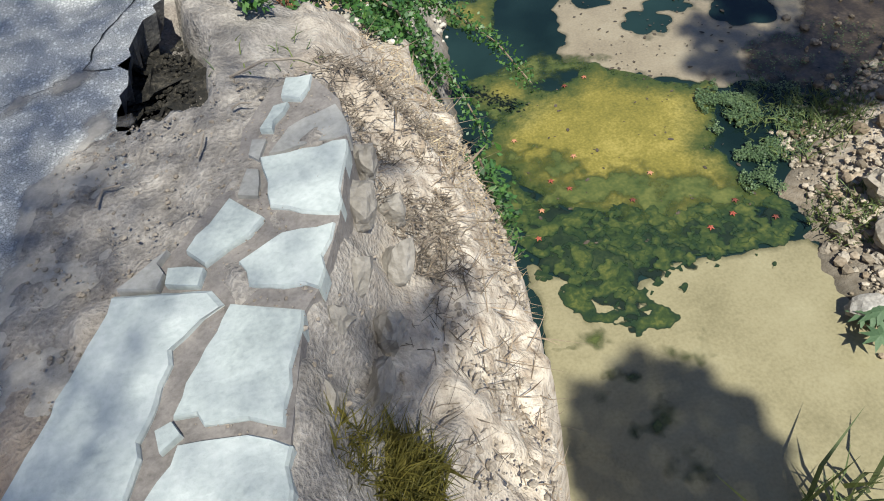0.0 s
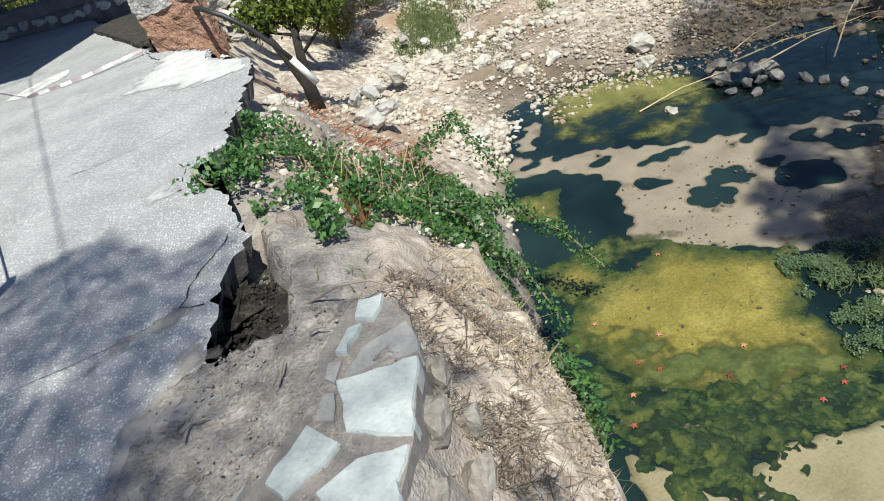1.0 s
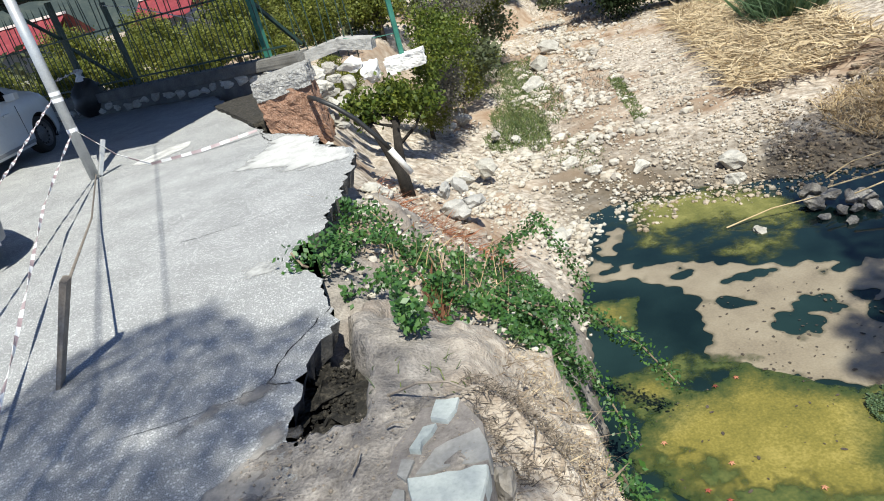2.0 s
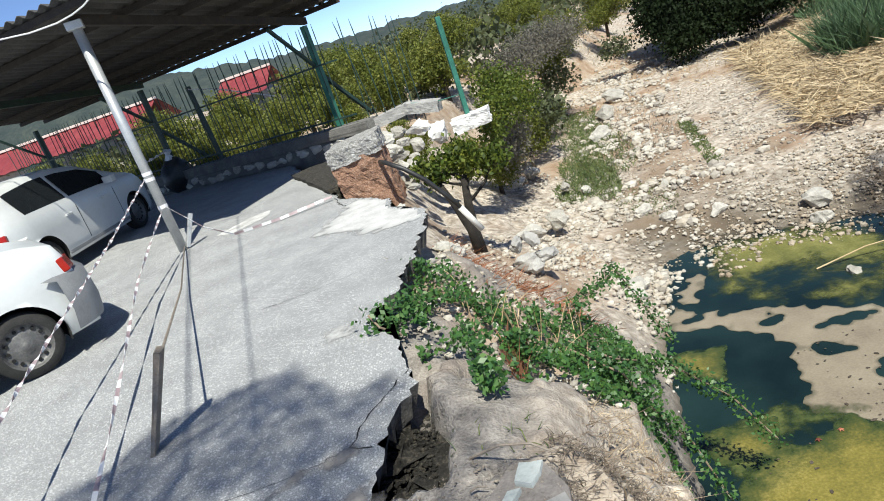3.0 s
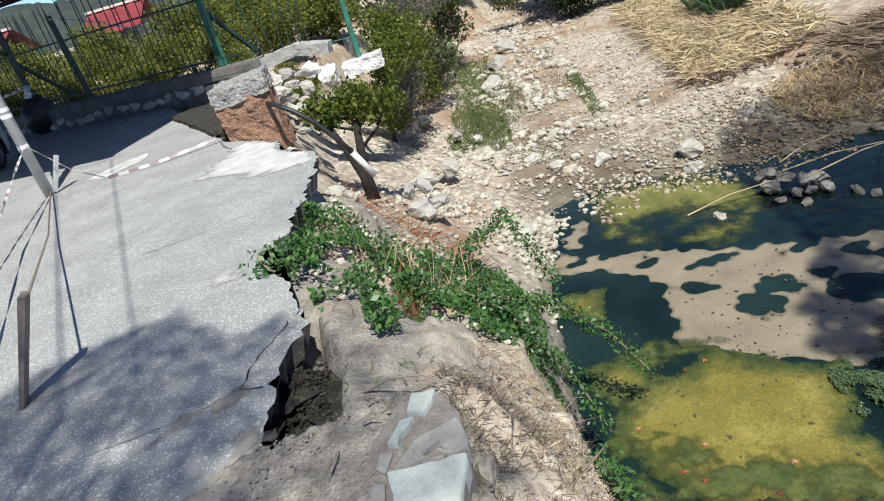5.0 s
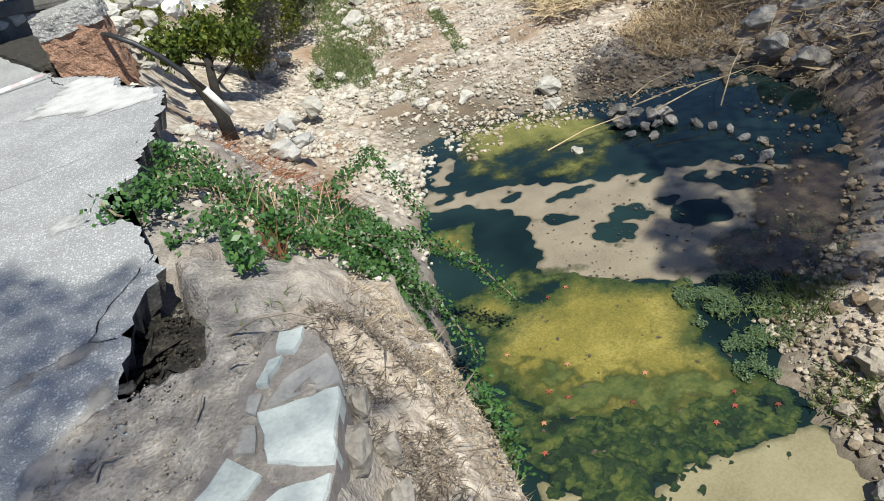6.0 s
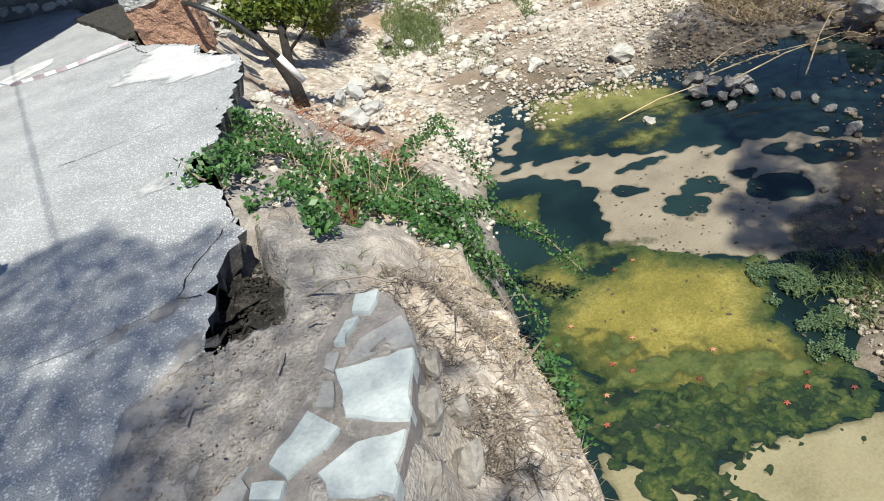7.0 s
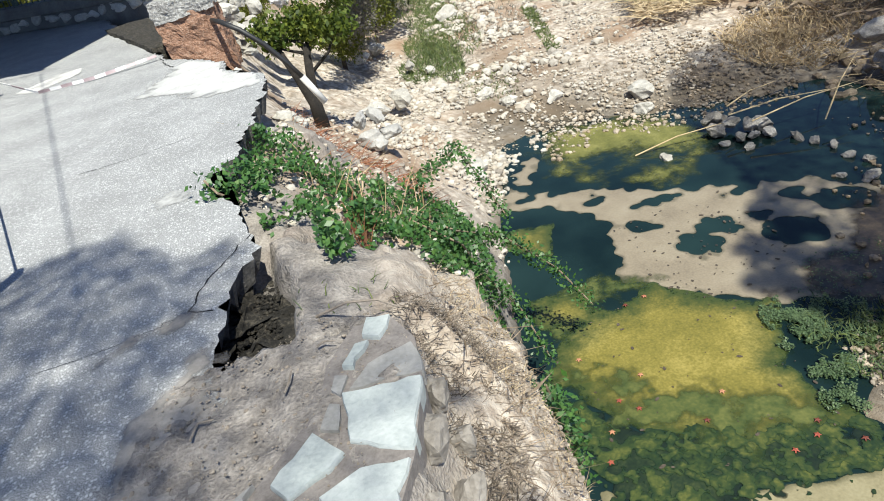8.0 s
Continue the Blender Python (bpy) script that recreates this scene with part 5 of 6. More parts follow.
film("algae_veil", [[(1.0, 5.2), (1.15, 6.4), (1.9, 6.6), (2.7, 6.35), (2.75, 5.9), (1.9, 6.0), (1.3, 5.6)]], WATER + 0.005, VEIL, "thin green algae cloud beside the mat", 0.035, 0.3, 3.2, [], 19)
film("algae_mat", [[(2.9, 11.0), (4.3, 11.0), (5.3, 9.7), (4.9, 8.5), (3.75, 8.05), (2.4, 9.4)]], WATER + 0.007, ALGAE_SOFT, "thin yellow algae at the pool head", 0.05, 0.3, 1.6, [(3.9, 8.9, .3, .15), (3.4, 9.2, .25, .12)], 5)
film("algae_mat", [[(1.2, 8.2), (2.05, 8.0), (1.75, 7.3), (1.3, 7.5)]], WATER + 0.007, ALGAE, "small yellow algae patch near the creeper", 0.05, 0.1, 2, [], 6)
for i, (x, y) in enumerate([(1.54, 4.46), (1.2, 4.3), (2.0, 4.1), (1.42, 4.62), (2.3, 4.35), (2.7, 3.62), (2.8, 3.75), (2.1, 5.9), (1.3, 5.3), (1.75, 4.85), (2.45, 3.55), (3.0, 3.45), (1.05, 4.0), (2.35, 5.95)]):
    g = Geo()
    lobes = 10
    pts = [(0, 0, 0.012)]
    for a in range(lobes):
        rr = 0.036 if a % 2 == 0 else 0.016
        pts.append((rr * math.cos(a * 2 * math.pi / lobes), rr * math.sin(a * 2 * math.pi / lobes), 0.002 + 0.01 * (a % 2)))
    g.add(pts, [(0, 1 + a, 1 + (a + 1) % lobes) for a in range(lobes)])
    ob = part("fallen_leaf", g, RED_LEAF)
    ob.matrix_basis = pose(x, y, WATER + 0.014, 0, 0, i * 67)
    tagged(ob, "curled red brown plane leaf floating on algae", "leaf", "fallen leaves")


r = np.random.default_rng(77)
for i in range(170):
    x, y = (1.0 + 2.2 * r.random(), 3.6 + 2.3 * r.random()) if i < 60 else (2.6 + 1.8 * r.random(), 5.6 + 2.0 * r.random())
    g = Geo()
    s = 0.007 + 0.02 * r.random() ** 2
    g.add([(s * (1 + 0.5 * r.random()) * math.cos(a), s * 0.7 * math.sin(a), 0.004 * r.random()) for a in np.linspace(0, 5.4, 7)], [tuple(range(7))])
    ob = part("leaf_scrap", g, BARK)
    ob.matrix_basis = pose(x, y, WATER + 0.012, 0, 0, i * 50)
    tagged(ob, "dark rotting leaf scrap floating on the pool", "leaf scrap", "leaf scraps")


def road_patch(name, poly, mat, label, seed, limit):
    ob = film(name, [poly], 0.005, mat, label, 0.04, 0.14, 2.6, [], seed)
    # keep the patch on the asphalt
    bm = bmesh.new()
    bm.from_mesh(ob.data)
    bmesh.ops.delete(bm, geom=[v for v in bm.verts if v.co.x > limit(v.co.y)], context="VERTS")
    bm.to_mesh(ob.data)
    bm.free()
    tagged(ob, label, "road patch", kind="structure")


def edge_x(y):
    return float(np.interp(y, [p[1] for p in EDGE], [p[0] for p in EDGE])) - 0.03


road_patch("concrete_smear", [(-2.2, 7.3), (-1.8, 8.45), (-1.3, 8.0), (-1.2, 7.5), (-0.9, 7.1), (-0.85, 6.7), (-1.25, 6.6), (-1.65, 6.9)], DUST_FILM, "pale dried concrete smear on asphalt", 24, edge_x)
road_patch("concrete_smear", [(-1.68, 4.4), (-1.5, 4.6), (-1.3, 4.5), (-1.34, 4.3), (-1.55, 4.28)], DUST_FILM, "small pale spill on asphalt", 26, edge_x)
film("dirt_dust", [[(-1.5, 0.5), (-1.5, 1.3), (-1.42, 1.9), (-1.42, 2.38), (-1.2, 2.55), (-1.08, 2.5), (-1.0, 2.35), (-0.9, 1.5), (-1.0, 0.5)], [(-1.35, 2.6), (-1.12, 2.75), (-1.1, 2.55)], [(-1.62, 2.75), (-1.3, 2.85), (-1.2, 2.98), (-1.5, 2.95)]], 0.006, DIRT_DUST, "dry dirt dust trodden over the asphalt edge", 0.03, 0.16, 3.0, [], 17)
STICKS = [([(-1.1, 2.09, 0.05), (-1.08, 2.16, 0.055), (-1.02, 2.15, 0.06)], 0.005), ([(-0.64, 2.36, 0.075), (-0.61, 2.37, 0.08), (-0.57, 2.36, 0.075)], 0.004), ([(-0.77, 2.16, 0.07), (-0.75, 2.2, 0.08), (-0.74, 2.27, 0.075)], 0.004)]


TAN_GRAVEL = islands(material("tan gravel", [(0.24, 0.2, 0.155), (0.38, 0.335, 0.275), (0.52, 0.48, 0.42)], 6, 0.9, 0.3, 40), [(0.5, 0.48, 0.45), (1, 0.98, 0.95), (0.8, 0.7, 0.6), (1.15, 1.12, 1.1)])


# ---- stones of the river ----
def pebbles(name, label, n, sample, size, mat, seed, base=None, sink=0.2, clump=-2.0):
    r = np.random.default_rng(seed)
    xy = sample(r, n)
    z = land(xy[:, 0], xy[:, 1])
    if base is not None:
        z = np.maximum(z, base)
    keep = z > WATER - 0.1
    if clump > -1:
        keep &= np.array([noise.fractal(Vector((a * 0.9, c2 * 0.6, seed)), 0.8, 2, 4) for a, c2 in xy]) > clump
    xy, z = xy[keep], z[keep]
    V, F, k = [], [], 0
    faces = np.array(ICO1[1])
    for i in range(len(xy)):
        s = size * (0.35 + r.random() ** 3 * 1.6)
        b = SMALL[r.integers(8)] * (s * np.array([1, 0.6 + 0.4 * r.random(), 0.45 + 0.3 * r.random()]))
        an = r.random() * 6.28
        c, q = math.cos(an), math.sin(an)
        b = b @ np.array([[c, q, 0], [-q, c, 0], [0, 0, 1]])
        V.append(b + np.array([xy[i, 0], xy[i, 1], z[i] + s * sink + 0.02]))
        F.append(faces + k)
        k += len(b)
    me = bpy.data.meshes.new(name)
    me.from_pydata(np.concatenate(V).tolist(), [], np.concatenate(F).tolist())
    me.materials.append(mat)
    me.update()
    return tagged(new(name, me), label, "stones", kind="stuff")


def strip(x0, x1, y0, y1, power=1.0):
    """Spots between two lines that run from y0 to y1."""
    def sample(r, n):
        t = r.random(n) ** power
        a = x0[0] + (x0[1] - x0[0]) * t
        b = x1[0] + (x1[1] - x1[0]) * t
        return np.stack([a + (b - a) * r.random(n), y0 + (y1 - y0) * t], 1)
    return sample


pebbles("pebbles", "pale limestone pebbles on the river bed", 4200, strip((0.4, -0.2), (3.0, 3.2), 8.8, 18), 0.036, PEBBLE, 1, clump=0.0)
pebbles("pebbles", "pale stones scattered along the channel", 3200, strip((0.9, 5.5), (4.5, 8.0), 12, 32), 0.085, PEBBLE, 2, clump=0.05)
pebbles("gravel", "fine pale gravel on the sand bar", 5000, strip((2.8, 3.5), (6.5, 9), 10.6, 20), 0.03, PEBBLE, 3, clump=-0.1)
pebbles("gravel", "dark gravel and stones along the right bank", 260, strip((3.1, 6.8), (4.4, 9.2), 1.8, 9.5), 0.06, SHORE, 4)
pebbles("gravel", "pale gravel spilled at the pool margin", 600, strip((3.15, 3.8), (4.2, 5.3), 2.4, 5.2), 0.03, TAN_GRAVEL, 14)
pebbles("gravel", "brown wet stones along the shaded shore", 900, strip((2.8, 5.0), (4.4, 7.5), 2.0, 7.5), 0.036, SHORE, 34)
pebbles("gravel", "grey brown gravel on the shaded bank", 1500, strip((5.2, 6.6), (7.0, 9.5), 9.6, 13.5), 0.028, SHORE, 24)
pebbles("stones", "dark stones on the far bank", 1500, strip((6.3, 8.6), (12.5, 13.0), 5.0, 14), 0.085, SHORE, 27)
pebbles("chips", "pale chips and crumbs on the bank rim", 2600, strip((-0.1, -0.05), (0.32, 0.32), 1.0, 4.2), 0.005, TAN_GRAVEL, 25)
pebbles("channel_stones", "white rounded stones banked along the channel", 900, strip((2.7, 7.6), (3.9, 9.8), 14, 33), 0.085, PEBBLE, 44, clump=0.0)
pebbles("gravel", "pale stones on the far channel", 260, strip((3.0, 6.5), (6.5, 9.5), 14, 34), 0.08, PEBBLE, 26)
pebbles("gravel", "pale pebbles on the damp sand at the pool head", 1500, strip((2.7, 3.4), (5.4, 7.0), 9.8, 13), 0.034, TAN_GRAVEL, 46, base=WATER - 0.01, clump=-0.1)
pebbles("gravel", "brown stones standing in the shaded shallows", 300, strip((4.3, 5.8), (6.2, 7.8), 4.8, 8.6), 0.035, SHORE, 45, base=WATER - 0.01, clump=-0.05)
pebbles("slope_stones", "pale stones among the creeper", 600, strip((-1.0, -0.9), (0.5, 0.8), 4.2, 6.9), 0.03, PEBBLE, 28)
pebbles("rubble_slope", "stony scree under the road edge", 650, strip((-0.9, -1.2), (1.4, 1.4), 6.6, 12), 0.04, PEBBLE, 6)
pebbles("gravel", "mixed pale gravel over the river bed", 5500, strip((1.6, 3.0), (6.0, 8.5), 10.2, 22, 1.3), 0.02, TAN_GRAVEL, 61, clump=-0.1)
pebbles("stones", "pale rounded stones strewn on the river bed", 600, strip((1.2, 2.2), (4.6, 8.0), 10.4, 26, 1.2), 0.05, PEBBLE, 62, clump=0.05)
pebbles("stones", "pale stones heaped under the small tree", 950, strip((0.5, 0.2), (2.2, 2.4), 9.4, 15), 0.045, PEBBLE, 63, clump=-0.15)
pebbles("stones", "white cobbles beside the pool head", 220, strip((1.0, 1.5), (1.8, 2.5), 9.2, 10.6), 0.05, PEBBLE, 64)
pebbles("gravel", "pale gravel and broken stone on the pool margin", 900, strip((3.1, 3.6), (4.2, 5.0), 2.3, 4.6), 0.022, TAN_GRAVEL, 65)
rubble("boulder", [(5.03, 11.28, -3.02, .3), (3.4, 14.4, -3.0, .17), (2.9, 12.6, -3.05, .2), (3.7, 12.2, -3.05, .2), (4.78, 10.75, -3.14, .2), (0.9, 12.8, -2.5, .3), (1.5, 15.5, -2.65, .18), (1.9, 15.2, -2.8, .16), (0.3, 12.0, -2.3, .28), (1.3, 9.6, -2.95, .3), (1.5, 9.9, -3.0, .25), (1.1, 9.9, -2.8, .22), (2.6, 13.2, -3, .2), (1.0, 17.5, -2.6, .3), (0.5, 16.5, -2.5, .25), (4.2, 8.87, -3.2, .12), (2.77, 10.3, -3.18, .08), (3.4, 20, -2.8, .4), (4.2, 22.5, -2.7, .5), (5.2, 25, -2.7, .45)], STONE, "rounded pale limestone boulder on the river bed", "boulder", "river boulders", 5)
rubble("dark_boulder", [(5.3, 9.35, -3.02, .22), (5.15, 9.05, -3.08, .17), (5.42, 9.1, -3.04, .18), (5.62, 8.95, -3.06, .17), (5.82, 8.9, -3.1, .2), (5.55, 8.7, -3.12, .12), (5.75, 8.62, -3.12, .13), (5.35, 8.75, -3.14, .12), (5.1, 8.75, -3.16, .1), (5.3, 8.45, -3.17, .09), (6.0, 8.35, -3.17, .13), (6.1, 8.1, -3.17, .1), (6.2, 7.85, -3.17, .1), (6.15, 7.5, -3.17, .1), (6.25, 7.25, -3.17, .09), (5.95, 6.85, -3.15, .15), (5.7, 7.1, -3.18, .08), (8.2, 9.2, -2.8, .3), (8.8, 10.2, -2.65, .36), (9.2, 9.4, -2.5, .4), (8.2, 8.4, -2.8, .3), (9.6, 11.2, -2.5, .3), (3.05, 2.35, -3.1, .2)], DARK_ROCK, "damp grey boulder at the water edge", "boulder", "dark bank boulders", 8)
rubble("bank_stone", [(3.55, 2.85, -3.02, .22), (3.35, 3.1, -3.12, .12), (3.8, 3.2, -2.95, .22), (3.6, 2.45, -3.0, .2), (3.3, 2.55, -3.16, .1), (3.2, 2.85, -3.17, .08), (3.15, 3.0, -3.18, .07), (3.4, 2.7, -3.12, .1)], TAN_ROCK, "rough pale brown stone at the pool margin", "stone", "bank stones", 15)
rubble("grey_boulder", [(-0.08, 9.3, -1.5, .17), (0.14, 9.35, -1.5, .2), (0.27, 9.25, -1.75, .2), (-0.02, 9.2, -1.75, .19), (0.1, 9.1, -1.8, .16)], CONCRETE, "grey broken boulder below the road edge", "boulder", "boulders below the road", 12)


REED = leafy(islands(material("blue green reed", [(0.06, 0.115, 0.055), (0.10, 0.175, 0.09), (0.16, 0.235, 0.135)], 2, 0.6, 0.0), [(0.6, 0.6, 0.6), (1, 1, 1), (1.2, 1.15, 1)]))


# ---- crumbs and dust of the dirt ----
pebbles("clods", "crumbs of dry earth on the dirt", 2000, strip((-1.45, -1.25), (-0.35, -0.3), 0.7, 2.6), 0.0065, DIRT, 41, sink=-1.5)
pebbles("clods", "earth clods on the worn ledge below the slabs", 1600, strip((-0.3, -0.02), (0.3, 0.3), 0.9, 3.4), 0.012, DIRT, 42, sink=-0.6)
# clods in the same blackened colour, deepening the hole
pebbles("clods", "clods and scraps in the hole, darkened like its shade", 420, strip((-1.08, -0.98), (-0.86, -0.82), 2.62, 3.3), 0.009, HUMUS_SHADE, 43, base=-0.2, sink=0.5)
for i, (pts, rad) in enumerate(STICKS):
    stick = thing("twig", "pale dry twig lying on the dirt", "twig", group="twigs on the dirt")
    part("branch", Geo().tube(pts, [rad, rad * 0.9, rad * 0.6], 6), WOOD, stick)


# ---- plants ----
def blades(name, n, sample, height, width, mat, label, seed, lean=0.5, category="grass", base=0.0, kind="stuff", lie=False):
    """Thin blades or twigs from the ground."""
    r = np.random.default_rng(seed)
    xy = sample(r, n)
    z = land(xy[:, 0], xy[:, 1]) + base
    p = np.concatenate([xy, z[:, None]], 1)
    up = r.normal(size=(n, 3)) * lean
    up[:, 2] = (np.abs(r.normal(size=n)) * 0.15 + 0.02) if lie else 1
    up = unit(up) * (height * (0.4 + 0.8 * r.random(n)))[:, None]
    side = unit(np.cross(up, r.normal(size=(n, 3)))) * width
    bend = up * np.array([1.25, 1.25, 0.9]) + r.normal(size=(n, 3)) * height * 0.12
    v = np.stack([p - side, p + side, p + up * 0.5 + side * 0.8, p + bend, p + up * 0.5 - side * 0.8], 1).reshape(-1, 3)
    f = [(5 * i, 5 * i + 1, 5 * i + 2, 5 * i + 3, 5 * i + 4) for i in range(n)]
    me = bpy.data.meshes.new(name)
    me.from_pydata(v.tolist(), [], f)
    me.materials.append(mat)
    me.update()
    return tagged(new(name, me), label, category, kind=kind)


def disc(cx, cy, rx, ry):
    def sample(r, n):
        a, q = r.random(n) * 6.283, r.random(n) ** 0.6
        return np.stack([cx + rx * q * np.cos(a), cy + ry * q * np.sin(a)], 1)
    return sample


def creeper():
    """Green creeper over the bank with runners down to the water."""
    t = thing("creeper", "green leafy creeper hanging down the bank over the pool", "creeper")
    r = np.random.default_rng(21)
    C = []
    for cx, cy, rx, ry, n in [(-0.95, 4.6, .32, .4, 330), (-0.75, 5.4, .4, .5, 480), (-0.6, 4.2, .4, .35, 420), (-0.15, 4.35, .45, .35, 480), (-0.2, 5.0, .5, .45, 520), (0.2, 5.5, .45, .5, 480), (0.4, 6.2, .45, .55, 700), (0.62, 6.8, .32, .4, 480), (0.5, 5.2, .3, .35, 300), (0.3, 4.9, .35, .3, 420), (-0.1, 4.6, .4, .3, 300), (-0.35, 5.6, .35, .35, 260), (-0.55, 3.6, .08, .35, 150), (-0.5, 3.2, .07, .2, 90)]:
        n = int(n * 3.3)
        a, q = r.random(n) * 6.283, r.random(n) ** 0.55
        x, y = cx + rx * q * np.cos(a), cy + ry * q * np.sin(a)
        z = land(x, y) + 0.04 + (0.3 * r.random(n) + 0.16 * np.sin(7 * x + 3) * np.sin(6 * y)) * (1 - q * 0.5)
        gap = np.array([noise.noise(Vector((p * 4.5, s * 4.5, h * 4))) for p, s, h in zip(x, y, z)]) > -0.01
        C.append(np.stack([x, y, z], 1)[gap])
    lines = [[(0.0, 5.06, -0.9), (0.29, 4.85, -1.05), (0.76, 5.4, -1.55), (1.31, 5.65, -2.25), (1.58, 5.49, -2.7)],
             [(-0.05, 4.9, -0.85), (0.3, 4.7, -1.1), (0.45, 5.0, -1.6), (0.79, 5.25, -2.3), (0.95, 5.0, -2.8)],
             [(0.1, 6.0, -1.1), (0.5, 6.6, -1.25), (0.8, 7.0, -1.3), (1.05, 6.3, -1.9)],
             [(-1.06, 4.3, -0.1), (-1.16, 4.22, 0.03), (-1.22, 4.3, 0.1)],
             [(0.3, 2.8, -0.9), (0.5, 3.2, -1.8), (0.62, 3.5, -2.6)]]
    for ln in lines:
        pts = [Vector(p) for p in ln]
        part("stem", Geo().tube(pts, 0.008, 5), TWIG, t)
        for a, b in zip(pts, pts[1:]):
            n = int((b - a).length * 330)
            q = np.array(a)[None] + r.random((n, 1)) * np.array(b - a)[None] + r.normal(size=(n, 3)) * 0.05
            C.append(q)
    c = np.concatenate(C)
    n = len(c)
    up = unit(r.normal(size=(n, 3)) + np.array([0.3, -0.3, -0.2])) * (0.016 + 0.014 * r.random(n))[:, None]
    nrm = unit(r.normal(size=(n, 3)) * 0.6 + np.array([0.1, -0.3, 1.0]))
    side = unit(np.cross(up, nrm)) * np.linalg.norm(up, axis=1)[:, None] * 0.6
    part("leaves", quads("leaves", c, up, side, IVY), None, t)


creeper()
blades("dead_stems", 1000, disc(-0.15, 7.5, .8, 1.15), 0.24, 0.0035, DRY_RED, "tangle of dead red brown stems below the road edge", 31, 1.0, "dry plants", 0.04, lie=True)
blades("dead_stems", 140, disc(-0.4, 4.4, .06, .45), 0.24, 0.0035, DRY_RED, "dead red brown stalks among the creeper", 32, 0.4, "dry plants")
blades("dry_twigs", 420, strip((-0.1, -0.15), (0.3, 0.25), 0.9, 3.6), 0.11, 0.0025, TWIG, "dry roots and twigs over the crumbling bank edge", 33, 1.0, "twigs", 0.01, lie=True)
blades("dry_twigs", 200, strip((-0.2, -0.12), (0.1, 0.2), 1.3, 2.8), 0.12, 0.002, TWIG, "dark roots and twigs below the wall", 34, 1.0, "twigs", 0.01, lie=True)
blades("dry_twigs", 2200, strip((-0.24, -0.34), (-0.04, 0.06), 1.8, 2.75), 0.06, 0.0022, DARK_TWIG, "mat of broken dark twigs on the bank below the slabs", 154, 1.0, "twigs", 0.015, lie=True)
blades("dry_twigs", 700, strip((0.02, -0.1), (0.34, 0.36), 2.2, 4.0), 0.06, 0.0014, PALE_STRAW, "bleached straw and twigs on the bank rim", 155, 1.0, "twigs", 0.012, lie=True)
blades("dry_twigs", 140, strip((-0.42, -0.2), (-0.1, 0.05), 1.1, 1.9), 0.1, 0.002, DARK_TWIG, "dark dead twigs in the hollow under the wall", 156, 1.0, "twigs", 0.03, lie=True)
blades("straw_rim", 450, strip((0.15, 0.1), (0.34, 0.34), 1.0, 4.2), 0.055, 0.0013, STRAW, "short dry grass along the bank rim", 35, 1.0, "grass")
blades("reed_straw", 2500, strip((7.6, 11.6), (9.6, 14.6), 15.5, 29), 0.5, 0.009, STRAW, "tan broken reeds on the far bank", 136, 1.0, "dry reeds", 0.1, lie=True)
blades("reed_straw", 9000, strip((6.6, 9.4), (9.9, 12.6), 14.2, 25), 0.55, 0.013, PALE_STRAW, "heap of flattened dry reeds on the far bank", 36, 1.0, "dry reeds", 0.3, lie=True)
blades("reed_straw", 1500, disc(9.9, 12.0, 1.0, 1.8), 0.7, 0.010, TWIG, "dead brown reeds along the dark bank", 37, 1.0, "dry reeds", 0.1, lie=True)
blades("reeds", 3200, disc(10.6, 19.2, .8, 1.2), 1.5, 0.016, REED, "green reeds on the bank", 38, 0.35, "reeds")
blades("reed_straw", 500, disc(9.2, 9.0, 1.3, 1.4), 0.5, 0.007, STRAW, "broken dead reeds fallen along the shaded bank", 157, 1.0, "dry reeds", 0.08, lie=True)
blades("brown_brush", 900, disc(8.6, 7.0, 1.3, 1.6), 0.25, 0.006, DARK_TWIG, "brown dead brush over the shaded bank", 158, 1.0, "dry grass", 0.04)
blades("brown_brush", 1500, disc(8.2, 11.6, 1.1, 1.4), 0.4, 0.007, STRAW, "brown dead grass on the dark bank", 48, 1.0, "dry grass", 0.05)
blades("roots", 150, strip((-0.1, -0.2), (0.15, 0.2), 1.3, 3.6), 0.2, 0.0022, TWIG, "dry roots hanging from the torn bank", 49, 1.0, "roots", 0.03, lie=True)
blades("pale_stalks", 60, disc(-0.3, 5.4, .7, .8), 0.5, 0.004, STRAW, "pale dry stalks standing in the creeper", 50, 0.5, "dry plants", 0.05)
blades("reeds", 2200, disc(14.2, 25, 1.8, 3), 1.0, 0.016, REED, "green reeds on the bank", 39, 0.35, "reeds")
blades("reeds", 34, disc(1.85, 1.22, .42, .14), 0.75, 0.017, GRASS, "tall reed blades rising from the water edge", 45, 0.25, "reeds", 0.1)
blades("grass", 220, disc(3.6, 4.9, .35, .5), 0.09, 0.007, GRASS, "green water cress on the pool margin", 46, 0.9, "grass", 0.1)
blades("grass", 500, disc(4.1, 4.4, .4, .4), 0.16, 0.005, GRASS, "grass tufts on the gravel shore", 58, 0.6, "grass", 0.02)
blades("grass", 300, disc(3.5, 3.2, .35, .35), 0.12, 0.006, GRASS, "green weeds among bank stones", 47, 0.7, "grass", 0.03)
blades("grass", 420, disc(3.8, 4.4, .5, .6), 0.10, 0.006, GRASS, "low green water plants at the pool edge", 40, 0.7, "grass", 0.05)
blades("grass", 700, disc(1.6, 15.6, .35, .9), 0.14, 0.009, GRASS, "green grass at the channel side", 57, 0.6, "grass")
blades("grass", 1900, disc(2.25, 16.6, .6, 2.2), 0.17, 0.009, GRASS, "green grass tufts between channel stones", 141, 0.6, "grass", 0.07)
blades("grass", 1700, disc(3.1, 20.4, .9, 4.2), 0.22, 0.01, GRASS, "green grass in the damp channel", 41, 0.6, "grass")
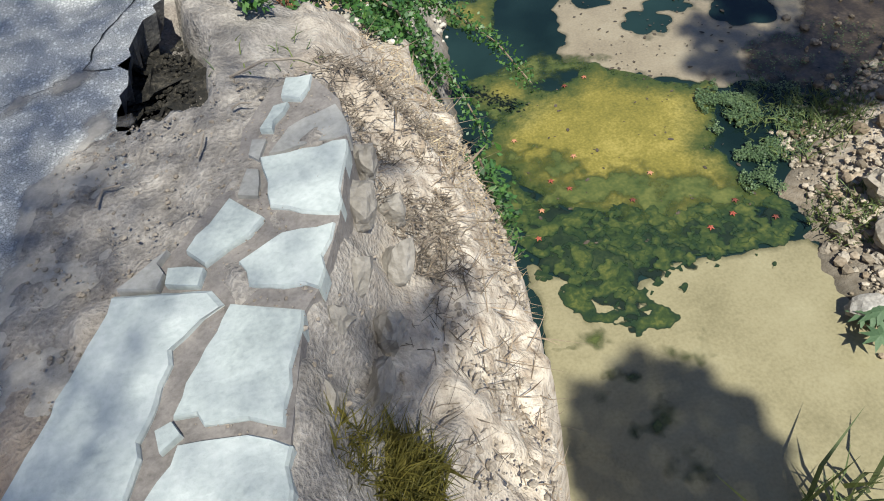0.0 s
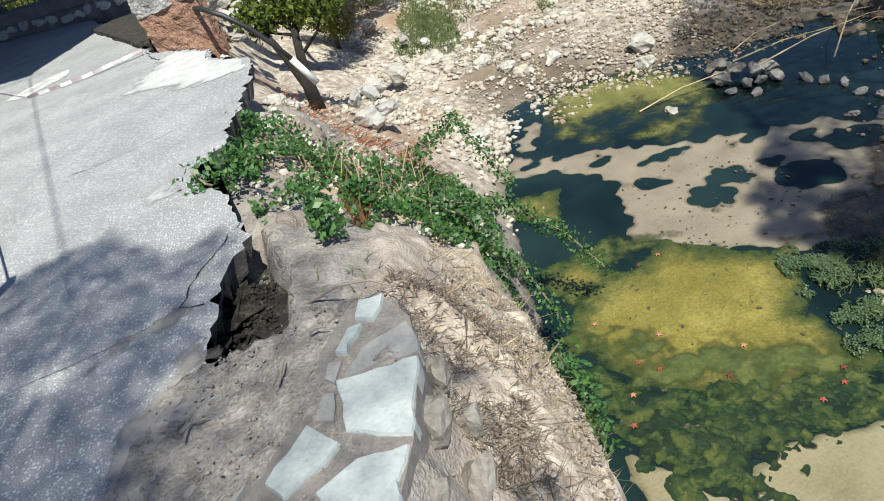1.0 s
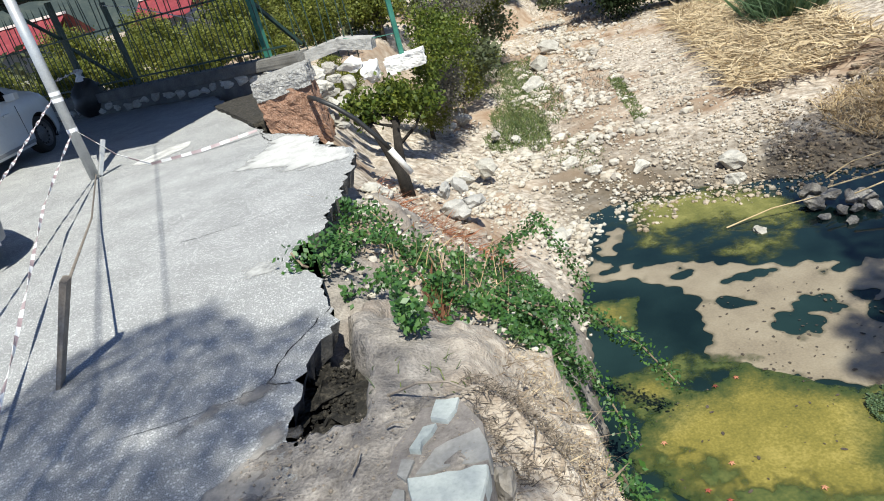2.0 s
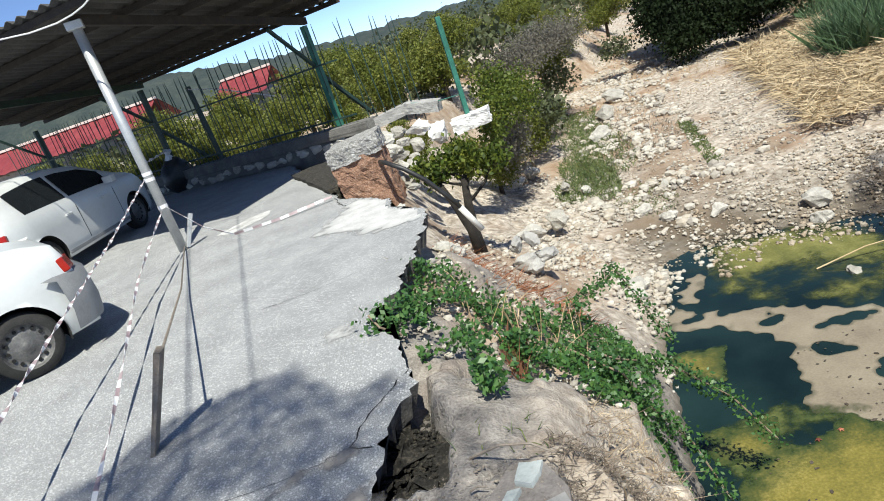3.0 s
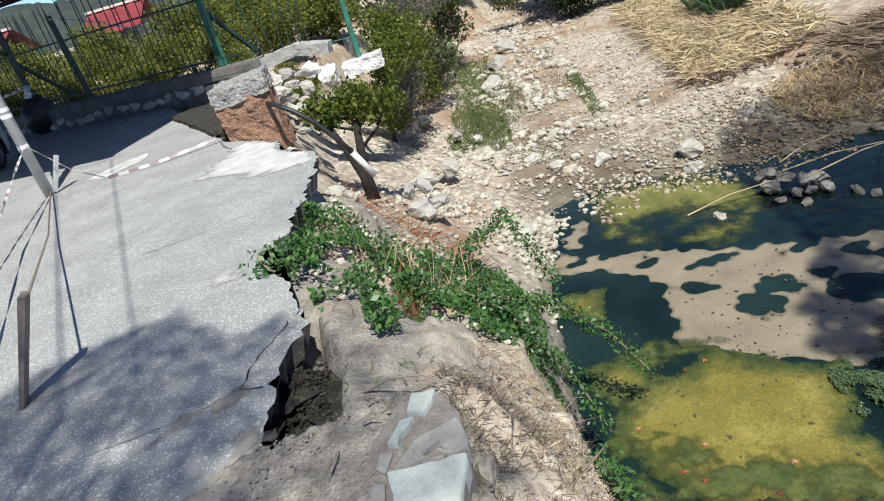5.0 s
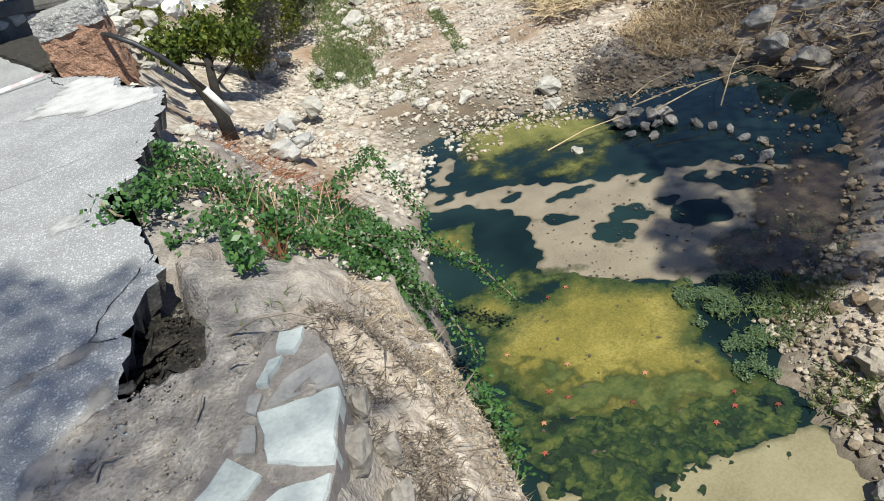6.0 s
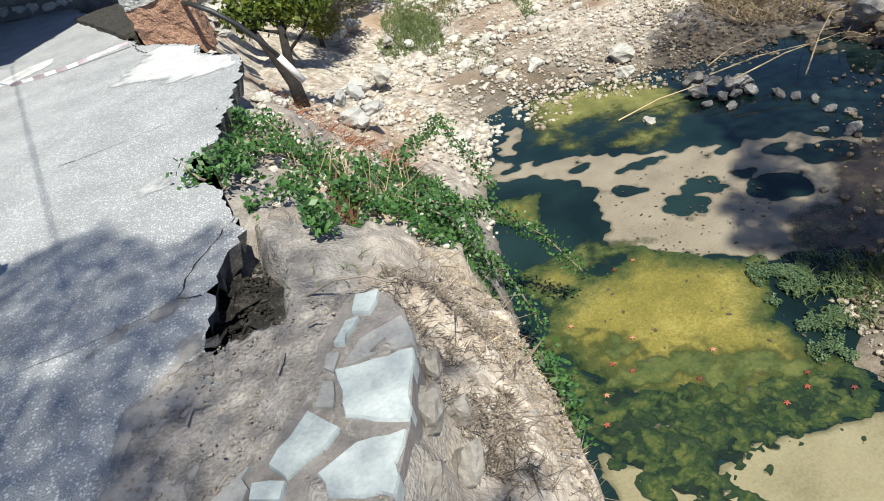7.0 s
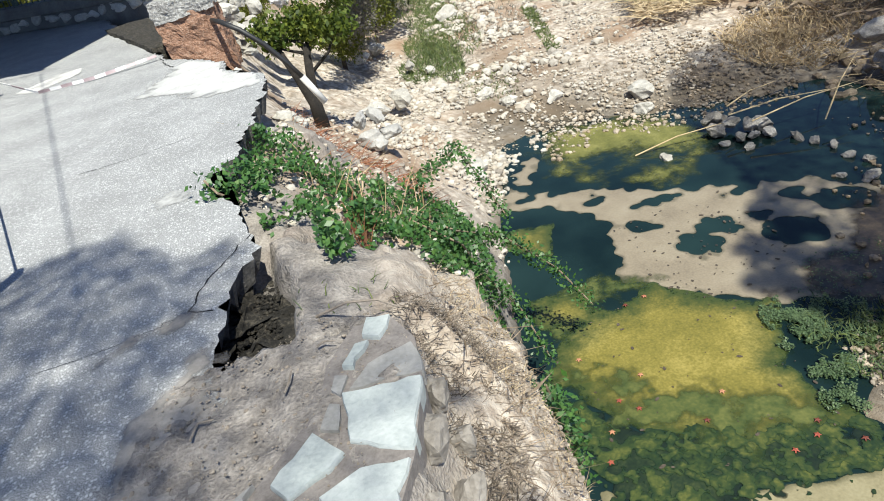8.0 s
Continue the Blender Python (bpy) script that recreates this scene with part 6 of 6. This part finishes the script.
blades("grass", 400, disc(2.9, 14.0, .6, 1.2), 0.12, 0.008, GRASS, "green grass by the channel", 42, 0.6, "grass")
blades("grass", 2600, strip((1.9, 3.2), (2.7, 4.4), 15.5, 25), 0.12, 0.012, GRASS, "bright green weed in the damp channel", 151, 0.8, "grass", 0.02)
blades("grass", 1300, strip((4.55, 5.3), (4.85, 5.7), 14.8, 19), 0.09, 0.012, GRASS, "dark green weed in a narrow rill", 152, 0.8, "grass", 0.02)
blades("grass", 500, strip((2.9, 3.5), (4.8, 6.0), 17, 23), 0.16, 0.008, BRUSH, "sparse grey green weeds on the gravel", 153, 0.6, "grass", 0.02)
blades("feathery_plant", 1700, disc(-0.44, 1.14, .12, .11), 0.14, 0.0022, YELLOW_GRASS, "feathery yellow green plant under the wall", 43, 0.6, "plant")
blades("dry_weeds", 25, disc(-0.5, 2.75, .25, .2), 0.07, 0.003, GRASS, "sparse weeds on the dirt", 44, 0.6, "grass")


def cress():
    """Small round leaves floating along the right side of the mat."""
    r = np.random.default_rng(61)
    C = []
    for cx, cy, rx, ry, n in [(3.45, 4.95, .3, .35, 5000), (3.28, 4.4, .28, .4, 6000), (3.75, 4.75, .5, .4, 3000), (3.55, 4.3, .4, .35, 2400), (3.15, 3.85, .22, .2, 1500), (4.6, 5.2, .9, .6, 2200)]:
        a, q = r.random(n) * 6.283, r.random(n) ** 0.6
        x, y = cx + rx * q * np.cos(a), cy + ry * q * np.sin(a)
        gap = np.array([noise.fractal(Vector((p * 3.5, q2 * 3.5, 4)), 0.8, 2, 4) for p, q2 in zip(x, y)]) > 0.0
        C.append(np.stack([x, y, np.maximum(land(x, y), WATER) + 0.012 + 0.05 * r.random(n)], 1)[gap])
    c = np.concatenate(C)
    n = len(c)
    up = unit(r.normal(size=(n, 3)) * np.array([1, 1, 0.25])) * (0.006 + 0.006 * r.random(n))[:, None]
    side = unit(np.cross(up, unit(r.normal(size=(n, 3)) * 0.3 + np.array([0, 0, 1.0])))) * np.linalg.norm(up, axis=1)[:, None] * 0.85
    tagged(new("water_cress", quads("water_cress", c, up, side, CRESS)), "grey green water cress floating on the pool", "water plants", kind="stuff")


CRESS = leafy(islands(material("cress leaves", [(0.07, 0.12, 0.055), (0.125, 0.19, 0.095), (0.21, 0.27, 0.15)], 2, 0.5, 0.0), [(0.5, 0.55, 0.5), (1, 1, 1), (1.2, 1.2, 1.0)]))
cress()


def tree(name, label, category, trunk, blobs, count, size, mat, seed, at=None, group="", bark=BARK, shell=0.45):
    t = thing(name, label, category, at, group)
    g = Geo()
    top = Vector(trunk[-1][:3])
    g.tube([p[:3] for p in trunk], [p[3] for p in trunk], 10)
    r = np.random.default_rng(seed)
    for b in blobs:
        c = Vector(b[:3])
        start = Vector(trunk[len(trunk) // 2][:3]).lerp(top, r.random())
        mid = start.lerp(c, 0.5) + Vector(r.normal(0, 0.12, 3)) * b[3]
        rad = trunk[-1][3] * 0.6
        g.tube([start, mid, c, c + (c - start) * 0.25], [rad, rad * 0.7, rad * 0.4, rad * 0.1], 6)
    part("trunk", g, bark, t, "", True)
    part("crown", leaf_cloud("crown", blobs, count, size, mat, seed, 0.6, shell), None, t)
    return t


tree("tree", "small leafy tree with twin dark trunks under the broken wall", "tree", [(-0.6, 9.85, -1.75, .11), (-0.6, 9.9, -1.3, .085), (-0.57, 9.9, -0.95, .07), (-0.5, 9.9, -0.45, .05)],
     [(-0.98, 9.9, -0.18, .26, .3, .22), (-0.66, 9.95, -0.24, .3, .3, .24), (-0.3, 10.0, -0.36, .3, .3, .24), (-0.02, 10.05, -0.34, .26, .3, .24), (-0.45, 10.1, -0.1, .3, .3, .22), (-0.92, 9.9, -0.4, .16, .2, .12)], 2300, 0.04, BUSH_LEAF, 51, None, "", DARK_BARK, 0.15)
stem = thing("tree", "bare dark leaning stem beside the small tree", "tree")
part("trunk", Geo().tube([(-0.62, 9.8, -1.6), (-0.63, 9.8, -1.25), (-0.74, 9.85, -0.85), (-0.9, 9.9, -0.4)], [.085, .07, .06, .04], 10), DARK_BARK, stem, "", True)


def citrus_blobs(r, h, w):
    return [(r.normal(0, w * 0.45), r.normal(0, w * 0.45), h * (0.35 + 0.5 * r.random()), w * (0.35 + 0.2 * r.random()), w * (0.35 + 0.2 * r.random()), w * (0.3 + 0.18 * r.random())) for _ in range(9)]


protos = []
for i in range(3):
    r = np.random.default_rng(60 + i)
    protos.append(tree("citrus_tree", "rounded citrus tree in the orchard behind the fence", "tree", [(0, 0, -0.1, .1), (0.04, 0, 0.5, .08), (0, 0.05, 1.1, .06)], citrus_blobs(r, 2.5, 1.25), 9500, 0.047, CITRUS, 70 + i, Matrix.Identity(4), "orchard trees"))
ORCHARD = [(-1.6, 15.4, .5), (0.1, 16.0, .6), (-3.2, 17.0, .6), (-5.0, 18.0, .62), (-7.0, 19.0, .66), (-9.2, 20.2, .7), (-11.5, 21.6, .72), (-14, 23, .75), (1.2, 18.5, .62), (1.9, 21.5, .68), (-2.2, 19.5, .8), (-4.8, 21.5, .9), (3.0, 25.0, .8), (-0.5, 23, .95), (-3.5, 25, 1.0), (-7, 22.5, .9), (-10.5, 25, .95), (-8, 24.5, .8), (8.0, 36, .95), (5.2, 33, .85), (2.8, 30, .9), (-1.5, 28, .9), (4.5, 38, 1), (10, 44, 1), (0.6, 36, 1), (-5, 32, 1), (7, 46, 1.1)]
for i, (x, y, s) in enumerate(ORCHARD):
    z = max(ground_height(x, y), -1.6) if y > 22 else ground_height(x, y)
    m = pose(x, y, z, 0, 0, i * 77) @ Matrix.Diagonal((s, s, s, 1))
    if i < 3:
        protos[i].matrix_basis = m
    else:
        c = copy_thing(protos[i % 3], Matrix.Identity(4))
        c.matrix_basis = m
def bushes(name, label, blobs, per, size, mat, seed, shell):
    t = thing(name, label, "bush")
    for i, b in enumerate(blobs):
        part("clump", leaf_cloud("clump", [b], int(per * b[3] * b[4]) + 300, size, mat, seed + i, 0.6, shell), None, t)


bushes("brush", "grey brown dry thicket on the bank", [(1.6, 19.5, 0.1, 1.0, 1, .6), (2.6, 21.5, 0.2, 1.1, 1.1, .6), (3.5, 23.5, 0.1, 1, 1.2, .6), (0.6, 15.2, -1.3, .5, .8, .6), (0.8, 17.0, -1.2, .5, 1, .6)], 3200, 0.032, BRUSH, 81, 0.1)
bushes("bush", "dull green bushes along the orchard edge", [(-3, 24, 0.1, 3, 1.5, .9), (-9, 27, 0.3, 4, 2, 1.0), (1, 27, 0.1, 3, 2, 1.0), (-15, 27, .5, 4, 2, 1.2), (5, 41, 0.1, 4, 3, 1.3), (0, 44, .3, 6, 3, 1.3), (-8, 42, .6, 8, 3, 1.3), (14, 60, .6, 6, 4, 2), (0, 62, .6, 9, 5, 1.8)], 90, 0.16, OLIVE, 92, 0.45)
blades("dry_grass", 4500, strip((11.2, 14), (17, 24), 13, 36), 0.35, 0.009, TWIG, "dry brown brush over the far bank", 55, 0.7, "dry grass")
blades("dry_grass", 2500, strip((2.0, 8), (10, 14), 22, 42), 0.2, 0.009, STRAW, "dry grass tufts on the river bed", 56, 0.8, "dry grass")
bushes("bush", "yellow green bushes at the torn wall end", [(0.4, 13.9, -0.25, .45, .5, .5), (0.75, 14.8, -.2, .5, .7, .55), (1.1, 15.9, -.3, .55, .7, .55), (0.2, 13.4, -.55, .3, .3, .35), (0.5, 15.0, .15, .45, .6, .45)], 4200, 0.036, BUSH_LEAF, 140, 0.3)
# thicket added in near-black leaves to imitate the shade under the trees
bushes("shade_bush", "near-black thicket standing in for the shade below the trees", [(8.7, 27.2, -1.9, 1.0, .9, .8), (9.8, 27.6, -1.5, 1.2, .9, .9), (10.9, 27.2, -1.7, 1.0, .9, .8), (8.3, 28.5, -0.9, 1.1, 1, 1.0), (12.6, 26.5, -0.6, 1.2, 1, .9), (11.6, 26, -1.3, .8, .8, .6), (8.9, 30, -1.4, .9, .8, .8), (11.4, 30, -1.4, 1.2, .8, .8), (13.4, 29.5, -1.3, 1.0, .8, .8)], 2200, 0.07, DARK_LEAF, 150, 0.2)
bushes("bush", "olive green scrub on the far bank", [(14, 21, -1.2, .9, .9, .6), (17, 26, -.8, 1.2, 1.2, .8), (13, 27, -1.6, .8, .8, .5), (19, 22, -.2, 1.4, 1.2, .9), (15.5, 31, -.8, 1.4, 1.2, .9), (6.5, 29, -1.5, .7, .8, .5), (3.2, 24.5, -1.4, .8, 1.0, .6), (2.0, 19.5, -1.5, .6, 1.2, .6)], 700, 0.07, OLIVE, 120, 0.3)
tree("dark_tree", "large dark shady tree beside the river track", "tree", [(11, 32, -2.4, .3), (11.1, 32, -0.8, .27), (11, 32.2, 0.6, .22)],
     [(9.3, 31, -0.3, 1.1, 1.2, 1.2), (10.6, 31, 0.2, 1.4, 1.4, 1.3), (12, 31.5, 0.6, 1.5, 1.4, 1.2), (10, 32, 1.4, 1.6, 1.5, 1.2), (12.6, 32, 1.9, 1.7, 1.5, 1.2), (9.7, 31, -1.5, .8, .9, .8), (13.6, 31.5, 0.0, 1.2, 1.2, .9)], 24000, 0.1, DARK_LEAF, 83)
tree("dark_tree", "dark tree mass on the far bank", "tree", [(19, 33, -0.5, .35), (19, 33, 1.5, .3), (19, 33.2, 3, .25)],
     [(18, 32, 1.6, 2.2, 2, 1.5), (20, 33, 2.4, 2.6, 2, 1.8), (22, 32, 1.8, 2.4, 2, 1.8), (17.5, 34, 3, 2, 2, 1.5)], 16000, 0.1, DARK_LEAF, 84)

# unseen plane trees behind and beside the view, added to shade road and water
PLANE_LEAF = leafy(islands(material("plane leaves", [(0.04, 0.09, 0.022), (0.08, 0.15, 0.04), (0.14, 0.21, 0.06)], 2, 0.5, 0.0), [(0.6, 0.65, 0.6), (1, 1, 1), (1.2, 1.1, 0.8)]), 0.15)


def plane_tree(label, trunk, outline, height, per, gaps, seed, leaf=0.045, thin=((0, 1), (2, 2)), sprays=()):
    """An unseen tall tree; its leaf sprays fill an outline, with gaps, to cast shade."""
    t = thing("plane_tree", label, "tree")
    r = np.random.default_rng(seed)
    xs, ys = [p[0] for p in outline], [p[1] for p in outline]
    x = min(xs) - 0.4 + (max(xs) - min(xs) + 0.8) * r.random(140000)
    y = min(ys) - 0.4 + (max(ys) - min(ys) + 0.8) * r.random(140000)
    f = inside(x, y, outline)
    f += 0.15 * np.array([noise.noise(Vector((a * 2.6, b * 2.6, seed))) for a, b in zip(x, y)])
    f += 0.05 * np.array([noise.noise(Vector((a * 7, b * 7, seed + 3))) for a, b in zip(x, y)])
    for gx, gy, gr in gaps:
        f = np.minimum(f, np.hypot(x - gx, y - gy) - gr)
    full = np.interp(x, *thin)
    for gx, gy, gr in sprays:
        full = np.where(np.hypot(x - gx, y - gy) < gr, 1.3, full)
        f = np.maximum(f, gr - np.hypot(x - gx, y - gy))
    keep = np.nonzero((f > 0.03 * r.normal(size=len(x))) & (r.random(len(x)) * 2 < full))[0][:per]
    n = len(keep)
    back = -SUN_TO.x * 0.649, -SUN_TO.y * 0.649
    dz = 0.9 * r.random(n)
    c = np.stack([x[keep] + back[0] * dz, y[keep] + back[1] * dz, height + dz], 1)
    up = unit(r.normal(size=(n, 3)) * np.array([1, 1, 0.5])) * (leaf * (0.7 + 0.6 * r.random(n)))[:, None]
    side = unit(np.cross(up, unit(r.normal(size=(n, 3)) * 0.5 + np.array([0, -0.4, 1.0])))) * np.linalg.norm(up, axis=1)[:, None] * 0.75
    part("crown", quads("crown", c, up, side, PLANE_LEAF), None, t)
    g = Geo().tube([p[:3] for p in trunk], [p[3] for p in trunk], 12)
    top = Vector(trunk[-1][:3])
    for k in range(7):
        e = Vector(c[int(n * (k + 0.5) / 7)])
        g.tube([top, top.lerp(e, 0.5) + Vector((0, 0, 0.3)), e], [0.03, 0.018, 0.006], 6)
    part("trunk", g, BARK, t, "", True)


plane_tree("unseen tall plane tree with an open crown shading the road", [(-2.6, -9.5, 0, .45), (-2.4, -9.0, 4, .32), (-1.8, -7.0, 7.4, .12)],
           [(-2.2, -5.7), (-2.75, -4.9), (-2.8, -3.9), (-2.3, -2.3), (-1.7, -1.45), (-1.3, -1.15), (-0.7, -1.0), (-0.45, -1.3), (-0.2, -1.6), (0.05, -1.35), (0.2, -1.75), (0.5, -2.1), (0.72, -2.6), (0.78, -3.2), (0.85, -4.3), (0.6, -5.4), (-0.2, -6.1), (-1.3, -6.3)], 8.0, 70000, [(-0.74, -2.26, .1), (-0.16, -2.63, .1), (0.1, -1.45, .1), (0.75, -3.35, .2)], 85, 0.019, ((-0.2, 0.12), (1.1, 0.24)), [(0.8, -3.8, .16), (0.95, -3.7, .13), (1.04, -3.6, .09), (0.7, -3.95, .11), (0.9, -3.02, .08)])
# made-up tree, its crown set only to drop a round shadow on the pool
plane_tree("unseen stand-in tree casting a rounded shadow on the water", [(4.4, -8.5, -0.8, .3), (4.0, -8.0, 4, .2), (3.0, -6.2, 7.4, .08)],
           [(1.98, -4.95), (2.3, -4.5), (2.75, -4.48), (3.1, -4.7), (3.32, -5.05), (3.38, -5.5), (3.2, -6.0), (2.2, -6.2), (1.9, -5.6)], 8.0, 3000, [], 87)
plane_tree("unseen tall plane tree leaning over the far bank to shade it", [(12.5, -4.0, -0.3, .5), (12.0, -3.8, 4, .36), (9.0, -1.0, 8.3, .14)],
           [(4.95, -2.2), (5.4, -1.3), (6.2, -0.5), (6.6, 1.3), (6.85, 2.8), (7.5, 4.1), (8.4, 4.9), (10.2, 4.6), (12.6, 4.2), (12.6, 0.5), (11.4, -1.8), (8.6, -3.6), (5.7, -3.5), (5.3, -2.9)], 9.0, 70000, [(5.75, -1.2, .16), (6.1, -1.75, .14), (5.6, -2.2, .1), (7.4, 3.2, .12)], 86, 0.034, ((6.2, 6.6), (2.0, 0.6)))

# castor leaf plant and tall blades near the water
castor = thing("castor_plant", "broad star shaped green leaves at the water edge", "plant")
r = np.random.default_rng(90)
for i in range(6):
    g = Geo()
    c = Vector((2.86 + 0.3 * r.random(), 2.05 + 0.32 * r.random(), -3.08 + 0.1 * r.random()))
    pts = [c + Vector((0, 0, 0.02))]
    for a in range(16):
        rr = 0.13 if a % 2 == 0 else 0.06
        pts.append(c + Vector((rr * math.cos(a * math.pi / 8), rr * math.sin(a * math.pi / 8), -0.03 * (a % 2 == 0))))
    g.add(pts, [(0, 1 + a, 1 + (a + 1) % 16) for a in range(16)])
    leaf = part("leaf", g, REED, castor)
    part("stalk", Geo().tube([c, (2.98, 2.2, -3.3)], 0.006, 5), GRASS, leaf)
stick = thing("driftwood", "bleached branches lying across dark rocks", "branch")
for i, (a, b) in enumerate([((3.87, 9.2, -3.18), (5.2, 9.0, -2.95)), ((5.3, 9.0, -2.85), (7.0, 9.0, -2.9)), ((5.5, 8.7, -2.9), (7.2, 8.6, -2.7)), ((6.4, 8.3, -3.0), (7.6, 9.2, -2.5)), ((5.4, 9.2, -2.8), (6.5, 9.6, -2.8))]):
    part("branch", Geo().tube([a, ((a[0] + b[0]) / 2, (a[1] + b[1]) / 2 + 0.04, (a[2] + b[2]) / 2 + 0.04), b], [0.012, 0.010, 0.005], 6), STRAW, stick)
root = thing("root", "bleached root lying over the dirt edge", "root")
part("branch", Geo().tube([(-0.64, 2.62, 0.03), (-0.5, 2.55, 0.1), (-0.38, 2.52, 0.09), (-0.3, 2.45, 0.07)], [0.007, 0.006, 0.005, 0.003], 6), WOOD, root)

# ---- red roofed sheds and hills ----
for x0, x1, y, z in ((-24, -12.6, 28, 2.05), (-10.0, -7.6, 29, 1.8)):
    shed = thing("shed", "long low shed with red sheet roof behind the hedge", "shed", group="red roofed sheds")
    wl2 = x1 - x0
    part("wall", Geo().box((wl2 - 0.4, 3.2, z + 0.4), pose((x0 + x1) / 2, y + 2, (z - 0.4) / 2 - 0.2)), CONCRETE, shed)
    n = int(wl2 / 0.25)
    g = Geo()
    for i in range(n + 1):
        xx = x0 + wl2 * i / n
        dz = 0.05 * (i % 2)
        g.v += [(xx, y - 0.2, z - 0.35 + dz), (xx, y + 2, z + 0.55 + dz), (xx, y + 4.2, z - 0.35 + dz)]
    for i in range(n):
        for k in range(2):
            g.f.append((3 * i + k, 3 * i + 3 + k, 3 * i + 4 + k, 3 * i + 1 + k))
    part("roof", g, RED_ROOF, shed, "red corrugated roof")
    part("ridge", Geo().box((wl2, 0.3, 0.1), pose((x0 + x1) / 2, y + 1.95, z + 0.6)), LIGHT_ROOF, shed, "faded ridge capping")


def ridge(name, y, x0, x1, heights, seed, label):
    g = Geo()
    n = 500
    for i in range(n + 1):
        t = i / n
        x = x0 + (x1 - x0) * t
        h = np.interp(t, np.linspace(0, 1, len(heights)), heights)
        h = h * (1 + 0.1 * noise.fractal(Vector((t * 9, seed, 0)), 0.8, 2, 5)) + 1.6 * noise.fractal(Vector((t * 90, seed, 1)), 0.7, 2, 4)
        g.v += [(x, y, -6), (x, y + 0.05 * y, h * 0.6), (x, y + 0.14 * y, h), (x, y + 0.6 * y, -6)]
    g.f = [(4 * i + k, 4 * i + 4 + k, 4 * i + 5 + k, 4 * i + 1 + k) for i in range(n) for k in range(3)]
    tagged(part(name, g, HILL, None, "", True), label, "hill", kind="structure")


ridge("backdrop", 260, -420, 420, [34, 34, 32, 28, 22, 11, 7, 6.5, 8, 12, 20, 26, 26], 3, "hazy wooded hills on the horizon")
